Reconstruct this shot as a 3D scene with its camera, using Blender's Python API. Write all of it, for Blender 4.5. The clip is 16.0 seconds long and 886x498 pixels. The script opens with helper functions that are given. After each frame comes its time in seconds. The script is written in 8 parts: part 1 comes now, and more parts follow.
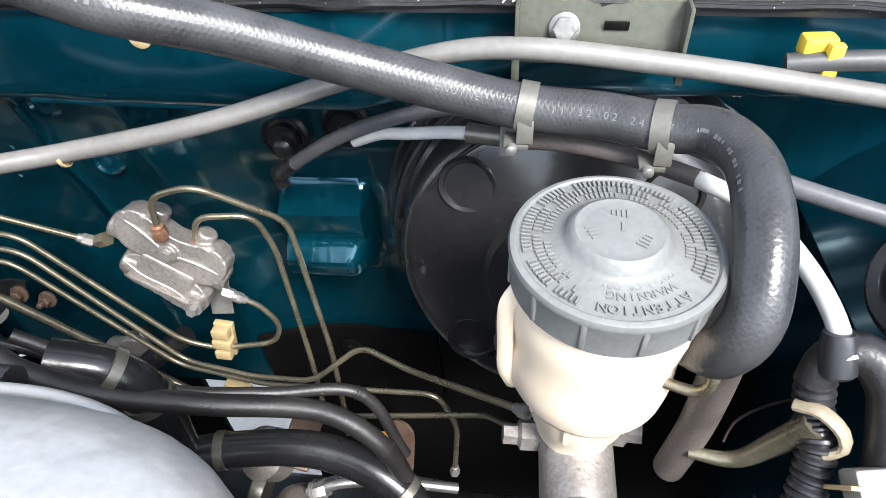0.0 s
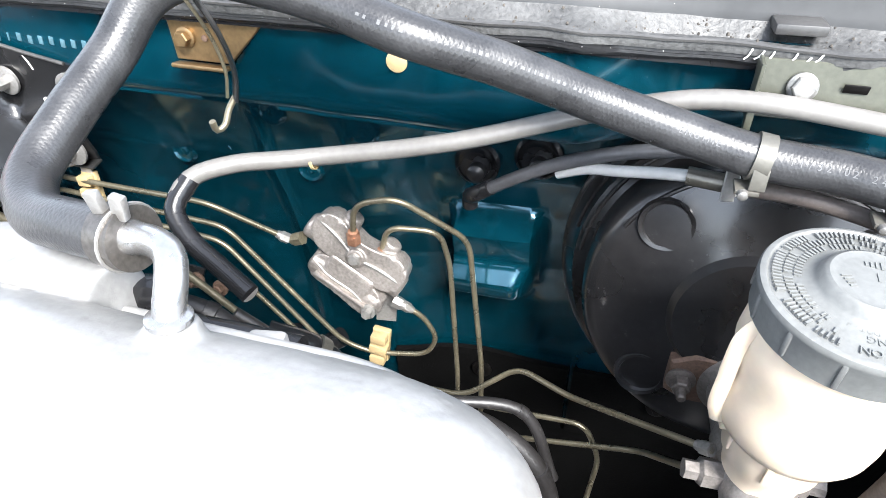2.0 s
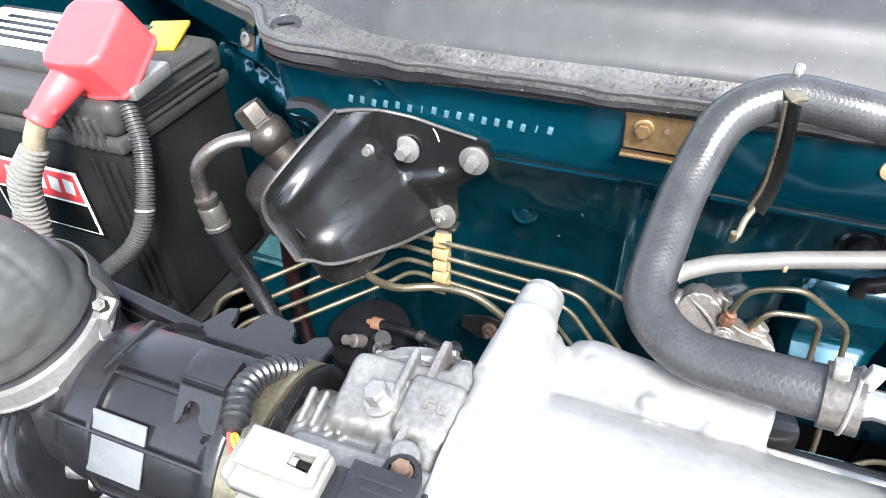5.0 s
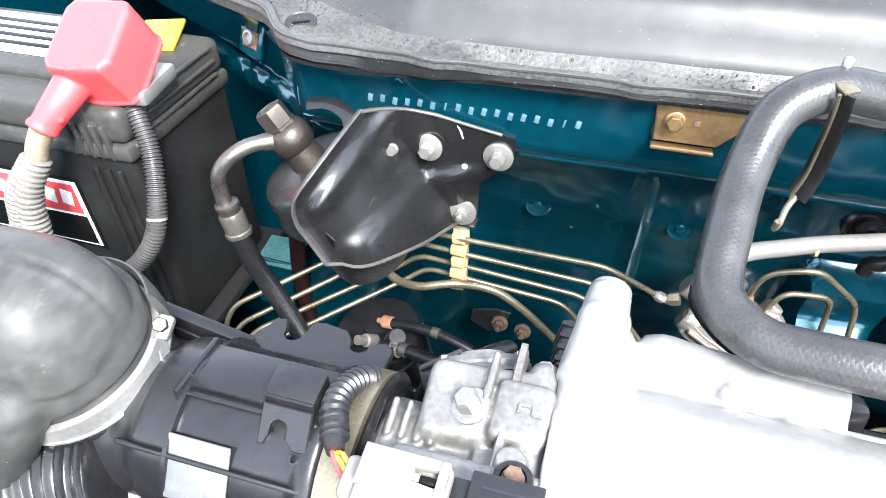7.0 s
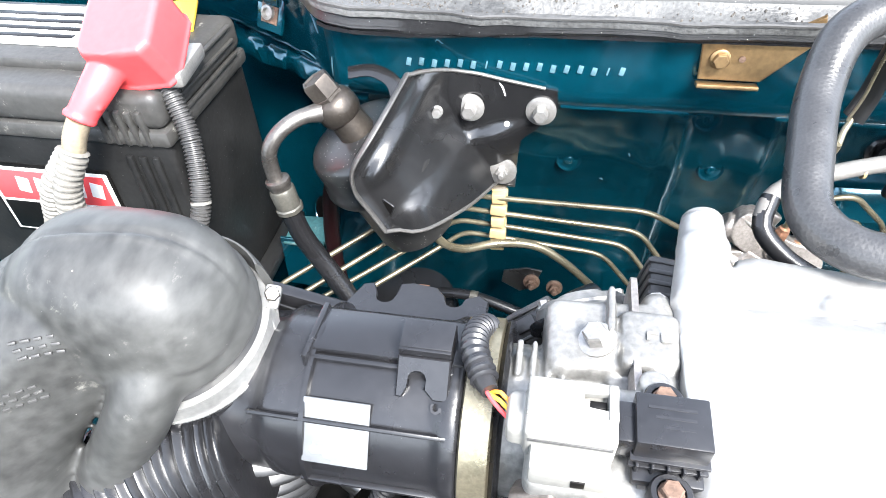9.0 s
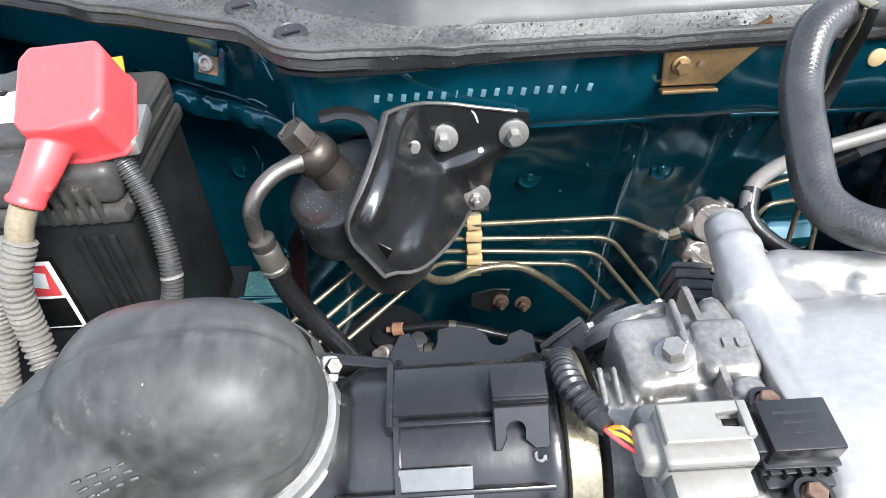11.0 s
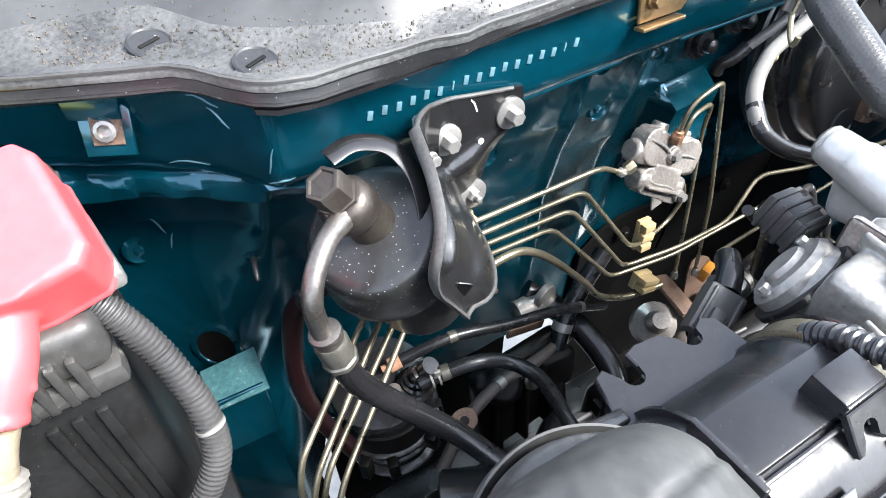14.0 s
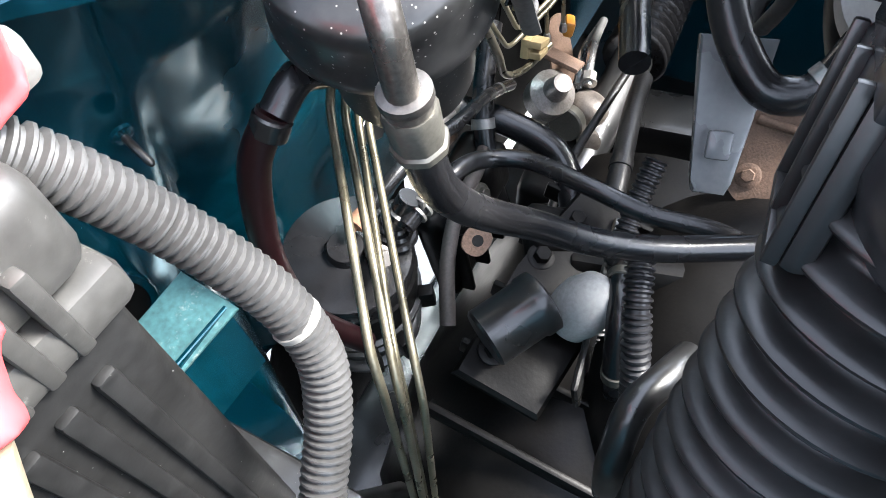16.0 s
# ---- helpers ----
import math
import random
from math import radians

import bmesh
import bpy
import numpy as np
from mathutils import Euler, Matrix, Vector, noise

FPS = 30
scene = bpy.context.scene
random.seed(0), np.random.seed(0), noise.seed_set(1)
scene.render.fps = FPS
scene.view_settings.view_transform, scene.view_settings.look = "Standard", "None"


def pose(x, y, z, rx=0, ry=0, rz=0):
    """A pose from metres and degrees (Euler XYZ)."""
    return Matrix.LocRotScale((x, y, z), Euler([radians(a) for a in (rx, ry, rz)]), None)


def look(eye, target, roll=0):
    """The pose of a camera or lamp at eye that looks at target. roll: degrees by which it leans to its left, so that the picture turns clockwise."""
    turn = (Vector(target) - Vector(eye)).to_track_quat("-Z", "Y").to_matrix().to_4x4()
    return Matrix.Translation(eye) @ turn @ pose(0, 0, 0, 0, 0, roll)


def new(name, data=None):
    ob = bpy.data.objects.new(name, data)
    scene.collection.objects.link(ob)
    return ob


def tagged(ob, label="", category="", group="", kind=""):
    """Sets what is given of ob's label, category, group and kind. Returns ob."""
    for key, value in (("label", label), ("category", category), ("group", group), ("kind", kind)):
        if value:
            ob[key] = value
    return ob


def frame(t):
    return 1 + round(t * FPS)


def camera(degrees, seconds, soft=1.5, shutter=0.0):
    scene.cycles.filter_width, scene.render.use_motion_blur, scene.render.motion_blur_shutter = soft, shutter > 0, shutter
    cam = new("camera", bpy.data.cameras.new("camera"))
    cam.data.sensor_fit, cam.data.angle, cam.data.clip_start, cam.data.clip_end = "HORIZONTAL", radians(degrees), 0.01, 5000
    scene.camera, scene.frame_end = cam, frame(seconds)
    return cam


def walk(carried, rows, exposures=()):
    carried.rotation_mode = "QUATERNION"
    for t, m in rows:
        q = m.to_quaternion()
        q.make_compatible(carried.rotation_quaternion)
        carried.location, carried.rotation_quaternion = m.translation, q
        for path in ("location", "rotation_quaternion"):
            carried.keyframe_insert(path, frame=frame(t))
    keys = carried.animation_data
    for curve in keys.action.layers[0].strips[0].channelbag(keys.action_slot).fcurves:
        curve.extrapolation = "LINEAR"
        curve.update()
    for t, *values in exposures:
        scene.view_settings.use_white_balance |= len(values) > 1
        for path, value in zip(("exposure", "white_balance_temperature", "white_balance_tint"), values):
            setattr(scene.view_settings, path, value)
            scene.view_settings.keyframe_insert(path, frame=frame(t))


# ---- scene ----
cam = camera(69.1, 16.0, 0.6)
METRES, EYE, TILT, LEAN, TURN = 1.15, 1.25, -43.48, 2.42, 7.61
ROWS = [
    (0.0, 0.0, 0.0, 0.0, 0.0, 0.0, -0.0),
    (0.5, -0.0263, 0.0034, -0.006, 1.75, 2.52, -5.01),
    (1.0, -0.038, -0.0012, -0.0086, 3.44, 2.78, -6.13),
    (1.5, -0.0498, -0.0108, -0.0098, 4.47, 2.76, -6.49),
    (2.0, -0.0697, -0.0262, -0.0127, 5.78, 2.98, -6.87),
    (2.5, -0.0981, -0.0332, -0.012, 6.42, 2.86, -7.45),
    (3.0, -0.1463, -0.0512, -0.0008, 8.62, 3.47, -9.04),
    (3.5, -0.1978, -0.0585, 0.0127, 11.29, 2.73, -8.9),
    (4.0, -0.242, -0.0616, 0.0118, 12.74, 2.46, -10.14),
    (6.5, -0.3415, -0.0528, 0.0028, 2.26, 1.42, -9.01),
    (7.0, -0.3499, -0.0621, 0.0072, 5.02, 1.6, -7.44),
    (7.5, -0.3579, -0.0543, 0.0072, 4.31, -0.08, -7.43),
    (8.0, -0.3713, -0.0545, 0.0037, 2.09, 0.23, -5.7),
    (8.5, -0.3932, -0.0614, -0.0027, 1.72, 0.3, -3.46),
    (9.0, -0.4066, -0.0686, -0.0109, 1.86, 0.14, -2.13),
    (9.5, -0.4172, -0.0737, -0.0048, 0.6, 0.58, 0.06),
    (10.0, -0.4241, -0.0442, -0.0018, -1.71, 0.97, 0.34),
    (12.5, -0.5729, -0.0732, 0.0069, -23.45, -0.14, 21.49),
    (13.0, -0.5929, -0.0445, 0.0275, -29.21, -1.41, 23.86),
    (13.5, -0.5918, -0.0006, 0.0569, -29.5, -3.59, 24.72),
    (14.0, -0.5949, 0.0467, 0.0746, -30.71, -7.94, 25.28),
    (14.5, -0.6258, 0.075, 0.0872, -42.08, -13.98, 32.4),
    (15.0, -0.6404, 0.1163, 0.0802, -51.49, -20.95, 36.05),
    (15.5, -0.6293, 0.1509, 0.0697, -56.12, -28.15, 39.64),
    (16.0, -0.6405, 0.2088, 0.0676, -62.85, -34.94, 41.75),
]
walk(cam, [(t, pose(0, 0, EYE, TILT, LEAN, TURN) @ pose(METRES * x, METRES * y, METRES * z, 90 + pitch, roll, yaw)) for t, x, y, z, yaw, pitch, roll in ROWS],
     [(0.0, 2.05, 6300, 10), (0.6, 2.45, 6300, 10), (1.5, 2.5, 6300, 10), (2.0, 2.45, 6300, 10), (4.0, 2.3, 6300, 10), (7.0, 2.65, 6300, 10), (9.0, 2.8, 6300, 10), (10.0, 2.35, 6300, 10), (12.5, 1.68, 6300, 10), (13.0, 1.98, 6300, 10), (14.0, 2.68, 6300, 10), (15.0, 3.3, 6300, 10), (15.5, 3.6, 6400, 10), (16.0, 3.4, 6400, 10)])

# ---- world and light ----
world = bpy.data.worlds.new("sky")
scene.world = world
world.use_nodes = True
wn = world.node_tree.nodes
sky = wn.new("ShaderNodeTexSky")
sky.sky_type, sky.sun_disc = "NISHITA", False
sky.sun_elevation, sky.sun_rotation = radians(48), radians(143)
pale = wn.new("ShaderNodeHueSaturation")
pale.inputs["Saturation"].default_value = 0.45
world.node_tree.links.new(sky.outputs[0], pale.inputs["Color"])
world.node_tree.links.new(pale.outputs[0], wn["Background"].inputs[0])
wn["Background"].inputs[1].default_value = 0.15
sun_data = bpy.data.lights.new("sun", "SUN")
sun_data.energy, sun_data.angle, sun_data.color = 2.7, radians(20), (1.0, 0.97, 0.92)
sun = new("sun", sun_data)
sun.matrix_world = look((1.3, -2.0, 4.0), (-0.3, 0.2, 1.0))


# ---- materials ----
def material(name, color, rough=0.5, metal=0.0, vary=0.25, scale=60.0, bump=0.15, coat=0.0, dust=None, dust_amount=0.0,
             dust_scale=90.0, spots=None, aniso_scale=(1, 1, 1), spread=0.2, sub=0.0):
    """A procedural surface: two scales of colour change, bump, uneven gloss, and a sprinkle of dust or rust with a shape of its own."""
    m = bpy.data.materials.new(name)
    m.use_nodes = True
    nt = m.node_tree
    n, l = nt.nodes, nt.links
    b = n["Principled BSDF"]
    co = n.new("ShaderNodeTexCoord")
    mp = n.new("ShaderNodeMapping")
    mp.inputs["Scale"].default_value = aniso_scale
    l.new(co.outputs["Object"], mp.inputs[0])
    fine = n.new("ShaderNodeTexNoise")
    fine.inputs["Scale"].default_value, fine.inputs["Detail"].default_value = scale * 6, 4
    wide = n.new("ShaderNodeTexNoise")
    wide.inputs["Scale"].default_value, wide.inputs["Detail"].default_value = scale * 0.4, 5
    l.new(mp.outputs[0], fine.inputs[0]), l.new(mp.outputs[0], wide.inputs[0])
    blend = n.new("ShaderNodeMath")
    blend.operation = "MULTIPLY_ADD"
    l.new(fine.outputs[0], blend.inputs[0])
    blend.inputs[1].default_value = 0.45
    half = n.new("ShaderNodeMath")
    half.operation = "MULTIPLY"
    half.inputs[1].default_value = 0.55
    l.new(wide.outputs[0], half.inputs[0]), l.new(half.outputs[0], blend.inputs[2])
    ramp = n.new("ShaderNodeValToRGB")
    lo = [max(0.0, c * (1 - vary)) for c in color]
    hi = [min(1.0, c * (1 + vary)) for c in color]
    ramp.color_ramp.elements[0].position, ramp.color_ramp.elements[1].position = 0.32, 0.68
    ramp.color_ramp.elements[0].color, ramp.color_ramp.elements[1].color = (*lo, 1), (*hi, 1)
    l.new(blend.outputs[0], ramp.inputs[0])
    out = ramp.outputs[0]
    rough_in = n.new("ShaderNodeMapRange")
    rough_in.inputs[3].default_value, rough_in.inputs[4].default_value = max(0.02, rough - spread / 2), min(1.0, rough + spread / 2)
    rough_in.inputs[1].default_value, rough_in.inputs[2].default_value = 0.3, 0.7
    l.new(wide.outputs[0], rough_in.inputs[0])
    rough_out = rough_in.outputs[0]
    if dust:
        dn = n.new("ShaderNodeTexNoise")
        dn.inputs["Scale"].default_value, dn.inputs["Detail"].default_value, dn.inputs["Roughness"].default_value = dust_scale, 8, 0.75
        l.new(mp.outputs[0], dn.inputs[0])
        dr = n.new("ShaderNodeMapRange")
        edge = 0.72 - 0.34 * dust_amount
        dr.inputs[1].default_value, dr.inputs[2].default_value = edge, edge + 0.16
        l.new(dn.outputs[0], dr.inputs[0])
        mix = n.new("ShaderNodeMix")
        mix.data_type = "RGBA"
        mix.inputs[7].default_value = (*dust, 1)
        l.new(dr.outputs[0], mix.inputs[0]), l.new(out, mix.inputs[6])
        out = mix.outputs[2]
        rm = n.new("ShaderNodeMix")
        rm.inputs[3].default_value = 0.85
        l.new(dr.outputs[0], rm.inputs[0]), l.new(rough_out, rm.inputs[2])
        rough_out = rm.outputs[0]
    if spots:
        vn = n.new("ShaderNodeTexVoronoi")
        vn.inputs["Scale"].default_value, vn.inputs["Randomness"].default_value = spots[1], 1
        l.new(mp.outputs[0], vn.inputs[0])
        vr = n.new("ShaderNodeMapRange")
        vr.inputs[1].default_value, vr.inputs[2].default_value = spots[2], spots[2] * 0.6
        l.new(vn.outputs["Distance"], vr.inputs[0])
        sm = n.new("ShaderNodeMix")
        sm.data_type = "RGBA"
        sm.inputs[7].default_value = (*spots[0], 1)
        l.new(vr.outputs[0], sm.inputs[0]), l.new(out, sm.inputs[6])
        out = sm.outputs[2]
    l.new(out, b.inputs["Base Color"]), l.new(rough_out, b.inputs["Roughness"])
    b.inputs["Metallic"].default_value = metal
    b.inputs["Coat Weight"].default_value = coat
    b.inputs["Coat Roughness"].default_value = 0.14
    if sub:
        b.inputs["Subsurface Weight"].default_value = sub
        b.inputs["Subsurface Radius"].default_value = (0.012, 0.008, 0.005)
        b.inputs["Subsurface Scale"].default_value = 0.5
    if bump:
        bp = n.new("ShaderNodeBump")
        bp.inputs["Strength"].default_value, bp.inputs["Distance"].default_value = bump, 0.0012
        l.new(blend.outputs[0], bp.inputs["Height"]), l.new(bp.outputs[0], b.inputs["Normal"])
    return m


TEAL = material("teal_car_paint", (0.0014, 0.060, 0.092), 0.20, 0.62, 0.3, 20, 0.05, 0.8, (0.10, 0.2, 0.22), 0.05, 60,
                ((0.55, 0.6, 0.6), 95, 0.030))
BLACK_PAINT = material("black_gloss_paint", (0.013, 0.013, 0.013), 0.32, 0.0, 0.4, 40, 0.10, 0.5, (0.22, 0.215, 0.2), 0.05, 190, ((0.3, 0.29, 0.27), 330, 0.04))
BOOSTER = material("black_booster_paint", (0.014, 0.0135, 0.014), 0.32, 0.0, 0.4, 30, 0.10, 0.6, (0.11, 0.105, 0.10), 0.28, 90)
COWL = material("dusty_black_plastic", (0.030, 0.031, 0.032), 0.55, 0.0, 0.3, 14, 0.10, 0.0, (0.16, 0.157, 0.15), 0.18, 26, ((0.30, 0.29, 0.27), 170, 0.05), (1, 1, 1), 0.3)
GRIT = material("gritty_dust", (0.046, 0.046, 0.045), 0.50, 0.0, 0.75, 60, 1.0, 0.0, (0.22, 0.21, 0.19), 0.31, 75, ((0.030, 0.027, 0.024), 340, 0.12))
LIP = material("black_speckled_lip", (0.016, 0.016, 0.017), 0.4, 0.0, 0.5, 60, 0.4, 0.0, (0.25, 0.24, 0.22), 0.16, 150, ((0.5, 0.49, 0.46), 240, 0.09))
GRAIN = material("mixed_grit", (0.055, 0.049, 0.042), 0.9, 0.0, 0.9, 30, 0.2)
RUBBER = material("black_rubber", (0.010, 0.010, 0.011), 0.25, 0.0, 0.4, 50, 0.2, 0.0, (0.10, 0.095, 0.085), 0.08, 160, ((0.25, 0.24, 0.22), 260, 0.03))
VACUUM = material("grey_rubber_hose", (0.07, 0.07, 0.074), 0.42, 0.0, 0.3, 50, 0.2, 0.0, (0.2, 0.2, 0.2), 0.15, 150)
HOSE = material("braided_grey_rubber", (0.030, 0.030, 0.031), 0.34, 0.0, 0.4, 140, 0.2, 0.0, (0.16, 0.158, 0.155), 0.18, 260)
BROWN_SLEEVE = material("brown_black_sleeve", (0.075, 0.062, 0.055), 0.5, 0.0, 0.4, 80, 0.4, 0.0, (0.25, 0.22, 0.18), 0.25, 150)


def braid(m, across, along, depth):
    """Adds a woven relief and a paler weave to a material, laid out by the tube's own coordinates."""
    nt = m.node_tree
    n, l = nt.nodes, nt.links
    b = n["Principled BSDF"]
    uv = n.new("ShaderNodeUVMap")
    sep = n.new("ShaderNodeSeparateXYZ")
    l.new(uv.outputs[0], sep.inputs[0])
    waves = []
    for sign in (1, -1):
        a = n.new("ShaderNodeMath")
        a.operation = "MULTIPLY"
        a.inputs[1].default_value = across * 2 * math.pi * sign
        l.new(sep.outputs[0], a.inputs[0])
        c = n.new("ShaderNodeMath")
        c.operation = "MULTIPLY_ADD"
        c.inputs[1].default_value = along * 2 * math.pi
        l.new(sep.outputs[1], c.inputs[0]), l.new(a.outputs[0], c.inputs[2])
        s = n.new("ShaderNodeMath")
        s.operation = "SINE"
        l.new(c.outputs[0], s.inputs[0])
        waves.append(s)
    top = n.new("ShaderNodeMath")
    top.operation = "MAXIMUM"
    l.new(waves[0].outputs[0], top.inputs[0]), l.new(waves[1].outputs[0], top.inputs[1])
    bp = n.new("ShaderNodeBump")
    bp.inputs["Strength"].default_value, bp.inputs["Distance"].default_value = depth, 0.0006
    l.new(top.outputs[0], bp.inputs["Height"])
    old = b.inputs["Normal"].links[0].from_socket
    l.new(old, bp.inputs["Normal"]), l.new(bp.outputs[0], b.inputs["Normal"])
    base = b.inputs["Base Color"].links[0].from_socket
    mix = n.new("ShaderNodeMix")
    mix.data_type, mix.blend_type = "RGBA", "MULTIPLY"
    ramp = n.new("ShaderNodeMapRange")
    ramp.inputs[1].default_value, ramp.inputs[2].default_value, ramp.inputs[3].default_value, ramp.inputs[4].default_value = -0.6, 1.0, 0.93, 1.06
    l.new(top.outputs[0], ramp.inputs[0])
    mix.inputs[0].default_value = 1.0
    l.new(base, mix.inputs[6]), l.new(ramp.outputs[0], mix.inputs[7]), l.new(mix.outputs[2], b.inputs["Base Color"])


braid(HOSE, 15, 330, 0.07)
ELBOW = material("worn_dark_rubber_duct", (0.044, 0.044, 0.042), 0.55, 0.0, 0.6, 26, 0.16, 0.0, (0.17, 0.165, 0.145), 0.34, 70, ((0.5, 0.49, 0.46), 95, 0.03), (1, 0.5, 1), 0.28)
ELBOW_PALE = material("scuffed_moulded_rubber", (0.24, 0.24, 0.235), 0.6, 0.0, 0.3, 60, 0.3)
CLAMP = material("dull_zinc_band", (0.40, 0.395, 0.38), 0.36, 0.7, 0.25, 60, 0.2, 0.0, (0.24, 0.2, 0.16), 0.2, 150)
RIBBED = material("ribbed_duct_rubber", (0.010, 0.010, 0.0105), 0.36, 0.0, 0.4, 40, 0.2, 0.0, (0.12, 0.115, 0.105), 0.13, 90)
TEAL_WORN = material("worn_pale_teal", (0.045, 0.13, 0.14), 0.5, 0.1, 0.5, 50, 0.3, 0.0, (0.34, 0.40, 0.39), 0.42, 70)
GRIMY_PIPE = material("grimy_pipe_steel", (0.125, 0.115, 0.105), 0.34, 0.8, 0.4, 80, 0.25, 0.0, (0.10, 0.085, 0.07), 0.3, 170, ((0.4, 0.38, 0.35), 300, 0.04))
BRACKET = material("satin_black_pressing", (0.010, 0.010, 0.0105), 0.27, 0.0, 0.35, 30, 0.06, 0.35, (0.13, 0.125, 0.115), 0.06, 110, ((0.35, 0.34, 0.32), 200, 0.03))
WORN_EDGE = material("worn_bare_edge", (0.085, 0.082, 0.078), 0.4, 0.4, 0.4, 80, 0.2)
# Near-black colour that stands in for the deep shade low on the firewall
LOW_SHADE = material("black_low_shade", (0.0035, 0.0035, 0.0035), 0.95, 0.0, 0.5, 60, 0.6, 0.0, (0.014, 0.012, 0.010), 0.25, 90)
LOW_SHADE.node_tree.nodes["Principled BSDF"].inputs["Specular IOR Level"].default_value = 0.05
PANEL_GREY = material("smooth_grey_plastic", (0.13, 0.135, 0.14), 0.3, 0.0, 0.15, 40, 0.1)
CLIP_ORANGE = material("amber_plastic", (0.40, 0.16, 0.02), 0.45, 0.0, 0.25, 60, 0.15, 0.0, (0.15, 0.08, 0.03), 0.2, 150)
RUST_BRIGHT = material("orange_rust", (0.24, 0.125, 0.075), 0.8, 0.1, 0.5, 90, 0.6, 0.0, (0.12, 0.06, 0.04), 0.4, 160)
ARM = material("stained_lever_steel", (0.13, 0.112, 0.098), 0.5, 0.45, 0.45, 70, 0.4, 0.0, (0.06, 0.045, 0.035), 0.35, 130)
FILTER = material("dusty_black_canister", (0.017, 0.017, 0.017), 0.36, 0.0, 0.4, 40, 0.12, 0.15, (0.20, 0.195, 0.18), 0.24, 120, ((0.30, 0.29, 0.27), 330, 0.15))
PLASTIC = material("dark_grey_plastic", (0.013, 0.013, 0.0145), 0.30, 0.0, 0.3, 40, 0.14, 0.0, (0.16, 0.155, 0.145), 0.16, 120, ((0.3, 0.3, 0.28), 240, 0.03))
GREY_TUBE = material("grey_plastic_tube", (0.125, 0.119, 0.110), 0.40, 0.0, 0.2, 40, 0.12, 0.0, (0.15, 0.13, 0.11), 0.14, 90)
WHITE_TUBE = material("white_plastic_tube", (0.42, 0.42, 0.41), 0.4, 0.0, 0.12, 40, 0.1)
CAST = material("cast_aluminium", (0.36, 0.355, 0.345), 0.46, 0.6, 0.12, 45, 0.3, 0.0, (0.5, 0.48, 0.44), 0.08, 120)
CAST_TB = material("weathered_cast_aluminium", (0.20, 0.196, 0.185), 0.42, 0.5, 0.4, 55, 0.4, 0.0, (0.12, 0.105, 0.09), 0.24, 110)
BRASS = material("grimy_brass", (0.062, 0.053, 0.045), 0.36, 0.75, 0.3, 80, 0.35, 0.0, (0.10, 0.085, 0.07), 0.3, 190, ((0.4, 0.36, 0.3), 420, 0.05))
CAST_DIRTY = material("dirty_cast_metal", (0.29, 0.265, 0.245), 0.40, 0.65, 0.4, 70, 0.5, 0.0, (0.10, 0.075, 0.06), 0.36, 110)
STEEL = material("zinc_steel", (0.29, 0.28, 0.265), 0.36, 0.65, 0.2, 80, 0.2, 0.0, (0.25, 0.2, 0.15), 0.2, 200)
BRIGHT = material("polished_pipe_steel", (0.45, 0.445, 0.44), 0.28, 0.9, 0.15, 60, 0.15, 0.0, (0.2, 0.18, 0.16), 0.15, 160)
PIPE = material("olive_zinc_pipe", (0.225, 0.20, 0.14), 0.32, 0.75, 0.3, 90, 0.2, 0.0, (0.12, 0.09, 0.05), 0.25, 180)
DARK_PIPE = material("dark_steel_pipe", (0.11, 0.105, 0.09), 0.36, 0.6, 0.3, 90, 0.2)
RUST_SPRING = material("bronze_brown_spring", (0.19, 0.135, 0.085), 0.42, 0.6, 0.4, 90, 0.3, 0.0, (0.09, 0.06, 0.04), 0.3, 160)
RUST = material("rusty_metal", (0.125, 0.078, 0.055), 0.65, 0.25, 0.5, 90, 0.7, 0.0, (0.08, 0.05, 0.04), 0.4, 160)
GOLD = material("yellow_zinc_bracket", (0.23, 0.15, 0.072), 0.36, 0.75, 0.3, 50, 0.2, 0.0, (0.16, 0.09, 0.04), 0.22, 130)
OLIVE = material("olive_painted_bracket", (0.068, 0.070, 0.053), 0.45, 0.2, 0.25, 50, 0.2, 0.0, (0.1, 0.09, 0.07), 0.25, 130)
CREAM = material("cream_translucent_plastic", (0.70, 0.58, 0.44), 0.36, 0.0, 0.07, 25, 0.08, 0.0, (0.55, 0.43, 0.28), 0.14, 45, None, (1, 1, 1), 0.2, 0.25)
CLIP = material("cream_clip_plastic", (0.36, 0.27, 0.14), 0.45, 0.0, 0.15, 50, 0.15, 0.0, (0.35, 0.25, 0.12), 0.22, 160)
CAP = material("grey_cap_plastic", (0.130, 0.133, 0.128), 0.46, 0.0, 0.2, 60, 0.2, 0.0, (0.3, 0.295, 0.28), 0.22, 200)
BATTERY = material("dusty_battery_plastic", (0.011, 0.011, 0.011), 0.46, 0.0, 0.5, 40, 0.3, 0.0, (0.11, 0.102, 0.090), 0.17, 55, ((0.4, 0.4, 0.38), 260, 0.05))
BATTERY.node_tree.nodes["Principled BSDF"].inputs["Specular IOR Level"].default_value = 0.3
LEAD = material("faded_grey_conduit", (0.15, 0.143, 0.128), 0.42, 0.0, 0.3, 80, 0.15, 0.0, (0.42, 0.40, 0.35), 0.3, 120)
BATTERY_TOP = material("dusty_battery_lid", (0.035, 0.034, 0.032), 0.50, 0.0, 0.4, 40, 0.35, 0.0, (0.33, 0.32, 0.29), 0.32, 80)
STAMP = material("pale_stamp_and_glint", (0.085, 0.165, 0.20), 0.45, 0.2, 0.25, 200, 0.1)
RED = material("red_soft_plastic", (0.72, 0.065, 0.07), 0.42, 0.0, 0.12, 25, 0.12, 0.1)
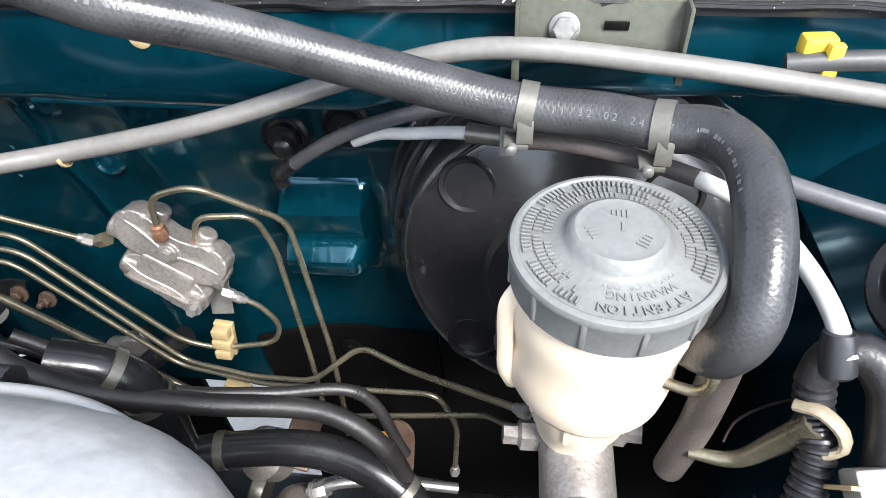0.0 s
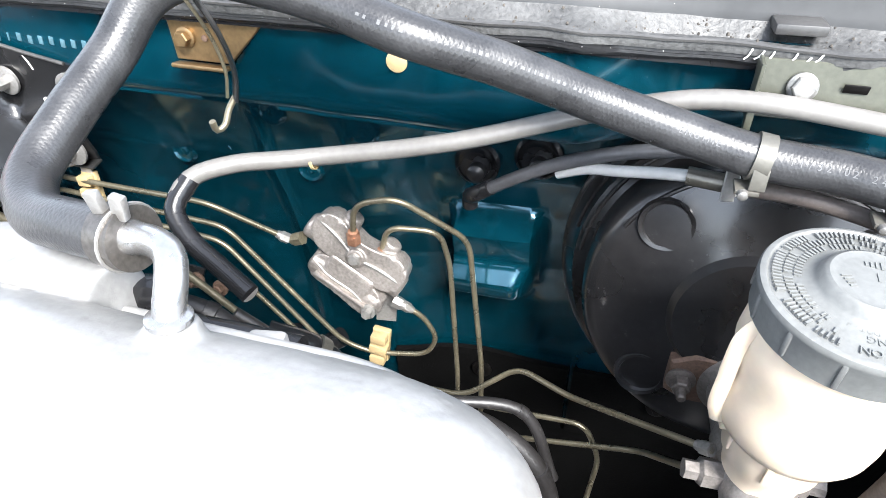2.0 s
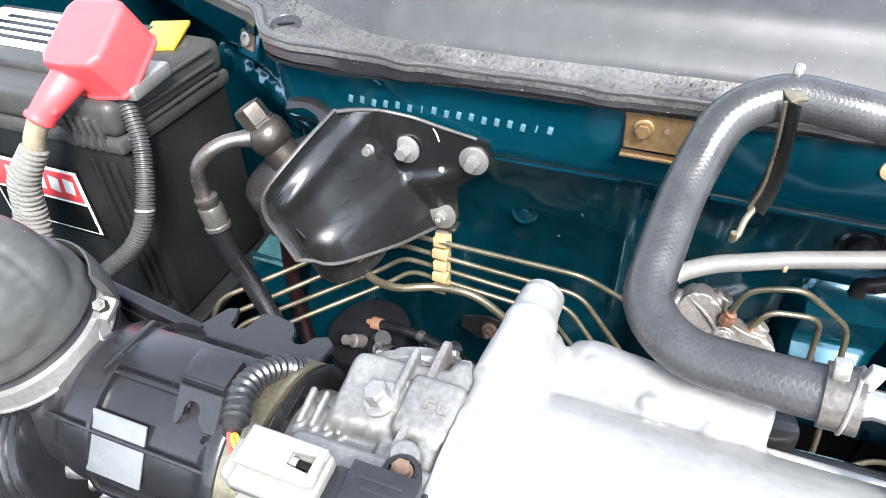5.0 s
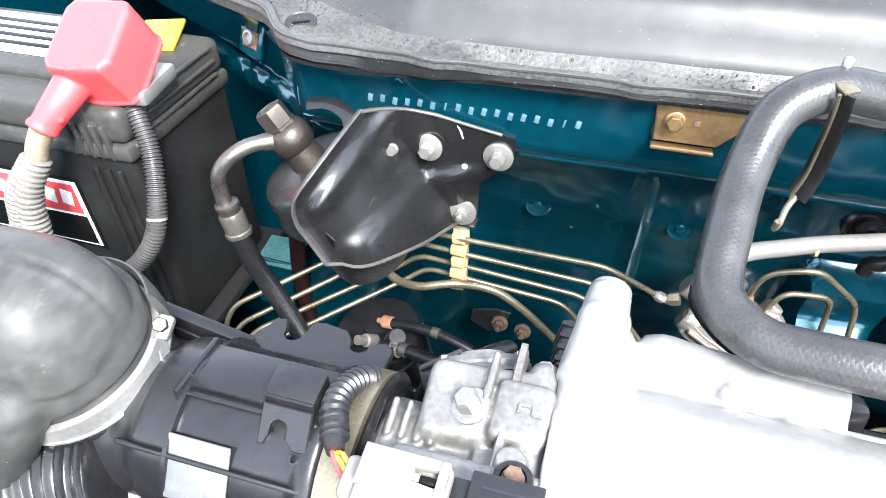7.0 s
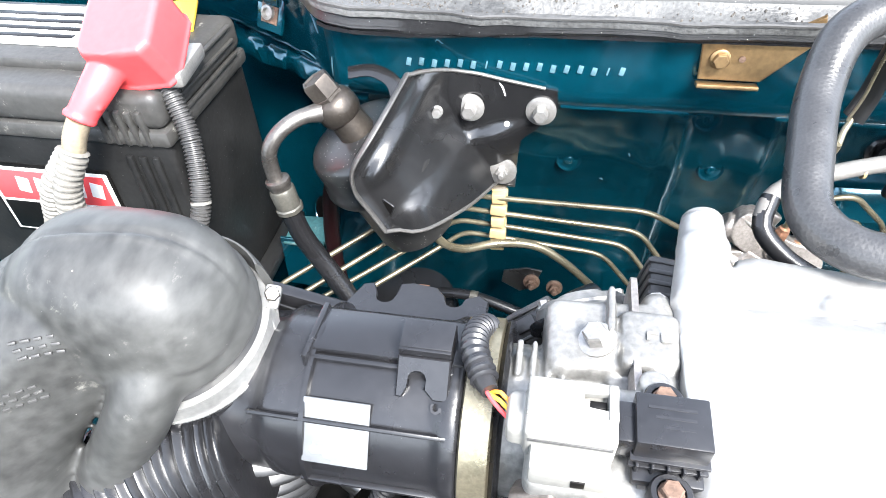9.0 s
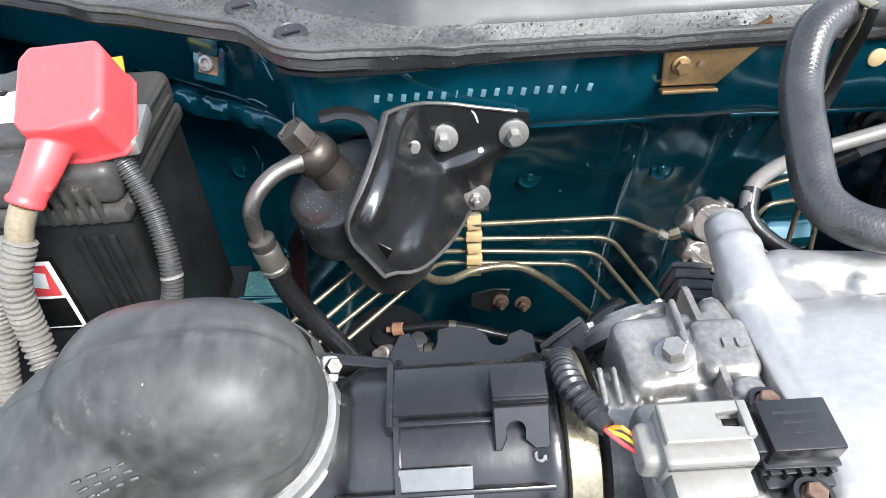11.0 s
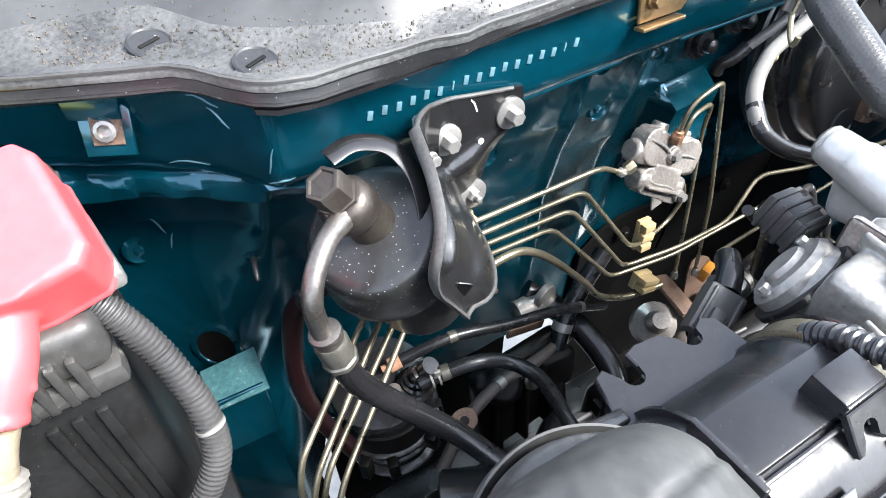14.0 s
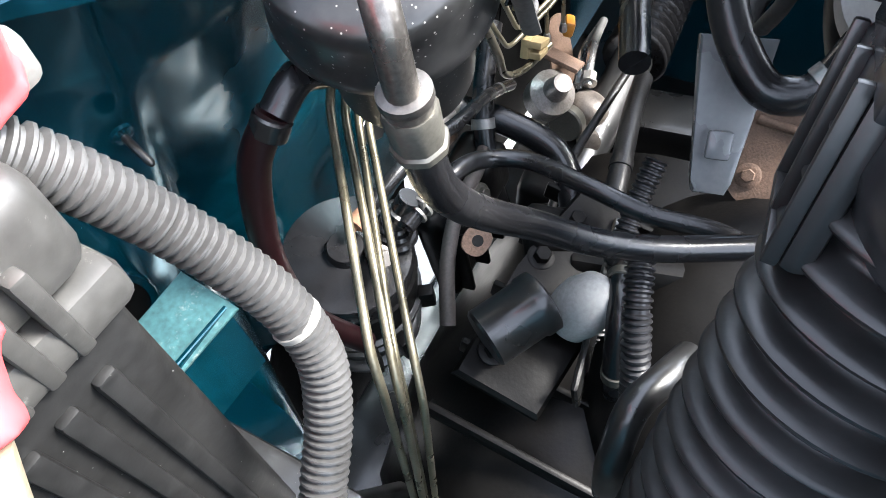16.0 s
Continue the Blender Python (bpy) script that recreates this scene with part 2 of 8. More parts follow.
DARK_RED = material("dark_red_rubber", (0.010, 0.0022, 0.0028), 0.4, 0.0, 0.3, 40, 0.2)
CONDUIT = material("grey_corrugated_plastic", (0.045, 0.044, 0.043), 0.42, 0.0, 0.3, 80, 0.15, 0.0, (0.28, 0.27, 0.25), 0.22, 140)
CONDUIT_DARK = material("black_corrugated_plastic", (0.016, 0.016, 0.018), 0.36, 0.0, 0.3, 80, 0.15, 0.0, (0.2, 0.2, 0.19), 0.10, 160)
CONNECTOR = material("grey_connector_plastic", (0.185, 0.18, 0.165), 0.45, 0.0, 0.12, 60, 0.1, 0.0, (0.22, 0.21, 0.19), 0.2, 140)
WHITE = material("white_paint", (0.78, 0.77, 0.74), 0.5, 0.0, 0.08, 40, 0.1)
YELLOW = material("yellow_plastic", (0.62, 0.42, 0.04), 0.45, 0.0, 0.15, 40, 0.1)
ORANGE = material("orange_wire", (0.75, 0.25, 0.03), 0.45, 0.0, 0.1, 40, 0.05)
PRINT = material("pale_ink", (0.095, 0.096, 0.097), 0.6, 0.0, 0.25, 200, 0.1)
TAN_TAPE = material("dull_tan_tape", (0.24, 0.20, 0.14), 0.5, 0.0, 0.35, 60, 0.5, 0.0, (0.1, 0.08, 0.06), 0.3, 120)
TAPE = material("wrapped_black_tape", (0.014, 0.013, 0.013), 0.42, 0.0, 0.4, 60, 0.5, 0.0, (0.2, 0.18, 0.15), 0.25, 140)
GROUND = material("pale_concrete", (0.46, 0.44, 0.41), 0.85, 0.0, 0.2, 8, 0.3, 0.0, (0.22, 0.21, 0.2), 0.25, 6)
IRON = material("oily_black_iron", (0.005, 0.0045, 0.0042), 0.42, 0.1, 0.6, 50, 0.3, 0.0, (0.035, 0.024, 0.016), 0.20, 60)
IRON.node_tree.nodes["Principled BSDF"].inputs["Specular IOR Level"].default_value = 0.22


# ---- mesh helpers ----
V = Vector


def thing(name, base, label, category, group="", kind=""):
    e = new(name)
    e.location = base
    e.empty_display_size = 0.02
    return tagged(e, label, category, group, kind)


def base_of(ob):
    while ob.parent:
        ob = ob.parent
    return ob.location


def part(name, bm, mat, parent=None, label="", smooth=40):
    """One mesh from a bmesh in world places, under its thing."""
    me = bpy.data.meshes.new(name)
    bmesh.ops.recalc_face_normals(bm, faces=bm.faces)
    if parent:
        bmesh.ops.translate(bm, vec=-V(base_of(parent)), verts=bm.verts)
    bm.to_mesh(me)
    bm.free()
    me.polygons.foreach_set("use_smooth", [True] * len(me.polygons))
    me.set_sharp_from_angle(angle=radians(smooth))
    me.materials.append(mat)
    ob = new(name, me)
    if parent:
        ob.parent = parent
    return tagged(ob, label)


def axes(origin, z, x=(1, 0, 0)):
    """A pose whose z axis is z and whose x axis lies near x."""
    z = V(z).normalized()
    y = z.cross(V(x))
    if y.length < 1e-4:
        y = z.cross(V((0, 1, 0.3)))
    y.normalize()
    m = Matrix((y.cross(z), y, z)).transposed().to_4x4()
    m.translation = V(origin)
    return m


def curve(points, step=0.006, tight=0.5):
    """Points along a smooth line through the given ones (centripetal)."""
    p = [V(q) for q in points]
    p = [p[0] * 2 - p[1], *p, p[-1] * 2 - p[-2]]
    out = []
    for a, b, c, d in zip(p, p[1:], p[2:], p[3:]):
        n = max(2, int((c - b).length / step))
        t0, t1 = 0.0, max(1e-6, (b - a).length ** tight)
        t2 = t1 + max(1e-6, (c - b).length ** tight)
        t3 = t2 + max(1e-6, (d - c).length ** tight)
        for i in range(n):
            t = t1 + (t2 - t1) * i / n
            A1 = a * ((t1 - t) / (t1 - t0)) + b * ((t - t0) / (t1 - t0))
            A2 = b * ((t2 - t) / (t2 - t1)) + c * ((t - t1) / (t2 - t1))
            A3 = c * ((t3 - t) / (t3 - t2)) + d * ((t - t2) / (t3 - t2))
            B1 = A1 * ((t2 - t) / (t2 - t0)) + A2 * ((t - t0) / (t2 - t0))
            B2 = A2 * ((t3 - t) / (t3 - t1)) + A3 * ((t - t1) / (t3 - t1))
            out.append(B1 * ((t2 - t) / (t2 - t1)) + B2 * ((t - t1) / (t2 - t1)))
    return out + [p[-2]]


def bent(points, r=0.012, n=6):
    """A polyline with rounded bends, as a bent metal pipe."""
    p = [V(q) for q in points]
    out = [p[0]]
    for a, b, c in zip(p, p[1:], p[2:]):
        u, w = (a - b), (c - b)
        k = min(r, u.length * 0.45, w.length * 0.45)
        s, e = b + u.normalized() * k, b + w.normalized() * k
        for i in range(n + 1):
            t = i / n
            out.append(s * (1 - t) ** 2 + b * 2 * t * (1 - t) + e * t * t)
    return out + [p[-1]]


def sweep(bm, pts, radius, seg=12, cap=True, wide=1.0, up=None):
    """A tube along pts. radius: a number or a function of (share of the way, metres gone)."""
    pts = [V(p) for p in pts]
    total = sum((b - a).length for a, b in zip(pts, pts[1:]))
    tang = [(pts[min(i + 1, len(pts) - 1)] - pts[max(i - 1, 0)]).normalized() for i in range(len(pts))]
    nrm = V(up) if up else V((0, 0, 1))
    if abs(nrm.dot(tang[0])) > 0.95:
        nrm = V((1, 0, 0.2))
    rings, gone, far = [], 0.0, []
    layer = bm.loops.layers.uv.verify()
    for i, (p, t) in enumerate(zip(pts, tang)):
        gone += (p - pts[i - 1]).length if i else 0
        nrm = (nrm - t * nrm.dot(t)).normalized()
        bi = t.cross(nrm)
        far.append(gone)
        r = radius(gone / total, gone) if callable(radius) else radius
        rings.append([bm.verts.new(p + nrm * (r * math.cos(a)) + bi * (r * wide * math.sin(a)))
                      for a in (2 * math.pi * k / seg for k in range(seg))])
    for i, (a, b) in enumerate(zip(rings, rings[1:])):
        for k in range(seg):
            f = bm.faces.new((a[k], a[(k + 1) % seg], b[(k + 1) % seg], b[k]))
            for loop, uv in zip(f.loops, ((k, i), (k + 1, i), (k + 1, i + 1), (k, i + 1))):
                loop[layer].uv = (uv[0] / seg, far[uv[1]])
    if cap:
        bm.faces.new(rings[0]), bm.faces.new(rings[-1])
    return bm


def tube(name, pts, radius, mat, parent=None, seg=12, label="", **kw):
    return part(name, sweep(bmesh.new(), pts, radius, seg, **kw), mat, parent, label)


def ripples(r, depth, pitch):
    """The radius of a corrugated tube."""
    return lambda share, gone: r + depth * (1 if math.sin(2 * math.pi * gone / pitch) > 0 else -1)


def lathe(bm, profile, m, seg=32, wave=None):
    """A turned body: profile is (radius, height) pairs along the z axis of m."""
    rings = []
    for r, h in profile:
        ring = []
        for k in range(seg):
            a = 2 * math.pi * k / seg
            rr = r * (wave(a, h) if wave else 1)
            ring.append(bm.verts.new(m @ V((rr * math.cos(a), rr * math.sin(a), h))))
        rings.append(ring)
    for a, b in zip(rings, rings[1:]):
        for k in range(seg):
            bm.faces.new((a[k], a[(k + 1) % seg], b[(k + 1) % seg], b[k]))
    bm.faces.new(rings[0]), bm.faces.new(rings[-1])
    return bm


def box(bm, size, m, bevel=0.0015, segs=2):
    made = bmesh.ops.create_cube(bm, size=1, matrix=m @ Matrix.Diagonal((*size, 1)))["verts"]
    if bevel:
        edges = {e for v in made for e in v.link_edges}
        bmesh.ops.bevel(bm, geom=list(edges), offset=bevel, segments=segs, affect="EDGES", profile=0.5)
    return bm


def plate(bm, outline, thick, m, bevel=0.0006, segs=1):
    """A flat sheet of that outline (x, y pairs in m's plane) and thickness."""
    lo = [bm.verts.new(m @ V((x, y, -thick / 2))) for x, y in outline]
    hi = [bm.verts.new(m @ V((x, y, thick / 2))) for x, y in outline]
    faces = [bm.faces.new(lo[::-1]), bm.faces.new(hi)]
    n = len(lo)
    for i in range(n):
        faces.append(bm.faces.new((lo[i], lo[(i + 1) % n], hi[(i + 1) % n], hi[i])))
    if bevel:
        edges = [e for f in faces[:2] for e in f.edges]
        bmesh.ops.bevel(bm, geom=edges, offset=bevel, segments=segs, affect="EDGES", profile=0.5)
    return bm


def rounded(outline, step=0.002):
    """A closed outline smoothed through its points."""
    p = [(x, y, 0) for x, y in outline]
    line = curve([*p[-2:], *p, *p[:2]], step)
    a = min(range(len(line) // 2), key=lambda i: (line[i] - V(p[0])).length)
    z = max(range(len(line) // 2, len(line)), key=lambda i: -(line[i] - V(p[0])).length)
    return [(q.x, q.y) for q in line[a:z]]


def sheet(bm, rows, thick=0.0, toward=(0, -1, 0)):
    """A surface through rows of points; thick: a second skin that far off, closed round the rim."""
    grid = [[bm.verts.new(p) for p in row] for row in rows]
    def skin(g):
        for a, b in zip(g, g[1:]):
            for i in range(len(a) - 1):
                bm.faces.new((a[i], a[i + 1], b[i + 1], b[i]))
    skin(grid)
    if thick:
        off = V(toward) * -thick
        back = [[bm.verts.new(v.co + off) for v in row] for row in grid]
        skin(back)
        rim = [*grid[0], *[r[-1] for r in grid[1:]], *grid[-1][-2::-1], *[r[0] for r in grid[-2:0:-1]]]
        rim2 = [*back[0], *[r[-1] for r in back[1:]], *back[-1][-2::-1], *[r[0] for r in back[-2:0:-1]]]
        for i in range(len(rim)):
            j = (i + 1) % len(rim)
            bm.faces.new((rim[i], rim[j], rim2[j], rim2[i]))
    return bm


def hexagon(bm, r, h, m, z0=0.0):
    lathe(bm, [(r, z0), (r, z0 + h * 0.85), (r * 0.86, z0 + h)], m, 6)
    return bm


def bolt(name, place, out, r, parent=None, mat=None, head=None, washer=1.7, label="", stud=False):
    """A bolt with its washer; out: the way that it sticks out."""
    m = axes(place, out)
    head = head or r * 1.1
    bm = bmesh.new()
    if stud:
        lathe(bm, [(r * 0.5, 0.0), (r * 0.5, head * 2.1), (r * 0.35, head * 2.3)], m, 12)
    hexagon(bm, r, head, m, r * 0.3)
    ob = part(name, bm, mat or STEEL, parent, label, 30)
    part("washer", lathe(bmesh.new(), [(r * washer, -0.0008), (r * washer, r * 0.22), (r * washer * 0.85, r * 0.34), (r * 0.9, r * 0.36)], m, 24), mat or STEEL, ob if parent else ob, "", 30)
    return ob


def lettering(text, size, depth=0.0004):
    """A mesh of the built-in font, lying in the xy plane, centred; its own bmesh."""
    c = bpy.data.curves.new("text", "FONT")
    c.body, c.size, c.extrude, c.align_x, c.align_y, c.resolution_u = text, size, depth, "CENTER", "CENTER", 2
    o = bpy.data.objects.new("text", c)
    scene.collection.objects.link(o)
    dg = bpy.context.evaluated_depsgraph_get()
    me = bpy.data.meshes.new_from_object(o.evaluated_get(dg))
    bm = bmesh.new()
    bm.from_mesh(me)
    bpy.data.objects.remove(o)
    bpy.data.curves.remove(c)
    bpy.data.meshes.remove(me)
    return bm


def merge(bm, other, m):
    """Adds the bmesh other to bm at the pose m."""
    bmesh.ops.transform(other, matrix=m, verts=other.verts)
    idx = {v: bm.verts.new(v.co) for v in other.verts}
    for f in other.faces:
        bm.faces.new([idx[v] for v in f.verts])
    other.free()
    return bm


def moulded(bm, voxel=0.0015, smooth=4, rough=0.0, scale=60.0):
    """Melts overlapping closed bodies into one casting with filleted joints; rough: the height of its grain."""
    bmesh.ops.recalc_face_normals(bm, faces=bm.faces)
    me = bpy.data.meshes.new("mould")
    bm.to_mesh(me)
    bm.free()
    o = bpy.data.objects.new("mould", me)
    scene.collection.objects.link(o)
    melt = o.modifiers.new("melt", "REMESH")
    melt.mode, melt.voxel_size = "VOXEL", voxel
    soft = o.modifiers.new("soft", "SMOOTH")
    soft.factor, soft.iterations = 0.5, smooth
    done = bpy.data.meshes.new_from_object(o.evaluated_get(bpy.context.evaluated_depsgraph_get()))
    out = bmesh.new()
    out.from_mesh(done)
    bpy.data.objects.remove(o)
    bpy.data.meshes.remove(me)
    bpy.data.meshes.remove(done)
    if rough:
        out.normal_update()
        for v in out.verts:
            v.co += v.normal * (rough * noise.noise(v.co * scale) + 0.4 * rough * noise.noise(v.co * scale * 3.7))
    return out


def lerp(table, x):
    """A broken line through (x, value) pairs, smoothed."""
    if x <= table[0][0]:
        return table[0][1]
    for (x0, v0), (x1, v1) in zip(table, table[1:]):
        if x <= x1:
            t = (x - x0) / (x1 - x0)
            return v0 + (v1 - v0) * t
    return table[-1][1]


# ---- the engine bay's shell ----
def front_y(x):
    """Where the upper firewall stands."""
    return lerp([(-1.0, 0.55), (-0.80, 0.440), (-0.70, 0.378), (-0.66, 0.346), (-0.625, 0.303), (-0.10, 0.302), (-0.05, 0.328), (0.5, 0.332)], x)


def low_y(x):
    return lerp([(-1.0, 0.62), (-0.72, 0.437), (-0.63, 0.375), (-0.56, 0.360), (-0.28, 0.362), (-0.22, 0.384), (-0.10, 0.388), (0.12, 0.376), (0.5, 0.36)], x)


def bump_step(v, lo, hi, soft):
    return max(0.0, min(1.0, (v - lo) / soft, (hi - v) / soft))


def wall_y(x, z):
    u, w = front_y(x), low_y(x)
    y = lerp([(0.30, w + 0.06), (0.55, w + 0.05), (0.86, w + 0.03), (0.93, w + 0.014), (0.975, w), (1.045, w - 0.014), (1.054, u + 0.014), (1.060, u + 0.003), (1.07, u), (1.16, u - 0.003)], z)
    y -= 0.14 * max(0.0, min(1.0, (-0.62 - x) / 0.06)) * max(0.0, min(1.0, (0.98 - z) / 0.25))
    y -= 0.030 * bump_step(x, -0.205, -0.125, 0.006) * bump_step(z, 0.84, 0.938, 0.016)
    y -= 0.018 * bump_step(x, -0.205, -0.132, 0.006) * bump_step(z, 0.82, 0.892, 0.016)
    y -= 0.006 * bump_step(x, -0.36, -0.345, 0.008) * bump_step(z, 0.7, 1.04, 0.01)
    y -= 0.004 * bump_step(x, -0.30, -0.235, 0.02) * bump_step(z, 0.9, 1.035, 0.02)
    y += 0.0035 * noise.noise(V((x * 9, z * 9, 3))) + 0.0008 * noise.noise(V((x * 40, z * 40, 7)))
    return y


zs = [0.62, 0.65, 0.70, 0.74] + [0.76 + 0.0045 * i for i in range(82)]
xs = [-1.0 + 0.0055 * i for i in range(255)]
firewall = part("wall_firewall", sheet(bmesh.new(), [[(x, wall_y(x, z), z) for x in xs] for z in zs], 0.004), TEAL)
tagged(firewall, "teal metallic painted car firewall with creases and stamped dimples", "firewall", kind="structure")

# Foot of the teal wall; its shade is put in as black colour
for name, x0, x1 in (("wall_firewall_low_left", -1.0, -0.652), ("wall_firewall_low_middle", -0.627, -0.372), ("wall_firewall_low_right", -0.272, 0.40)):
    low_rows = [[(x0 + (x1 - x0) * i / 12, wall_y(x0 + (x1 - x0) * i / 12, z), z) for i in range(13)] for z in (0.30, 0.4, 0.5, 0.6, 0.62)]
    tagged(part(name, sheet(bmesh.new(), low_rows, 0.004), LOW_SHADE), "foot of the teal firewall, coloured black for its shade", "firewall", kind="structure")


def stamped_ring(x, z, r=0.0112):
    m = axes((x, wall_y(x, z) - 0.0004, z), (0, -1, 0.1))
    prof = [(r * 1.1, -0.002), (r * 0.92, 0.0018), (r * 0.78, -0.0004), (r * 0.42, -0.0004), (r * 0.30, 0.0022), (0.0004, 0.0026)]
    part("stamped_dimple", lathe(bmesh.new(), prof, m, 28), TEAL, firewall)


for x, z in ((-0.440, 0.972), (-0.318, 0.972), (-0.262, 1.018), (-0.717, 0.956), (-0.335, 1.03)):
    stamped_ring(x, z)
for x0, x1, z in ((-0.452, -0.36, 1.0585), (-0.452, -0.34, 1.0545), (-0.30, -0.16, 1.0585)):
    tube("raised_seam", [(x0 + (x1 - x0) * i / 8, wall_y(x0 + (x1 - x0) * i / 8, z) - 0.0006, z + 0.0004 * (i % 2)) for i in range(9)], 0.0018, TEAL, firewall, 6)
# The stamped identification mark: seventeen plain bars
for i in range(17):
    x = -0.5655 + i * 0.0096
    bm = bmesh.new()
    z = 1.0915 + 0.0006 * math.sin(i * 2.1)
    w = 0.0012 if i in (6, 15) else 0.0036
    box(bm, (w, 0.0008, 0.0060), pose(x, wall_y(x, z) - 0.0003, z, 0, 12), 0.0002)
    part("stamped_bar", bm, STAMP, firewall)
# A paint run of pale filler by the bracket
tube("paint_chip", curve([(-0.501, 0.2995, 1.083), (-0.496, 0.2985, 1.078), (-0.493, 0.298, 1.070)], 0.002), lambda s, g: 0.0012 - 0.0007 * s, WHITE, firewall, 6)

# A round drain hole low in the wing, its dark inside painted as a black disc
hn = V((-(wall_y(-0.684, 0.865) - wall_y(-0.704, 0.865)) / 0.02, 1, -(wall_y(-0.694, 0.875) - wall_y(-0.694, 0.855)) / 0.02)) * -1
hm = axes(V((-0.694, wall_y(-0.694, 0.865), 0.865)) + hn.normalized() * 0.0022, hn)
part("drain_hole_rim", lathe(bmesh.new(), [(0.021, -0.003), (0.021, 0.0015), (0.017, 0.002), (0.016, 0.0004)], hm, 32), TEAL, firewall)
part("drain_hole", lathe(bmesh.new(), [(0.0165, 0.0), (0.0165, 0.0008), (0.0005, 0.0008)], hm, 28), IRON, firewall)
# Scuffs and scratches in the paint, and pale lines that paint crease and ledge highlights
for x, z, dx, dz in ((-0.655, 1.118, 0.012, -0.003), (-0.648, 1.112, 0.007, -0.010), (-0.675, 1.066, 0.020, 0.004), (-0.66, 1.060, 0.026, -0.004), (-0.63, 1.063, 0.014, 0.006), (-0.70, 0.985, 0.006, -0.012), (-0.69, 0.972, -0.005, -0.012),
                     (-0.305, 1.0505, 0.15, -0.006), (-0.275, 1.0455, 0.13, -0.011), (-0.40, 1.0515, 0.06, 0.001), (-0.235, 1.036, 0.08, 0.004), (-0.625, 1.092, -0.004, -0.018), (-0.545, 1.108, 0.006, 0.0), (-0.41, 0.948, 0.003, 0.001), (-0.39, 0.985, 0.002, -0.001)):
    pts = [(x + dx * t, wall_y(x + dx * t, z + dz * t) - 0.0003, z + dz * t + 0.0015 * math.sin(5 * t)) for t in (0, 0.25, 0.5, 0.75, 1)]
    tube("scratch_and_glint", pts, lambda s, g: 0.0002 + 0.0005 * math.sin(math.pi * min(0.98, max(0.02, s))), STAMP, firewall, 5)

# Side panels of the bay
side_rows = [[(-0.99 + 0.01 * math.sin(y * 5), y, z) for y in (-0.7, -0.4, -0.1, 0.2, 0.45, 0.62)] for z in (0.3, 0.6, 0.9, 1.05, 1.12)]
left_wing = part("wall_wing_left", sheet(bmesh.new(), side_rows, 0.004, (1, 0, 0)), TEAL)
tagged(left_wing, "teal painted inner wing panel beside the battery", "wing panel", kind="structure")


def tower(y, z):
    """The inner wing beside the brake booster: a wall that leans out, with a shelf."""
    return lerp([(0.30, 0.26), (0.70, 0.235), (0.90, 0.212), (0.955, 0.196), (0.965, 0.180), (1.0, 0.202), (1.05, 0.246), (1.10, 0.305), (1.14, 0.37)], z) + 0.03 * (0.37 - y)


tower_rows = [[(tower(y, z), y, z) for y in (-0.7, -0.5, -0.3, -0.1, 0.0, 0.1, 0.2, 0.3, 0.38, 0.47)] for z in (0.3, 0.5, 0.7, 0.8, 0.9, 0.93, 0.955, 0.965, 0.98, 1.0, 1.03, 1.07, 1.10, 1.14)]
right_wing = part("wall_wing_right", sheet(bmesh.new(), tower_rows, 0.004, (-1, 0, 0)), TEAL)
tagged(right_wing, "teal painted inner wing panel beside the brake booster", "wing panel", kind="structure")
front_wall = part("wall_front", box(bmesh.new(), (1.34, 0.03, 0.8), pose(-0.35, -0.68, 0.70), 0.006), TEAL)
tagged(front_wall, "teal painted front crossmember of the engine bay", "crossmember", kind="structure")
ground = part("ground", box(bmesh.new(), (60, 60, 0.04), pose(0, 0, -0.02), 0), GROUND)
tagged(ground, "pale concrete ground under the car", "ground", kind="structure")


def cowl_edge(x):
    """The cowl's front edge in plan."""
    return lerp([(-1.0, 0.49), (-0.80, 0.392), (-0.70, 0.345), (-0.672, 0.332), (-0.652, 0.325), (-0.638, 0.304), (-0.626, 0.287), (-0.60, 0.284), (-0.3, 0.292), (-0.10, 0.296), (-0.04, 0.316), (0.5, 0.318)], x)


def cowl_z(x):
    return lerp([(-0.66, 0.008), (-0.6, 0.004), (-0.45, 0.0), (-0.1, 0.0), (-0.04, -0.008), (0.5, -0.008)], x)


cowl = thing("cowl_cover", (-0.2, 0.35, 1.12), "dusty black plastic windscreen cowl panel with gritty front flange", "cowl")
section = [(0.002, -0.016), (0.0, -0.004), (0.0016, 0.0006), (0.0050, 0.0012), (0.0078, -0.0026), (0.020, -0.0020), (0.034, 0.006), (0.044, 0.016), (0.054, 0.030), (0.066, 0.040), (0.085, 0.045),
           (0.16, 0.060), (0.24, 0.070), (0.33, 0.090), (0.45, 0.125), (0.60, 0.17), (0.85, 0.25)]
cx = [-1.0 + 0.01 * i for i in range(150)]


def cowl_point(x, dy, dz):
    far = max(0.0, min(1.0, (dy - 0.034) / 0.05))
    even = lerp([(-1.0, 0.47), (-0.75, 0.375), (-0.65, 0.325), (-0.55, 0.300), (-0.3, 0.297), (0.5, 0.312)], x)
    y = cowl_edge(x) * (1 - far) + even * far + dy
    scallop = 0.004 * max(0, math.sin(x * 46)) ** 6 if dy < 0.03 else 0
    wide = 1.0 + 0.9 * math.exp(-((x + 0.66) / 0.06) ** 2)
    wide -= 0.45 * max(0.0, min(1.0, (x + 0.59) / 0.05))
    y += dy * (wide - 1) if dy < 0.1 else 0.085 * (wide - 1) * max(0.0, 1 - (dy - 0.1) / 0.5)
    fold = 0.0
    return (x, y - scallop + fold, 1.134 + cowl_z(x) + dz + 0.0012 * noise.noise(V((x * 30, y * 30, 1))))


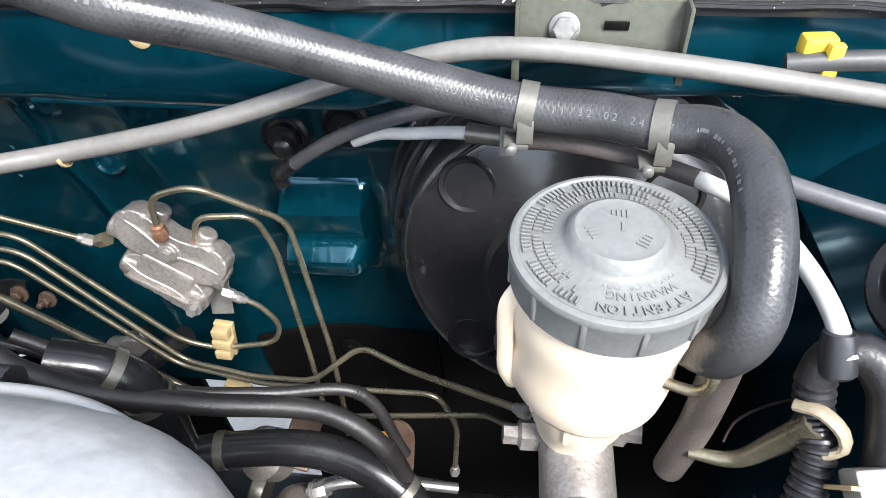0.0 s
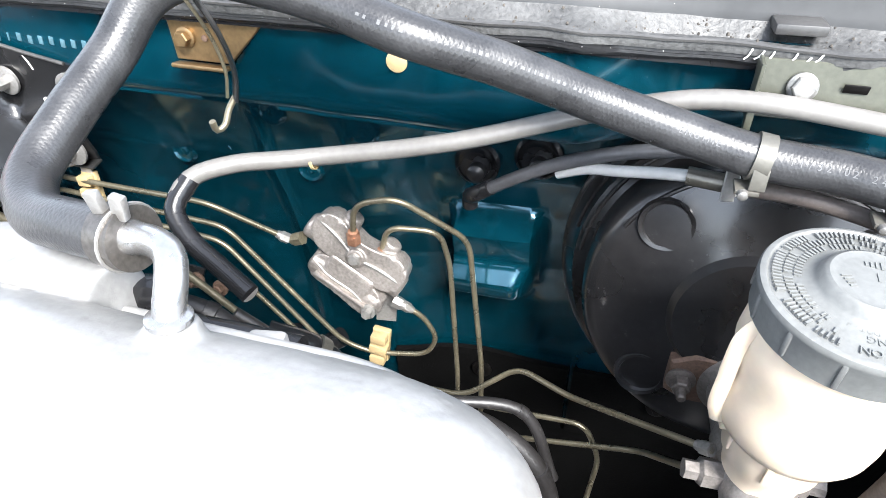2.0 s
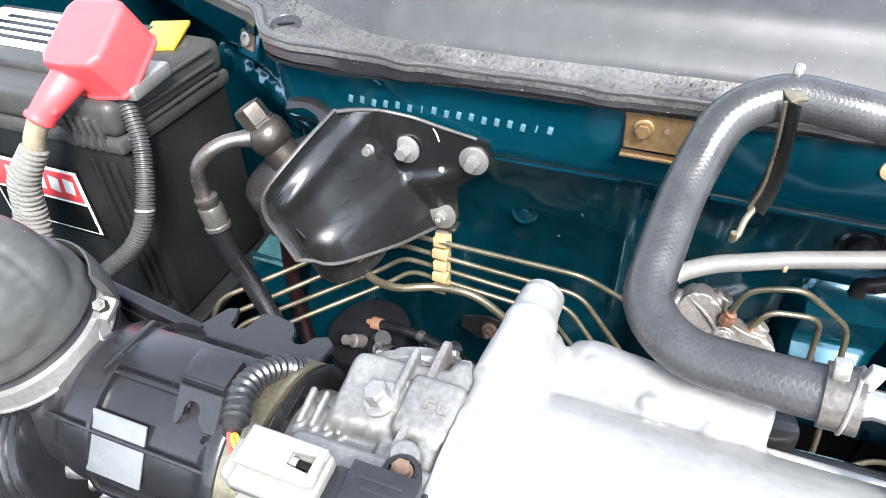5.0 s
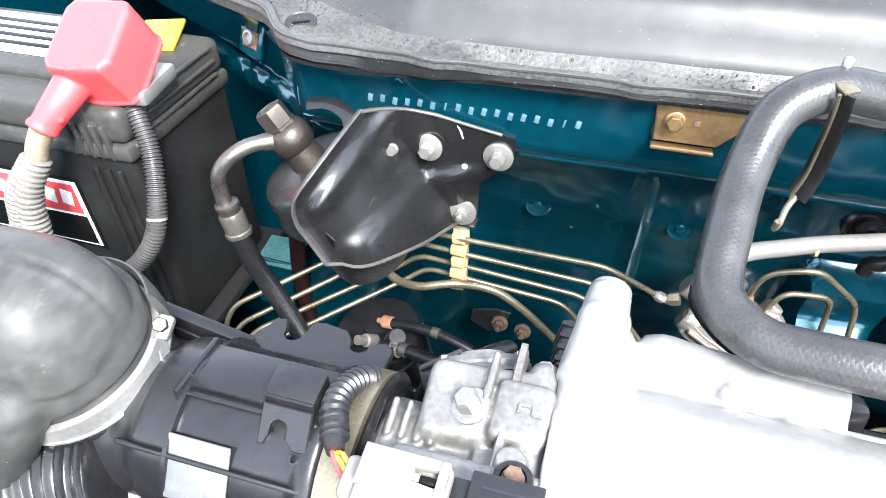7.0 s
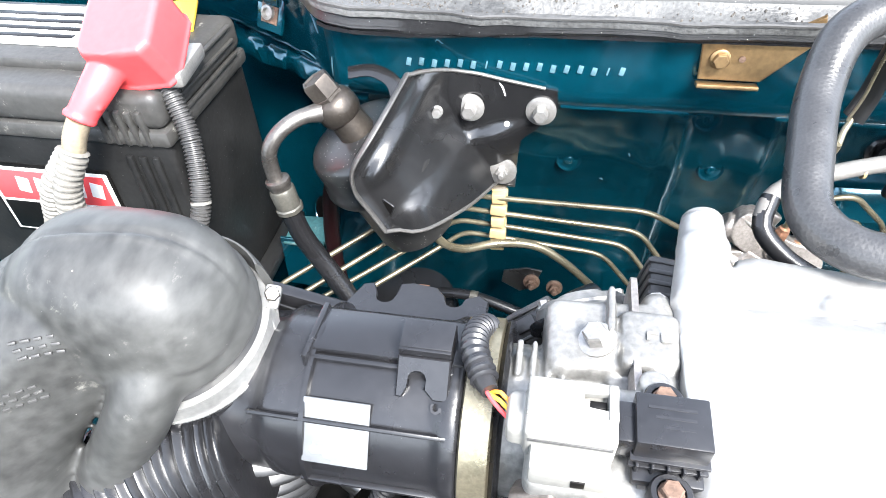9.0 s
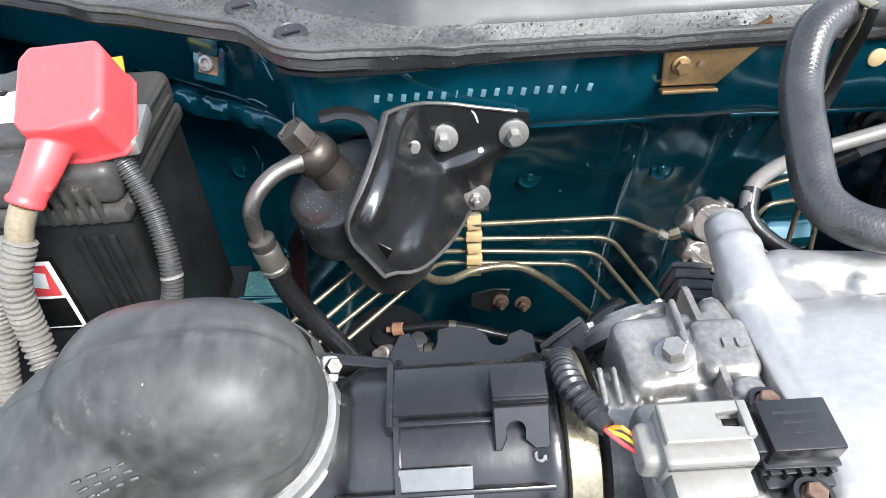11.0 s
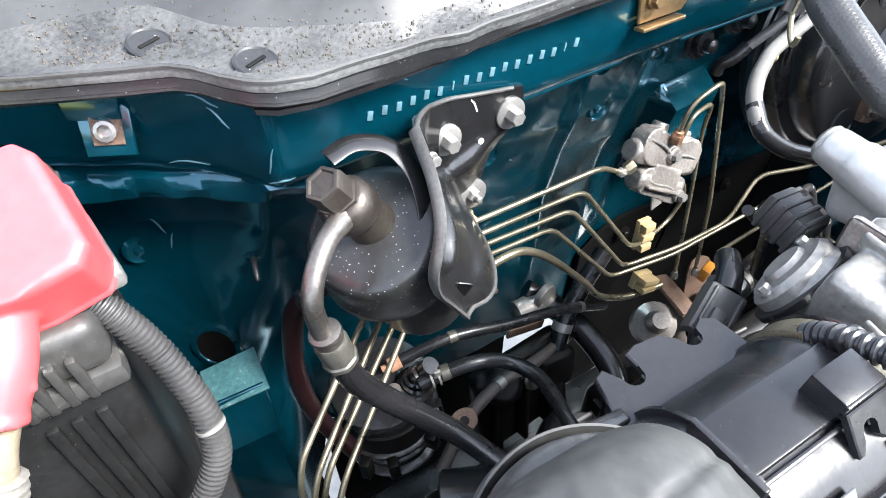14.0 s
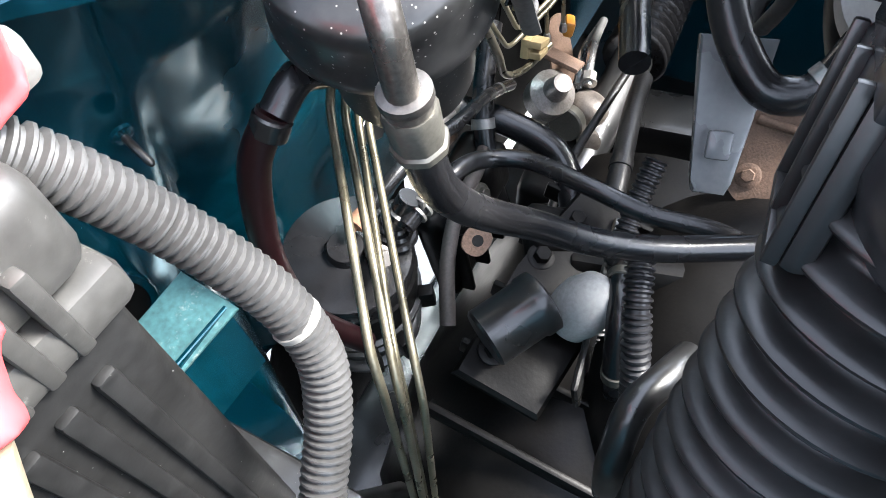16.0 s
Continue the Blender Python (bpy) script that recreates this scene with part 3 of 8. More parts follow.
flange = part("flange", sheet(bmesh.new(), [[cowl_point(x, dy, dz) for x in cx] for dy, dz in section[1:7]], 0.002, (0, 0, 1)), GRIT, cowl, "pale gritty dusty flange")
part("front_lip", sheet(bmesh.new(), [[cowl_point(x, dy, dz * lerp([(-0.56, 1.0), (-0.47, 0.62)], x)) for x in cx] for dy, dz in ((0.004, -0.0165), (0.0012, -0.013), (0.0022, -0.0065), (0.0010, -0.0050))], 0.002, (0, 0, 1)), LIP, cowl, "black speckled front lip")
panel = part("panel", sheet(bmesh.new(), [[cowl_point(x, dy, dz) for x in cx] for dy, dz in [(q.x, q.y) for q in curve([(a, b, 0) for a, b in section[6:]], 0.008)]], 0.002, (0, 0, 1)), COWL, cowl, "smooth dusty grey-black plastic")
part("edge_line", sweep(bmesh.new(), [cowl_point(x, 0.0008, -0.0005) for x in cx], 0.0013, 6), CONDUIT, cowl, "pale worn front edge")
part("seal_strip", sheet(bmesh.new(), [[(x, cowl_edge(x) + 0.003 + 0.006 * k, lerp([(-0.56, 1.1165), (-0.47, 1.1222)], x) + cowl_z(x) - 0.001 * k) for x in cx[37:]] for k in range(2)], 0.003, (0, 0, 1)), RUBBER, cowl, "black rubber edge strip")
# Black discs laid on the flange stand in for the shaded screw recesses
for x, dy in ((-0.661, 0.016), (-0.619, 0.016)):
    p = V(cowl_point(x, dy, 0.004))
    part("screw_well_shade", lathe(bmesh.new(), [(0.0118, -0.0120), (0.0118, -0.0052), (0.0108, -0.0044), (0.0100, -0.0052), (0.004, -0.0056), (0.0005, -0.0056)], axes(p, (0.1, -0.25, 1)), 28), LIP, cowl, "round black disc for a shaded screw recess")
    part("screw_slot", box(bmesh.new(), (0.013, 0.0022, 0.0030), axes(p, (0.1, -0.25, 1)) @ pose(0, 0, -0.0062, 0, 0, 25), 0.0004), IRON, cowl)

# The joint between the cowl's two mouldings
part("joint_cap", box(bmesh.new(), (0.026, 0.018, 0.006), pose(0.006, cowl_edge(0.006) + 0.012, 1.1335, -4, 0, 3), 0.0015), CONDUIT, cowl, "grey plastic joint cap")
part("joint_gap", box(bmesh.new(), (0.0022, 0.26, 0.004), pose(0.021, cowl_edge(0.021) + 0.150, 1.168, 9), 0.0006), IRON, cowl)
for k, (x, z, dx, dz) in enumerate(((-0.018, 1.1185, 0.003, 0.006), (-0.013, 1.1190, 0.004, 0.005), (-0.008, 1.1180, 0.004, 0.006), (0.004, 1.1190, 0.003, 0.005), (0.009, 1.1185, 0.005, 0.004), (0.015, 1.1195, 0.004, 0.005))):
    y = cowl_edge(x) - 0.0012
    part("paint_mark", sweep(bmesh.new(), curve([(x, y, z), (x + dx * 0.6, y - 0.0005, z + dz * 0.4), (x + dx, y, z + dz)], 0.002), 0.0005, 6), WHITE, cowl)

# Loose grit lying on the flange
rnd = random.Random(5)
bm = bmesh.new()
for i in range(900):
    x = -0.70 + 0.75 * rnd.random() ** 1.6
    dy = 0.003 + 0.030 * rnd.random()
    dz = lerp([(0.0, 0.0), (0.0050, 0.0012), (0.0078, -0.0026), (0.020, -0.0020), (0.034, 0.006)], dy)
    size = 0.0003 + 0.0009 * rnd.random() ** 3
    bmesh.ops.create_cone(bm, cap_ends=True, segments=5, radius1=size, radius2=size * 0.5, depth=size * 1.3, matrix=Matrix.Translation(V(cowl_point(x, dy, dz)) + V((0, 0, size * 0.5))) @ Matrix.Rotation(rnd.random() * 6, 4, "Z"))
for i in range(520):
    x = -0.715 + 0.17 * rnd.random() ** 1.3
    dy = 0.006 + 0.034 * rnd.random()
    dz = lerp([(0.0, 0.0), (0.0050, 0.0012), (0.0078, -0.0026), (0.020, -0.0020), (0.034, 0.006), (0.044, 0.015)], dy)
    size = 0.0004 + 0.0008 * rnd.random() ** 2
    bmesh.ops.create_cone(bm, cap_ends=True, segments=5, radius1=size, radius2=size * 0.4, depth=size * 1.1, matrix=Matrix.Translation(V(cowl_point(x, dy, dz)) + V((0, 0, size * 0.4))) @ Matrix.Rotation(rnd.random() * 6, 4, "Z") @ Matrix.Rotation(rnd.random(), 4, "X"))
tagged(part("loose_grit", bm, GRAIN, cowl, "", 0), kind="stuff")

# A seat for the cowl on top of the wall and a small painted bracket with a captive nut
brk = thing("wing_bracket", (-0.695, 0.36, 1.09), "small teal painted bracket with a rusty captive nut", "bracket")
m = axes((-0.700, wall_y(-0.700, 1.118) - 0.003, 1.119), (-0.45, -0.85, 0.25), (1, -0.55, 0))
part("plate", plate(bmesh.new(), [(-0.015, -0.018), (0.015, -0.018), (0.018, 0.012), (-0.019, 0.012)], 0.004, m, 0.0012, 2), TEAL, brk)
m2 = axes((-0.698, wall_y(-0.698, 1.096) - 0.008, 1.096), (-0.3, -0.85, 0.35), (1, -0.55, 0))
part("tongue", plate(bmesh.new(), [(-0.014, -0.016), (0.013, -0.017), (0.015, 0.018), (-0.015, 0.018)], 0.005, m2, 0.0016, 2), TEAL, brk)
part("nut_plate", plate(bmesh.new(), [(-0.0085, -0.0085), (0.0085, -0.009), (0.009, 0.008), (-0.008, 0.0085)], 0.002, m2 @ pose(0, -0.001, 0.003), 0.0005), RUST, brk, "rusted weld nut plate")
part("captive_nut", lathe(bmesh.new(), [(0.0066, 0.0), (0.0062, 0.003), (0.0040, 0.0035), (0.0036, 0.0005), (0.0005, 0.0)], m2 @ pose(0, -0.001, 0.004), 12), STEEL, brk, "rust-stained nut")
ledge_rows = [[(x, lerp([(-0.80, 0.435), (-0.726, 0.392), (-0.66, 0.345), (-0.634, 0.320), (-0.60, 0.31)], x) + dy + 0.006 * noise.noise(V((x * 55, dz * 120, 5))), 1.040 + 0.2 * (x + 0.72) * 0.3 + dz + 0.004 * noise.noise(V((x * 45, dz * 90, 2))), ) for x in [-0.80 + 0.004 * i for i in range(50)]]
              for dy, dz in ((0.02, 0.016), (0.004, 0.012), (0.0, 0.006), (0.003, -0.004), (0.02, -0.012))]
ledge = part("trim_wing_ledge", sheet(bmesh.new(), ledge_rows, 0.003), TEAL)
tagged(ledge, "crumpled teal painted seam ledge on the wing", "seam", kind="structure")

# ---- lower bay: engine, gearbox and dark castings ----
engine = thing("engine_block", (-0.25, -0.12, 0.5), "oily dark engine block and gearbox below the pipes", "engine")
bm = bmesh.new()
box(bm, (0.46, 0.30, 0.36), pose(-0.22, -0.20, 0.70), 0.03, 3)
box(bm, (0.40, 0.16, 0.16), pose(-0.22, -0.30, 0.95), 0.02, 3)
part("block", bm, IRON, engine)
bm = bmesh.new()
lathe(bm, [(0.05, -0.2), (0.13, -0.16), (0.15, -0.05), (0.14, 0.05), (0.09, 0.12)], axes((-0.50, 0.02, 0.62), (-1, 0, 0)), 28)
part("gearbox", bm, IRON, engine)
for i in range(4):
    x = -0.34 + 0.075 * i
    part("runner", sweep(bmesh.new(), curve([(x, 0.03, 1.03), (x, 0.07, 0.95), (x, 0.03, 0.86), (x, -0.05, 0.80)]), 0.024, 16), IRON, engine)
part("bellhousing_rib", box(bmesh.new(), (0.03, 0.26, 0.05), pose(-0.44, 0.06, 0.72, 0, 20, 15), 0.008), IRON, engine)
sub = thing("subframe", (-0.3, 0.25, 0.45), "black painted steel subframe crossing under the firewall", "subframe")
part("beam", box(bmesh.new(), (1.2, 0.10, 0.07), pose(-0.35, 0.30, 0.50, 8), 0.012), BLACK_PAINT, sub)
for x in (-0.62, 0.02):
    part("arm", box(bmesh.new(), (0.09, 0.5, 0.06), pose(x, 0.05, 0.47, 0, 0, 10), 0.012), BLACK_PAINT, sub)

# ---- brake booster, master cylinder, reservoir ----
booster = thing("brake_booster", (0.03, 0.36, 0.94), "round glossy black brake booster drum on the firewall", "brake booster")
BM = axes((0.030, 0.372, 0.938), (-0.06, -0.97, 0.20))
prof = [(0.112, -0.01), (0.127, 0.0), (0.1295, 0.012), (0.1295, 0.026), (0.122, 0.033), (0.120, 0.044), (0.1105, 0.050), (0.1085, 0.070), (0.104, 0.078), (0.097, 0.081), (0.062, 0.085), (0.05, 0.088), (0.046, 0.094), (0.02, 0.095), (0.001, 0.095)]
part("drum", lathe(bmesh.new(), prof, BM, 72), BOOSTER, booster)
for a in (137, 227, 47, 317):
    p = BM @ V((0.084 * math.cos(radians(a)), 0.084 * math.sin(radians(a)), 0.0825))
    part("pressed_dimple", lathe(bmesh.new(), [(0.0185, -0.002), (0.0175, 0.0018), (0.015, 0.0012), (0.0125, -0.004), (0.001, -0.005)], axes(p, BM.to_3x3().col[2]), 28), BOOSTER, booster)
for r0, a0, a1, h in ((0.116, 105, 175, 0.0475), (0.1235, 95, 170, 0.032), (0.100, 60, 150, 0.0797)):
    part("pressed_bead", sweep(bmesh.new(), [BM @ V((r0 * math.cos(radians(a0 + (a1 - a0) * k / 24)), r0 * math.sin(radians(a0 + (a1 - a0) * k / 24)), h)) for k in range(25)], 0.0016, 8), BOOSTER, booster)
part("rolled_edge", lathe(bmesh.new(), [(0.1295, 0.010), (0.1325, 0.013), (0.1325, 0.019), (0.1295, 0.022), (0.126, 0.0225), (0.126, 0.010)], BM, 72), BOOSTER, booster)

master = thing("master_cylinder", (0.035, 0.20, 0.93), "dirty cast brake master cylinder bolted to the booster", "master cylinder")
MC = axes((0.034, 0.285, 0.908), (0.02, -1, 0.05))
part("cylinder_body", lathe(bmesh.new(), [(0.030, 0.0), (0.030, 0.012), (0.024, 0.016), (0.0225, 0.05), (0.024, 0.055), (0.024, 0.075), (0.021, 0.08), (0.0205, 0.122), (0.018, 0.130), (0.001, 0.131)], MC, 36), CAST_DIRTY, master)
bm = plate(bmesh.new(), [(-0.05, -0.014), (-0.035, -0.022), (0.035, -0.022), (0.05, -0.014), (0.05, 0.014), (0.035, 0.022), (-0.035, 0.022), (-0.05, 0.014)], 0.012, MC @ pose(0, 0, 0.006), 0.002)
part("mounting_flange", bm, RUST, master, "rust-stained flange")
for s in (-1, 1):
    bolt("nut", MC @ V((0.041 * s, 0.0, 0.013)), MC.to_3x3().col[2], 0.0068, master, ARM, 0.008, 1.45, "", True)
part("outlet", lathe(bmesh.new(), [(0.009, 0), (0.009, 0.012), (0.006, 0.014), (0.006, 0.022)], axes((0.052, 0.21, 0.91), (1, -0.1, 0.1)), 6), CAST_DIRTY, master)
part("outlet", lathe(bmesh.new(), [(0.009, 0), (0.009, 0.012), (0.006, 0.014), (0.006, 0.022)], axes((0.016, 0.20, 0.913), (-1, -0.1, 0.1)), 6), CAST_DIRTY, master)

res = thing("brake_fluid_reservoir", (0.036, 0.192, 0.95), "cream translucent brake fluid reservoir with grey embossed screw cap", "reservoir")
RZ = axes((0.0365, 0.1945, 1.0705), (0.02, -0.03, 1), (1, -0.05, 0))
lump = lambda a, h: 1 + 0.02 * math.cos(2 * a + 0.6) + (0.03 * math.cos(a - 2.6) ** 3 if h < -0.03 else 0)
part("tank", lathe(bmesh.new(), [(0.034, -0.008), (0.0385, -0.02), (0.0398, -0.030), (0.0395, -0.042), (0.0378, -0.052), (0.0384, -0.064), (0.0388, -0.076), (0.0378, -0.086), (0.0345, -0.0935), (0.0285, -0.0965), (0.0262, -0.099), (0.0256, -0.122), (0.0225, -0.127), (0.0210, -0.140), (0.001, -0.141)], RZ, 56, lump), CREAM, res, "cream translucent plastic tank")
part("seam_flange", sweep(bmesh.new(), curve([RZ @ V((r * math.cos(radians(197)), r * math.sin(radians(197)), h)) for r, h in ((0.0385, -0.020), (0.0425, -0.028), (0.0425, -0.060), (0.0415, -0.080), (0.0375, -0.092))], 0.004), 0.0020, 10, True, 2.0, (0.3, 0.9, 0)), CREAM, res)
for a in (255, 330, 200):
    part("rib", box(bmesh.new(), (0.003, 0.006, 0.014), RZ @ pose(0, 0, 0, 0, 0, a) @ pose(0.0245, 0, -0.110, 0, 0, 90), 0.0008), CREAM, res)
for a in (190, 350):
    part("lug", box(bmesh.new(), (0.006, 0.008, 0.012), RZ @ pose(0, 0, 0, 0, 0, a) @ pose(0.029, 0, -0.098, 0, 0, 90), 0.001), CREAM, res)
cap_prof = [(0.0395, -0.0175), (0.0412, -0.017), (0.0415, -0.004), (0.0422, -0.002), (0.0425, 0.0), (0.0418, 0.0018), (0.0400, 0.0026), (0.0395, 0.0026), (0.0385, 0.0016), (0.0225, 0.0030), (0.0205, 0.0050), (0.0190, 0.0088), (0.0172, 0.0098), (0.0145, 0.0092), (0.013, 0.0094), (0.001, 0.0098)]
cap = part("screw_cap", lathe(bmesh.new(), [(r * 1.02, h) for r, h in cap_prof], RZ, 96), CAP, res, "grey screw cap with raised warning lettering")
for i in range(12):
    part("grip_rib", box(bmesh.new(), (0.0022, 0.0024, 0.0145), RZ @ pose(0, 0, 0, 0, 0, i * 30 + 15) @ pose(0.0422, 0, -0.0085), 0.0007), CAP, cap)


def ring_text(text, radius, size, middle, gap=1.0, z=0.0022):
    """Raised letters round the cap, read from outside; middle: the angle of their middle in degrees."""
    bm = bmesh.new()
    step = math.degrees(size * 0.74 * gap / radius)
    for i, ch in enumerate(text):
        if ch == " ":
            continue
        a = middle + (i - (len(text) - 1) / 2) * -step
        merge(bm, lettering(ch, size, 0.0007), RZ @ pose(0, 0, z, 0, 0, a) @ pose(radius, 0, 0, 0, 0, -90))
    return bm


part("lettering", ring_text("ATTENTION", 0.0352, 0.0056, -72, 1.0), CAP, cap)
part("lettering", ring_text("WARNING", 0.0288, 0.0052, -72, 1.0), CAP, cap)
part("lettering", ring_text("DOT-3 OR DOT-4", 0.0246, 0.0034, -76, 1.0), CAP, cap)
for radius, a0, a1, size in ((0.0362, -25, 250, 0.0038), (0.0318, -22, 245, 0.0034), (0.0278, -10, 235, 0.003)):
    bm = bmesh.new()
    n = int(radians(a1 - a0) * radius / 0.0021)
    for i in range(n):
        if (i * 7) % 23 in (3, 9, 16):
            continue
        a = a0 + (a1 - a0) * i / n
        box(bm, (size, 0.0007 + 0.0006 * noise.random(), 0.0022), RZ @ pose(0, 0, 0, 0, 0, a) @ pose(radius, 0, 0.0023), 0)
    tagged(part("fine_lettering", bm, CAP, cap), kind="stuff")
bm = bmesh.new()
for a, r0 in ((90, 0.009), (200, 0.011), (330, 0.011)):
    for k in range(4):
        box(bm, (0.0045 - 0.0006 * k, 0.0007, 0.0007), RZ @ pose(0, 0, 0, 0, 0, a) @ pose(r0, 0.002 * (k - 1.5), 0.0098), 0)
box(bm, (0.001, 0.005, 0.0007), RZ @ pose(0.001, 0.001, 0.0099), 0)
tagged(part("fine_lettering", bm, CAP, cap), kind="stuff")

# ---- the large braided hose and its supports ----
hose = thing("heater_hose", (-0.1, 0.27, 1.09), "thick braided grey-black rubber hose with pale printed marking", "hose")
HP = [(-0.246, 0.107, 1.1115), (-0.284, 0.113, 1.106), (-0.310, 0.121, 1.102), (-0.327, 0.139, 1.106), (-0.326, 0.172, 1.122), (-0.320, 0.204, 1.139), (-0.309, 0.226, 1.160), (-0.287, 0.238, 1.168), (-0.262, 0.245, 1.164), (-0.225, 0.246, 1.157),
      (-0.181, 0.243, 1.145), (-0.136, 0.259, 1.127), (-0.091, 0.273, 1.107), (-0.039, 0.277, 1.091), (-0.003, 0.275, 1.084), (0.035, 0.271, 1.083), (0.060, 0.263, 1.083), (0.0795, 0.256, 1.086), (0.0895, 0.236, 1.088), (0.0900, 0.2050, 1.087), (0.0890, 0.1820, 1.075), (0.0865, 0.1690, 1.0575), (0.0800, 0.1700, 1.040), (0.0735, 0.187, 1.024)]
hose_line = curve(HP, 0.004)
part("hose_body", sweep(bmesh.new(), hose_line, 0.0113, 24), HOSE, hose)


def along(line, s):
    """The place and way at s metres along a line."""
    for a, b in zip(line, line[1:]):
        d = (b - a).length
        if s <= d:
            return a + (b - a) * (s / d), (b - a).normalized()
        s -= d
    return line[-1], (line[-1] - line[-2]).normalized()


def reach(line, p):
    """How far along the line its nearest place to p is."""
    best, s, k = 9, 0.0, 0.0
    for a, b in zip(line, line[1:]):
        if (a - V(p)).length < best:
            best, k = (a - V(p)).length, s
        s += (b - a).length
    return k


def hose_print(text, s0, size, tilt, flip=False):
    """Printed letters along the hose; tilt: degrees round it from the upward side towards the front."""
    bm = bmesh.new()
    for i, ch in enumerate(text):
        if ch == " ":
            continue
        p, t = along(hose_line, s0 + i * size * (0.86 if ch != '|' else 0.7))
        side = t.cross(V((0, 0, 1))).normalized()
        up = side.cross(t)
        ang = radians(tilt)
        out = up * math.cos(ang) + side * math.sin(ang)
        m = axes(p + out * 0.0113, out, -t if flip else t)
        if ch == "|":
            part("printed_bar", box(bmesh.new(), (size * (0.2 + 0.25 * noise.random()), size * (0.3 + 0.2 * noise.random()), 0.00012), m, 0), PRINT, hose)
        else:
            merge(bm, lettering(ch, size, 0.00015), m)
    return bm


part("printed_marking", hose_print("11/32 02 24 97", reach(hose_line, (0.008, 0.275, 1.084)), 0.0050, 58), PRINT, hose)
part("printed_marking", hose_print("ENGINE", reach(hose_line, (-0.048, 0.277, 1.093)), 0.0048, 60), PRINT, hose)
hose_print("|| |||| || || ||||| ||| |||||||| || |||", reach(hose_line, (-0.20, 0.244, 1.15)), 0.0047, 60).free()
hose_print("|||| ||| || || |||", reach(hose_line, (0.075, 0.255, 1.092)), 0.0047, 60).free()


def hose_clamp(s, name="hose_clamp", r=0.0122, width=0.010, mat=None):
    p, t = along(hose_line, s)
    c = thing(name, p, "grey metal spring clip holding the thick hose", "hose clip", "hose clips")
    m = axes(p, t)
    part("band", lathe(bmesh.new(), [(r - 0.001, -width / 2), (r + 0.0008, -width / 2), (r + 0.0008, width / 2), (r - 0.001, width / 2)], m, 32), mat or STEEL, c)
    return c, m, p, t


STRAP = material("dull_grey_strap", (0.115, 0.110, 0.095), 0.45, 0.4, 0.2, 60, 0.2, 0.0, (0.2, 0.17, 0.12), 0.25, 150)
for q in ((-0.004, 0.275, 1.084), (0.060, 0.265, 1.083)):
    c, m, p, t = hose_clamp(reach(hose_line, q), "hose_clip", 0.0120, 0.0085, STRAP)
    part("leg", box(bmesh.new(), (0.008, 0.0016, 0.012), pose(p.x, p.y - 0.0125, p.z - 0.006, -8), 0.0005), STRAP, c)
    part("foot", box(bmesh.new(), (0.012, 0.012, 0.003), pose(p.x - 0.004, p.y - 0.008, p.z - 0.014), 0.0006), STRAP, c)
    part("rivet", lathe(bmesh.new(), [(0.0028, 0), (0.0026, 0.003), (0.001, 0.0038)], axes((p.x - 0.006, p.y - 0.014, p.z - 0.014), (0, -1, 0)), 14), STEEL, c)
c, m, p, t = hose_clamp(0.006, "spring_clamp", 0.0124, 0.013, GRIMY_PIPE)
for k in (-1, 1):
    part("ear", box(bmesh.new(), (0.006, 0.004, 0.011), pose(p.x + 0.005 * k, p.y - 0.001, p.z + 0.0155, 0, 10 * k), 0.001), STEEL, c)
part("wire_ring", sweep(bmesh.new(), [m @ V((0.0136 * math.cos(a), 0.0136 * math.sin(a), -0.003 + 0.002 * math.sin(a))) for a in (2 * math.pi * k / 24 for k in range(25))], 0.0008, 6), STEEL, c)

spout = thing("vacuum_spout", (-0.219, 0.084, 1.09), "bright bent metal spout rising from the intake plenum", "pipe")
part("bend", sweep(bmesh.new(), curve([(-0.252, 0.1065, 1.112), (-0.236, 0.1055, 1.1135), (-0.225, 0.100, 1.1135), (-0.2195, 0.091, 1.109), (-0.219, 0.0845, 1.100), (-0.219, 0.082, 1.088)], 0.003), lambda s, g: 0.0060 + (0.0010 if s < 0.12 else 0), 20), BRIGHT, spout)
part("collar", lathe(bmesh.new(), [(0.0060, 0), (0.0086, 0.001), (0.0086, 0.0030), (0.0064, 0.0042)], axes((-0.219, 0.0835, 1.0965), (0.0, 0.15, 1)), 24), BRIGHT, spout)

hook = thing("hose_hook_bracket", (-0.285, 0.235, 1.10), "narrow black steel bracket with a hooked end behind the hose", "bracket")
HOOK = [(-0.2846, 0.224, 1.1736), (-0.2831, 0.226, 1.1625), (-0.2812, 0.231, 1.1502), (-0.2797, 0.236, 1.1355), (-0.2792, 0.239, 1.1172), (-0.2822, 0.239, 1.1025)]
part("strip", sweep(bmesh.new(), curve(HOOK, 0.004), lambda s, g: 0.0012 + 0.0004 * s, 12, True, 4.4, (0.8, 0.6, 0)), BLACK_PAINT, hook)
part("edge", sweep(bmesh.new(), curve([V(p) + V((-0.0036, -0.0026, 0)) for p in HOOK], 0.004), 0.0010, 8), PIPE, hook, "olive zinc edge")
part("hook_end", sweep(bmesh.new(), curve([(-0.2822, 0.239, 1.1025), (-0.2857, 0.235, 1.0961), (-0.2876, 0.23, 1.0882), (-0.2902, 0.226, 1.0871), (-0.2903, 0.224, 1.0936)], 0.002), 0.0019, 10), PIPE, hook)
part("top_lip", box(bmesh.new(), (0.009, 0.010, 0.0020), pose(-0.2846, 0.2280, 1.1746, 10, 0, 30), 0.0006), PIPE, hook)
part("top_pin", lathe(bmesh.new(), [(0.0024, 0), (0.0026, 0.007), (0.0018, 0.008), (0.0006, 0.0084)], axes((-0.284, 0.2425, 1.1755), (0, 0, 1)), 14), STEEL, hook)
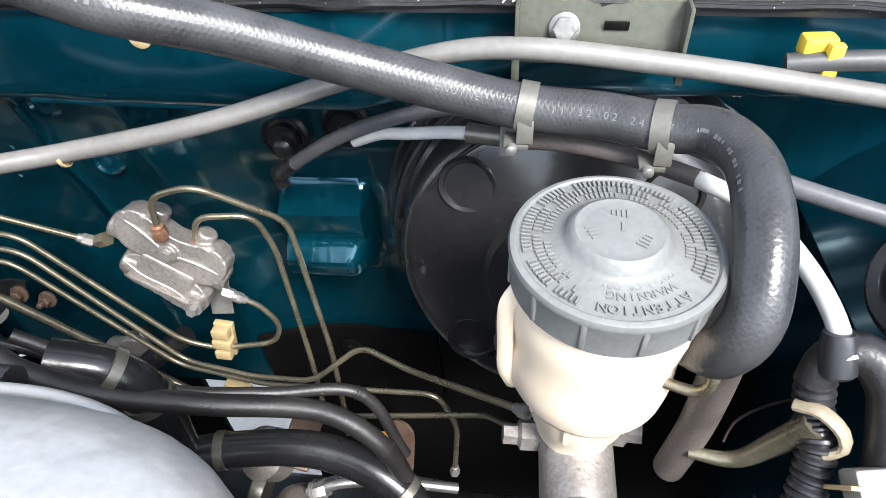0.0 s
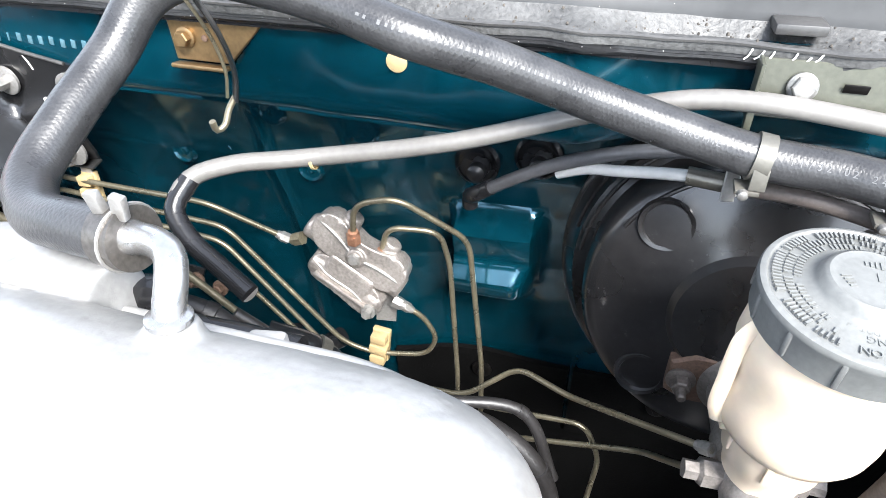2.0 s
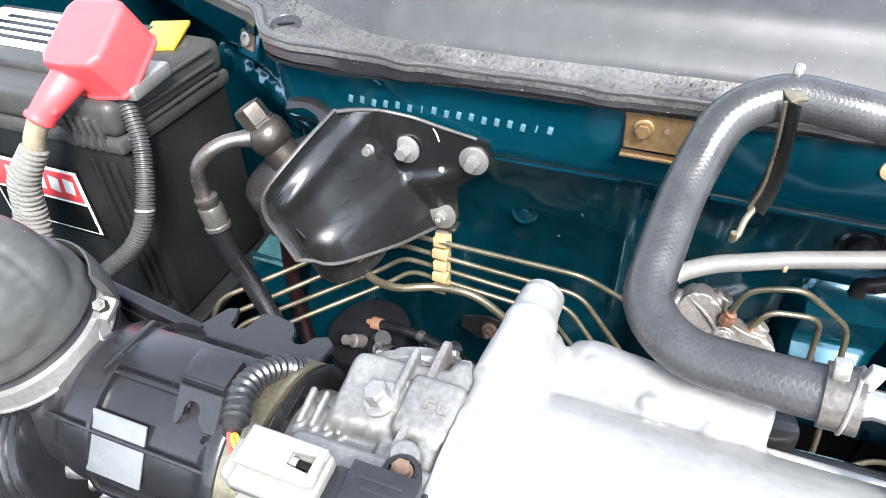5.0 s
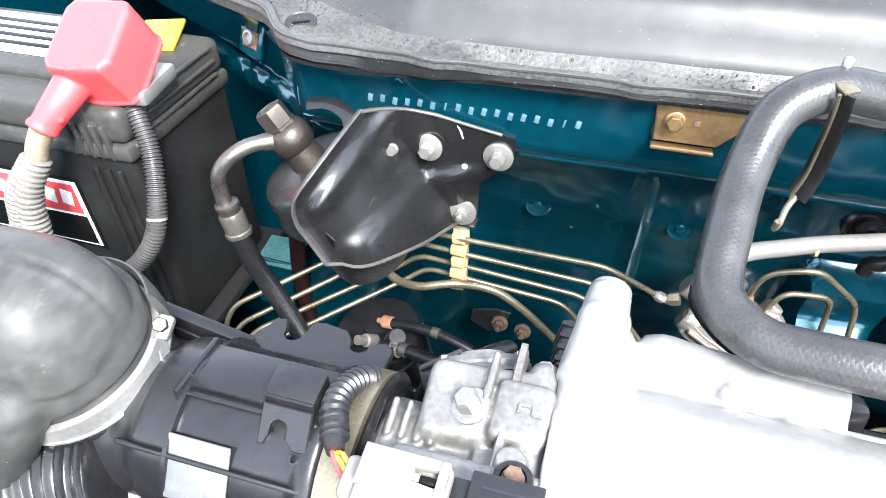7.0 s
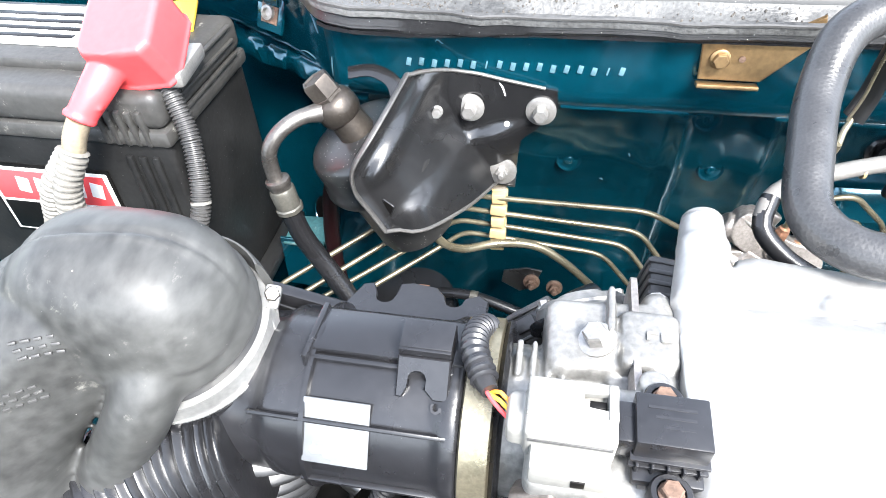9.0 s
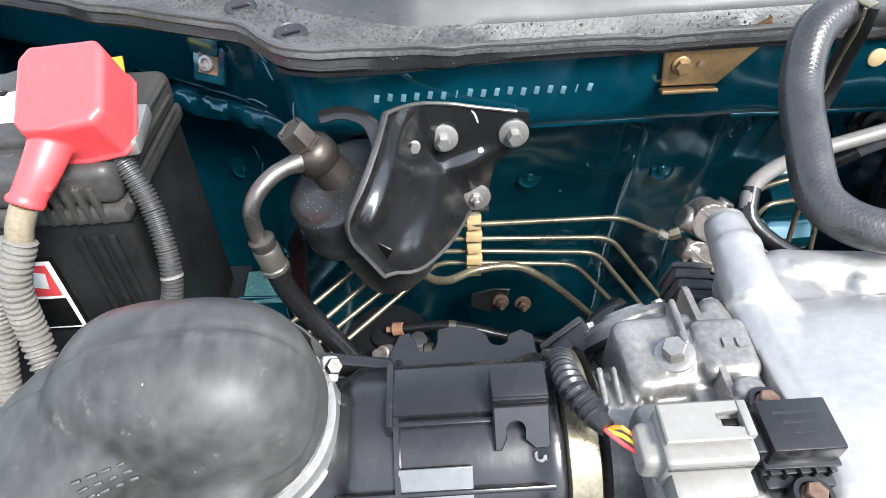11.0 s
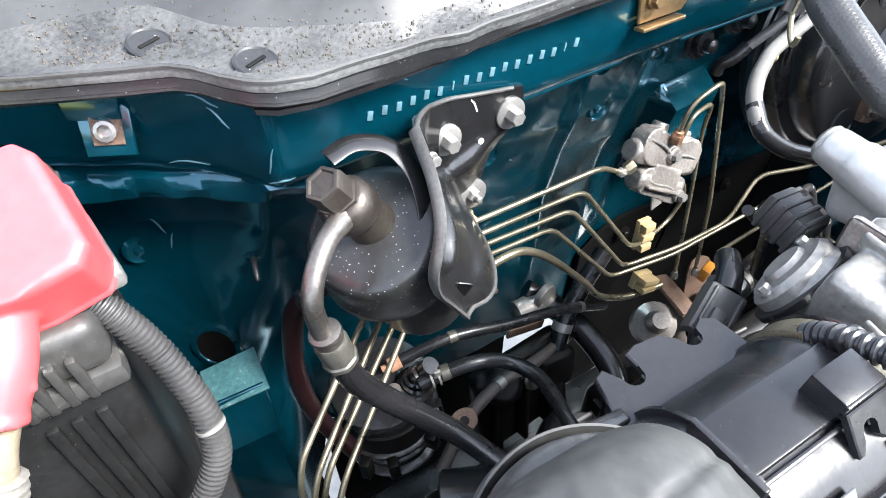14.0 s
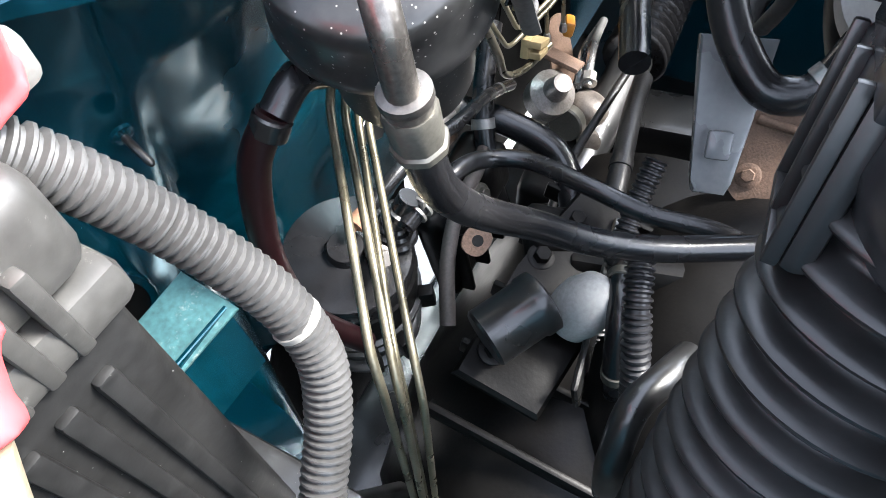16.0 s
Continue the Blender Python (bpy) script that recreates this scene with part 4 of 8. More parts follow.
gold = thing("gold_bracket", (-0.345, 0.305, 1.10), "yellow zinc plated bracket bolted to the firewall", "bracket")
bm = plate(bmesh.new(), [(-0.018, -0.014), (0.02, -0.014), (0.052, -0.034), (0.056, -0.02), (0.024, 0.012), (-0.016, 0.012)], 0.003, axes((-0.346, 0.2985, 1.104), (0, -1, 0.08)) @ pose(0, 0, 0, 0, 180, 180) @ pose(0, 0, 0), 0.0008)
part("plate", bm, GOLD, gold)
part("folded_lip", box(bmesh.new(), (0.040, 0.010, 0.003), pose(-0.343, 0.2945, 1.0895, -12), 0.0008), GOLD, gold)
bolt("screw", (-0.351, 0.2965, 1.1075), (0, -1, 0.1), 0.0052, gold, GOLD, 0.005, 1.3)
part("hole_plug", lathe(bmesh.new(), [(0.0022, 0), (0.0022, 0.0008), (0.0005, 0.0009)], axes((-0.337, 0.2968, 1.108), (0, -1, 0)), 10), RUST, gold)
dot = part("wall_plug", lathe(bmesh.new(), [(0.0068, 0), (0.0066, 0.0012), (0.005, 0.0018), (0.001, 0.002)], axes((-0.209, 0.3005, 1.104), (0, -1, 0.05)), 24), CLIP)
tagged(dot, "round cream plug in the teal firewall", "plug")

olive = thing("pipe_support_bracket", (0.03, 0.318, 1.10), "olive painted bracket with screw holding the grey tube", "bracket")
part("plate", plate(bmesh.new(), [(-0.040, -0.018), (0.041, -0.018), (0.042, 0.013), (-0.041, 0.013)], 0.003, axes((0.030, 0.3125, 1.108), (0, -1, 0.25), (1, 0, 0))), OLIVE, olive)
for s in (-0.040, 0.040):
    part("side_flange", box(bmesh.new(), (0.002, 0.014, 0.034), pose(0.030 + s, 0.306, 1.106), 0.0005), OLIVE, olive)
    part("hook", box(bmesh.new(), (0.004, 0.006, 0.012), pose(0.030 + s, 0.299, 1.092), 0.0008), OLIVE, olive)
bolt("screw", (0.013, 0.3095, 1.1085), (0, -1, 0.25), 0.0062, olive, CAST_TB, 0.004, 1.25)
part("slot", box(bmesh.new(), (0.012, 0.001, 0.005), pose(0.038, 0.3095, 1.110, 14), 0.0003), IRON, olive)

# ---- grey tube, vacuum hose and cables along the firewall ----
grey = thing("grey_tube", (-0.1, 0.29, 1.07), "grey plastic sleeved tube clipped along the firewall", "tube")
GP = [(-0.262, 0.180, 1.010), (-0.285, 0.189, 1.018), (-0.306, 0.196, 1.028), (-0.3205, 0.207, 1.041), (-0.316, 0.222, 1.053), (-0.296, 0.238, 1.0565), (-0.274, 0.250, 1.0555), (-0.253, 0.260, 1.055), (-0.169, 0.275, 1.069), (-0.084, 0.297, 1.089), (-0.040, 0.299, 1.100), (-0.009, 0.298, 1.103), (0.06, 0.296, 1.098), (0.12, 0.296, 1.090), (0.22, 0.30, 1.074)]
part("tube_body", sweep(bmesh.new(), curve(GP, 0.006), 0.0056, 16), GREY_TUBE, grey)
part("rubber_end", sweep(bmesh.new(), curve(GP[:5], 0.005), 0.0061, 16), RUBBER, grey, "black rubber sleeve")
part("tie_mark", lathe(bmesh.new(), [(0.0062, -0.001), (0.0062, 0.001), (0.0056, 0.0012), (0.0056, -0.0012)], axes((-0.253, 0.260, 1.053), (0.9, 0.1, 0.15)), 16), CLIP, grey)

vac = thing("vacuum_hose", (-0.05, 0.32, 1.04), "thin dark grey vacuum hose with angled rubber end", "hose")
VP = [(-0.169, 0.345, 0.984), (-0.150, 0.336, 1.003), (-0.109, 0.325, 1.033), (-0.063, 0.318, 1.053), (-0.01, 0.305, 1.067), (0.033, 0.290, 1.070), (0.077, 0.274, 1.067), (0.101, 0.262, 1.063), (0.124, 0.250, 1.061), (0.19, 0.226, 1.055)]
part("hose_body", sweep(bmesh.new(), curve(VP, 0.006), 0.0047, 14), VACUUM, vac)
part("angled_end", sweep(bmesh.new(), curve([(-0.158, 0.340, 0.996), (-0.172, 0.344, 0.984), (-0.1765, 0.350, 0.978), (-0.1765, 0.352, 0.968)], 0.003), 0.0062, 14), RUBBER, vac)
for x, z in ((-0.178, 0.990), (-0.130, 1.003)):
    g = thing("wall_grommet", (x, wall_y(x, z), z), "black rubber grommet in the firewall", "grommet", "firewall grommets")
    m = axes((x, wall_y(x, z) - 0.001, z), (0, -1, 0.15))
    part("flange", lathe(bmesh.new(), [(0.0185, 0), (0.0185, 0.004), (0.016, 0.006), (0.015, 0.0045), (0.012, 0.0045), (0.0112, 0.010), (0.001, 0.011)], m, 32), RUBBER, g)
    part("nipple", lathe(bmesh.new(), [(0.0075, 0.009), (0.007, 0.018), (0.0045, 0.020), (0.001, 0.0205)], m @ pose(0.002, -0.003, 0), 20), RUBBER, g)

cable = thing("throttle_cable", (0.0, 0.30, 1.05), "white sheathed cable with dark sleeve and white collar", "cable")
WP = [(-0.110, 0.330, 1.022), (-0.090, 0.322, 1.034), (-0.074, 0.314, 1.040), (-0.050, 0.301, 1.0505), (-0.032, 0.289, 1.059)]
part("white_sheath", sweep(bmesh.new(), curve(WP, 0.005), 0.0037, 12), WHITE_TUBE, cable)
part("ferrule", sweep(bmesh.new(), curve([(-0.034, 0.290, 1.0585), (-0.014, 0.287, 1.0585)], 0.004), 0.0054, 14), DARK_PIPE, cable)
part("collar", lathe(bmesh.new(), [(0.0056, -0.004), (0.0062, -0.003), (0.0062, 0.003), (0.0056, 0.004)], axes((-0.0105, 0.2865, 1.058), (1, -0.06, 0)), 6), WHITE, cable)
part("dark_sleeve", sweep(bmesh.new(), curve([(-0.006, 0.286, 1.0575), (0.010, 0.282, 1.060), (0.031, 0.275, 1.062), (0.060, 0.270, 1.058), (0.083, 0.262, 1.055)], 0.005), 0.0047, 14), BROWN_SLEEVE, cable, "brown-black sleeve")
part("white_sheath", sweep(bmesh.new(), curve([(0.081, 0.2625, 1.0555), (0.105, 0.246, 1.052), (0.122, 0.218, 1.045), (0.130, 0.194, 1.038), (0.134, 0.180, 1.028)], 0.005), 0.0045, 14), WHITE_TUBE, cable)
part("boot", lathe(bmesh.new(), [(0.0062, 0), (0.0072, 0.004), (0.0078, 0.018), (0.006, 0.02)], axes((0.131, 0.188, 1.036), (0.12, -0.45, -0.9)), 18), CONDUIT_DARK, cable, "dark rubber boot")
tab = part("cable_hanger", plate(bmesh.new(), [(-0.004, -0.010), (0.004, -0.010), (0.004, 0.010), (-0.004, 0.010)], 0.0016, axes((-0.012, 0.281, 1.062), (0.3, -1, 0.3))), STEEL)
tagged(tab, "small zinc hanger plate on the cable", "bracket")

# ---- proportioning valve and brake pipes ----
valve = thing("brake_proportioning_valve", (-0.258, 0.33, 0.90), "stained cast brake proportioning valve with brass fittings", "valve")
VM = axes((-0.262, 0.322, 0.926), (0.05, -1, 0.25), (0.84, 0, -0.52))
lobes = [(-0.040, 0.004), (-0.036, 0.014), (-0.024, 0.018), (-0.012, 0.014), (0.0, 0.012), (0.012, 0.014), (0.024, 0.018), (0.036, 0.014), (0.040, 0.004), (0.036, -0.008), (0.024, -0.013), (0.010, -0.011), (-0.006, -0.011), (-0.018, -0.013), (-0.032, -0.010)]
bm = plate(bmesh.new(), rounded([(x * 1.10, y * 1.14) for x, y in lobes]), 0.019, VM, 0.004, 3)
lathe(bm, [(0.0085, -0.048), (0.0108, -0.046), (0.0108, -0.02), (0.012, 0.0), (0.0108, 0.02), (0.0108, 0.044), (0.0085, 0.046)], VM @ pose(0, -0.006, -0.002, 0, 90), 24)
for x in (-0.019, 0.018):
    lathe(bm, [(0.0085, 0.0), (0.0080, 0.020), (0.0070, 0.0215)], VM @ pose(x, 0.004, -0.002, -90), 20)
lathe(bm, [(0.0085, 0.0), (0.0080, 0.0125), (0.0070, 0.0130)], VM, 20)
part("upper_body", moulded(bm, 0.0009, 3, 0.00025, 240), CAST_DIRTY, valve, "", 180)
bm = lathe(bmesh.new(), [(0.009, -0.036), (0.0115, -0.034), (0.0115, 0.030), (0.009, 0.034)], VM @ pose(0.006, -0.030, -0.001, 0, 90), 24)
box(bm, (0.044, 0.024, 0.013), VM @ pose(0.004, -0.022, 0.004), 0.003)
plate(bm, rounded([(-0.026, -0.040), (-0.030, -0.026), (-0.020, -0.016), (0.030, -0.018), (0.042, -0.030), (0.036, -0.044), (0.0, -0.043)]), 0.014, VM @ pose(0, 0, 0.001), 0.002)
part("lower_body", moulded(bm, 0.0009, 3, 0.00025, 240), CAST_DIRTY, valve, "", 180)
part("casting_ridge", sweep(bmesh.new(), curve([VM @ V(q) for q in ((-0.028, -0.026, 0.0085), (-0.010, -0.030, 0.0100), (0.015, -0.030, 0.0100), (0.032, -0.036, 0.0085))], 0.003), 0.0013, 8), CAST_TB, valve, "bright worn casting ridge")
part("rib", box(bmesh.new(), (0.05, 0.003, 0.006), VM @ pose(0.004, -0.034, 0.011), 0.001), CAST_DIRTY, valve)
part("casting_ridge", sweep(bmesh.new(), curve([VM @ V(q) for q in ((-0.040, 0.008, 0.008), (-0.02, 0.006, 0.0105), (0.0, 0.0, 0.0105), (0.02, 0.003, 0.0105), (0.040, 0.002, 0.008))], 0.003), 0.0016, 8), CAST_TB, valve, "bright worn casting ridge")
part("centre_bolt", hexagon(lathe(bmesh.new(), [(0.0075, 0.006), (0.0075, 0.011), (0.006, 0.0115)], VM, 20), 0.0052, 0.006, VM, 0.011), STEEL, valve)
part("lower_bolt", hexagon(lathe(bmesh.new(), [(0.0065, 0.006), (0.0065, 0.012), (0.005, 0.0125)], VM @ pose(0.034, -0.036, 0), 20), 0.0048, 0.007, VM @ pose(0.034, -0.036, 0), 0.011), CAST_TB, valve)


def fitting(at, way, parent, r=0.0056, mat=None):
    m = axes(at, way)
    part("pipe_nut", lathe(hexagon(bmesh.new(), r, 0.009, m), [(r * 0.8, 0.008), (r * 0.7, 0.012), (r * 0.45, 0.0125)], m, 16), mat or STEEL, parent)


COPPER = material("tarnished_copper_fitting", (0.36, 0.19, 0.12), 0.4, 0.7, 0.3, 80, 0.3, 0.0, (0.12, 0.08, 0.06), 0.3, 150)
fitting((-0.309, 0.3165, 0.9355), (-0.9, 0.02, -0.35), valve, 0.0060, PIPE)
fitting((-0.262, 0.314, 0.943), (0.1, -0.1, 1), valve, 0.006, COPPER)
fitting((-0.243, 0.322, 0.922), (0.1, -0.15, 1), valve, 0.006, COPPER)
fitting((-0.236, 0.320, 0.880), (0.85, 0.0, -0.4), valve)
part("mount_tab", plate(bmesh.new(), [(-0.009, -0.016), (0.009, -0.016), (0.009, 0.016), (-0.009, 0.016)], 0.002, axes((-0.247, 0.330, 0.862), (0.2, -1, 0.3))), STEEL, valve)

R = 0.00235
lines = {
    "valve_feed": [(-0.690, 0.208, 0.62), (-0.684, 0.212, 0.900), (-0.676, 0.221, 0.918), (-0.575, 0.302, 0.950), (-0.545, 0.308, 0.966), (-0.493, 0.300, 0.971), (-0.374, 0.294, 0.975), (-0.322, 0.316, 0.932)],
    "loop": [(-0.690, 0.202, 0.62), (-0.680, 0.206, 0.886), (-0.669, 0.216, 0.903), (-0.565, 0.302, 0.936), (-0.54, 0.308, 0.951), (-0.493, 0.302, 0.953), (-0.375, 0.308, 0.941), (-0.288, 0.314, 0.820), (-0.262, 0.319, 0.806), (-0.212, 0.330, 0.806), (-0.200, 0.328, 0.835), (-0.212, 0.325, 0.862), (-0.228, 0.3205, 0.876)],
    "booster_feed": [(-0.682, 0.206, 0.62), (-0.673, 0.210, 0.874), (-0.661, 0.221, 0.890), (-0.555, 0.302, 0.921), (-0.535, 0.308, 0.936), (-0.493, 0.304, 0.937), (-0.384, 0.310, 0.922), (-0.292, 0.312, 0.793), (-0.225, 0.300, 0.796), (-0.165, 0.290, 0.812), (-0.122, 0.300, 0.851), (-0.079, 0.275, 0.860), (0.008, 0.205, 0.928)],
    "lower_feed": [(-0.682, 0.199, 0.62), (-0.668, 0.203, 0.862), (-0.653, 0.216, 0.878), (-0.547, 0.302, 0.908), (-0.528, 0.308, 0.922), (-0.493, 0.305, 0.922), (-0.402, 0.312, 0.907), (-0.304, 0.316, 0.780), (-0.22, 0.305, 0.778), (-0.062, 0.288, 0.812), (-0.046, 0.284, 0.775), (-0.05, 0.28, 0.70)],
    "riser_tall": [(-0.2615, 0.3135, 0.950), (-0.257, 0.312, 0.982), (-0.222, 0.312, 0.994), (-0.174, 0.338, 0.944), (-0.158, 0.322, 0.815), (-0.155, 0.31, 0.70)],
    "riser_short": [(-0.2425, 0.322, 0.930), (-0.236, 0.322, 0.957), (-0.196, 0.332, 0.953), (-0.190, 0.338, 0.915), (-0.182, 0.328, 0.79), (-0.18, 0.32, 0.70)],
    "rear": [(-0.16, 0.29, 0.76), (-0.02, 0.262, 0.83), (0.012, 0.20, 0.91)],
}
labels = {"valve_feed": "brake pipe running to the proportioning valve", "loop": "brake pipe looping under the proportioning valve", "booster_feed": "brake pipe with a raised kink near the booster",
          "lower_feed": "brake pipe bending down below the firewall", "riser_tall": "brake pipe arching out of the valve", "riser_short": "brake pipe arching out of the valve, the shorter", "rear": "dark brake pipe under the master cylinder"}
for key, pts in lines.items():
    o = thing("brake_pipe", pts[-1], "olive zinc plated " + labels[key], "brake pipe", "brake pipes")
    part("pipe_body", sweep(bmesh.new(), bent(pts, 0.014), R, 10), PIPE, o)
    m = axes(pts[-1], V(pts[-2]) - V(pts[-1]))
    part("flare_nut", lathe(hexagon(bmesh.new(), 0.0046, 0.008, m), [(0.0036, 0.007), (0.0032, 0.011), (0.0022, 0.0115)], m, 14), STEEL, o)
fuel = thing("fuel_pipe", (-0.45, 0.30, 0.93), "thicker olive fuel pipe leaving the filter", "fuel pipe")
part("pipe_body", sweep(bmesh.new(), curve([(-0.542, 0.245, 0.985), (-0.538, 0.248, 0.965), (-0.522, 0.262, 0.944), (-0.495, 0.281, 0.936), (-0.463, 0.284, 0.935), (-0.436, 0.288, 0.915), (-0.36, 0.302, 0.820), (-0.318, 0.310, 0.762), (-0.28, 0.306, 0.742), (-0.235, 0.298, 0.742)], 0.006), 0.0036, 14), PIPE, fuel)
part("union", lathe(bmesh.new(), [(0.0075, 0), (0.0075, 0.010), (0.005, 0.012)], axes((-0.546, 0.243, 0.995), (0.4, 0.1, -0.9)), 6), GOLD, fuel, "yellow zinc union nut")


def pipe_clip(at, up, size, teeth, out=(0, -1, 0.1)):
    """A cream clip block with a row of slots."""
    c = thing("pipe_clip", at, "cream plastic clip block holding the brake pipes", "pipe clip", "pipe clips")
    m = axes(at, out, V(up).cross(V(out)))
    w, h, d = size
    part("clip_back", box(bmesh.new(), (w, h, d * 0.5), m @ pose(0, 0, -d * 0.4), 0.0012), CLIP, c)
    for i in range(teeth):
        y = -h / 2 + h * (i + 0.5) / teeth
        part("clip_jaw", box(bmesh.new(), (w * (1.0 if i % 2 else 0.86), h / teeth * 0.72, d), m @ pose(0, y, 0.001, 0, 0, 4 * (-1) ** i), 0.001), CLIP, c)
    return c


pipe_clip((-0.496, 0.302, 0.945), (0, 0.05, 1), (0.014, 0.062, 0.010), 5)
pipe_clip((-0.256, 0.3235, 0.811), (0.1, 0.0, 1), (0.017, 0.038, 0.012), 3)
pipe_clip((-0.256, 0.306, 0.751), (0.3, 0.2, 1), (0.024, 0.020, 0.018), 2)
strap = part("clip_strap", box(bmesh.new(), (0.011, 0.002, 0.040), pose(-0.496, 0.3085, 0.962, 4), 0.0006), STEEL)
tagged(strap, "zinc strap above the cream clip", "bracket")

# ---- fuel filter ----
filt = thing("fuel_filter", (-0.58, 0.25, 1.0), "black fuel filter canister with brass banjo bolt on top", "fuel filter")
AX = V((-0.36, -0.14, 0.92)).normalized()
FM = axes((-0.5955, 0.2495, 1.064), AX)
part("canister", lathe(bmesh.new(), [(0.026, -0.108), (0.032, -0.104), (0.0335, -0.098), (0.0345, -0.046), (0.0360, -0.042), (0.0440, -0.040), (0.0455, -0.036), (0.0445, -0.031), (0.0422, -0.028), (0.0420, -0.014), (0.0412, -0.009), (0.0390, -0.0060), (0.034, -0.0045), (0.024, -0.0030), (0.013, -0.001), (0.001, -0.0005)], FM, 64), FILTER, filt)
TM2 = axes((-0.5955, 0.2495, 1.064), (-0.50, -0.07, 0.86))
part("top_boss", lathe(bmesh.new(), [(0.0140, -0.004), (0.0132, 0.003), (0.0126, 0.012)], TM2, 28), BRASS, filt)
part("banjo", lathe(bmesh.new(), [(0.0105, 0.010), (0.0138, 0.0120), (0.0155, 0.0160), (0.0158, 0.0215), (0.0150, 0.0265), (0.0128, 0.0300), (0.0105, 0.031)], TM2, 32), BRASS, filt, "stained brass banjo ring")
part("banjo_bolt", lathe(bmesh.new(), [(0.0122, 0.030), (0.0122, 0.0325), (0.0112, 0.033), (0.0112, 0.0440), (0.0102, 0.0462), (0.0084, 0.0464), (0.0074, 0.0452), (0.001, 0.0450)], TM2, 6), BRASS, filt, "brass hexagon bolt head")
pipe = thing("fuel_hose", (-0.62, 0.2, 0.98), "black fuel hose with bent metal end pipe and crimped collar", "hose")
part("end_pipe", sweep(bmesh.new(), curve([(-0.613, 0.240, 1.083), (-0.628, 0.228, 1.083), (-0.640, 0.217, 1.076), (-0.6455, 0.211, 1.066), (-0.6455, 0.209, 1.050), (-0.644, 0.2085, 1.040)], 0.003), lambda s, g: 0.0055 + 0.0018 * max(0, 1 - s * 6), 16), GRIMY_PIPE, pipe, "grimy bent steel pipe")
CM = axes((-0.644, 0.209, 1.0455), (0.18, -0.03, -1))
part("collar", lathe(bmesh.new(), [(0.0062, 0), (0.0088, 0.001), (0.0090, 0.004), (0.0080, 0.0055), (0.0080, 0.009)], CM, 24), GRIMY_PIPE, pipe)
part("crimp", lathe(bmesh.new(), [(0.0085, 0.0085), (0.0092, 0.010), (0.0090, 0.024), (0.0100, 0.025), (0.0100, 0.028), (0.0086, 0.0285)], CM, 24, lambda a, h: 1 + 0.03 * math.cos(8 * a)), DARK_PIPE, pipe, "dark crimped sleeve")
part("hose_body", sweep(bmesh.new(), curve([(-0.6395, 0.208, 1.018), (-0.634, 0.207, 0.995), (-0.621, 0.205, 0.969), (-0.603, 0.198, 0.943), (-0.580, 0.183, 0.916), (-0.557, 0.155, 0.889), (-0.532, 0.121, 0.872), (-0.505, 0.077, 0.866), (-0.48, 0.03, 0.864)], 0.005), 0.0078, 18), RUBBER, pipe)

brk = thing("filter_bracket", (-0.52, 0.27, 1.05), "glossy black pressed steel bracket wrapped round the fuel filter", "bracket")


def bracket_y(x, z):
    """Flat at the bolts and bulged over the filter's canister."""
    flat = lerp([(-0.60, 0.262), (-0.555, 0.270), (-0.535, 0.288), (-0.515, 0.297), (-0.45, 0.3005)], x) + 0.30 * max(0, 1.045 - z)
    d = (x + 0.578) * 0.915 + (z - 1.030) * 0.403
    round_part = 0.2045 + d * d / 0.079 + 0.030 * (d / 0.045) ** 4
    k = 0.014
    h = max(0.0, min(1.0, 0.5 + 0.5 * (flat - round_part) / k))
    y = flat + (round_part - flat) * h - k * h * (1 - h)
    soft = lambda v: 1 / (1 + math.exp(-max(-40.0, min(40.0, v))))
    y -= 0.0105 * soft((1.039 + 0.25 * (x + 0.51) - z) / 0.0022) * soft((x + 0.548) / 0.006) * soft((-0.486 - x) / 0.006) * soft((z - 0.985) / 0.006)
    # the rounded bead beside the wrapped edge
    u = ((x + 0.543) * -0.029 + (z - 1.090) * -0.038) / (0.029 ** 2 + 0.038 ** 2)
    side = ((x + 0.543) * 0.038 - (z - 1.090) * 0.029) / 0.0478
    y -= 0.0075 * math.exp(-((side + 0.001) / 0.0058) ** 2) * soft((u + 0.02) / 0.07) * soft((1.02 - u) / 0.06)
    return y


edge_l = [(-0.557, 1.102), (-0.569, 1.086), (-0.580, 1.070), (-0.585, 1.058), (-0.582, 1.044), (-0.574, 1.030), (-0.565, 1.014)]
edge_r = [(-0.455, 1.0745), (-0.454, 1.060), (-0.464, 1.046), (-0.480, 1.030), (-0.482, 1.012), (-0.483, 0.994), (-0.488, 0.980)]
N = 36
fine_l = [edge_l[int(i * 6 / N)] if i % 6 == 0 else tuple(V((*edge_l[int(i * 6 / N)], 0)).lerp(V((*edge_l[int(i * 6 / N) + 1], 0)), (i * 6 / N) % 1)[:2]) for i in range(N + 1)]
fine_r = [edge_r[int(i * 6 / N)] if i % 6 == 0 else tuple(V((*edge_r[int(i * 6 / N)], 0)).lerp(V((*edge_r[int(i * 6 / N) + 1], 0)), (i * 6 / N) % 1)[:2]) for i in range(N + 1)]
rows = []
for (xl, zl), (xr, zr) in zip(fine_l, fine_r):
    row = []
    for j in range(45):
        t = j / 44
        x, z = xl + (xr - xl) * t, zl + (zr - zl) * t
        z2 = z + 0.009 * math.sin(math.pi * t) ** 2 * max(0.0, min(1.0, (1.08 - z) / 0.06)) - 0.004 * math.sin(math.pi * t) * max(0.0, (z - 1.06) / 0.04)
        y = bracket_y(x, z2)
        lip = max(0, 1 - t / 0.05) * 0.006
        row.append((x, y - lip, z2))
    rows.append(row)
plate_ob = part("pressed_plate", sheet(bmesh.new(), rows, 0.0026), BRACKET, brk, "", 60)
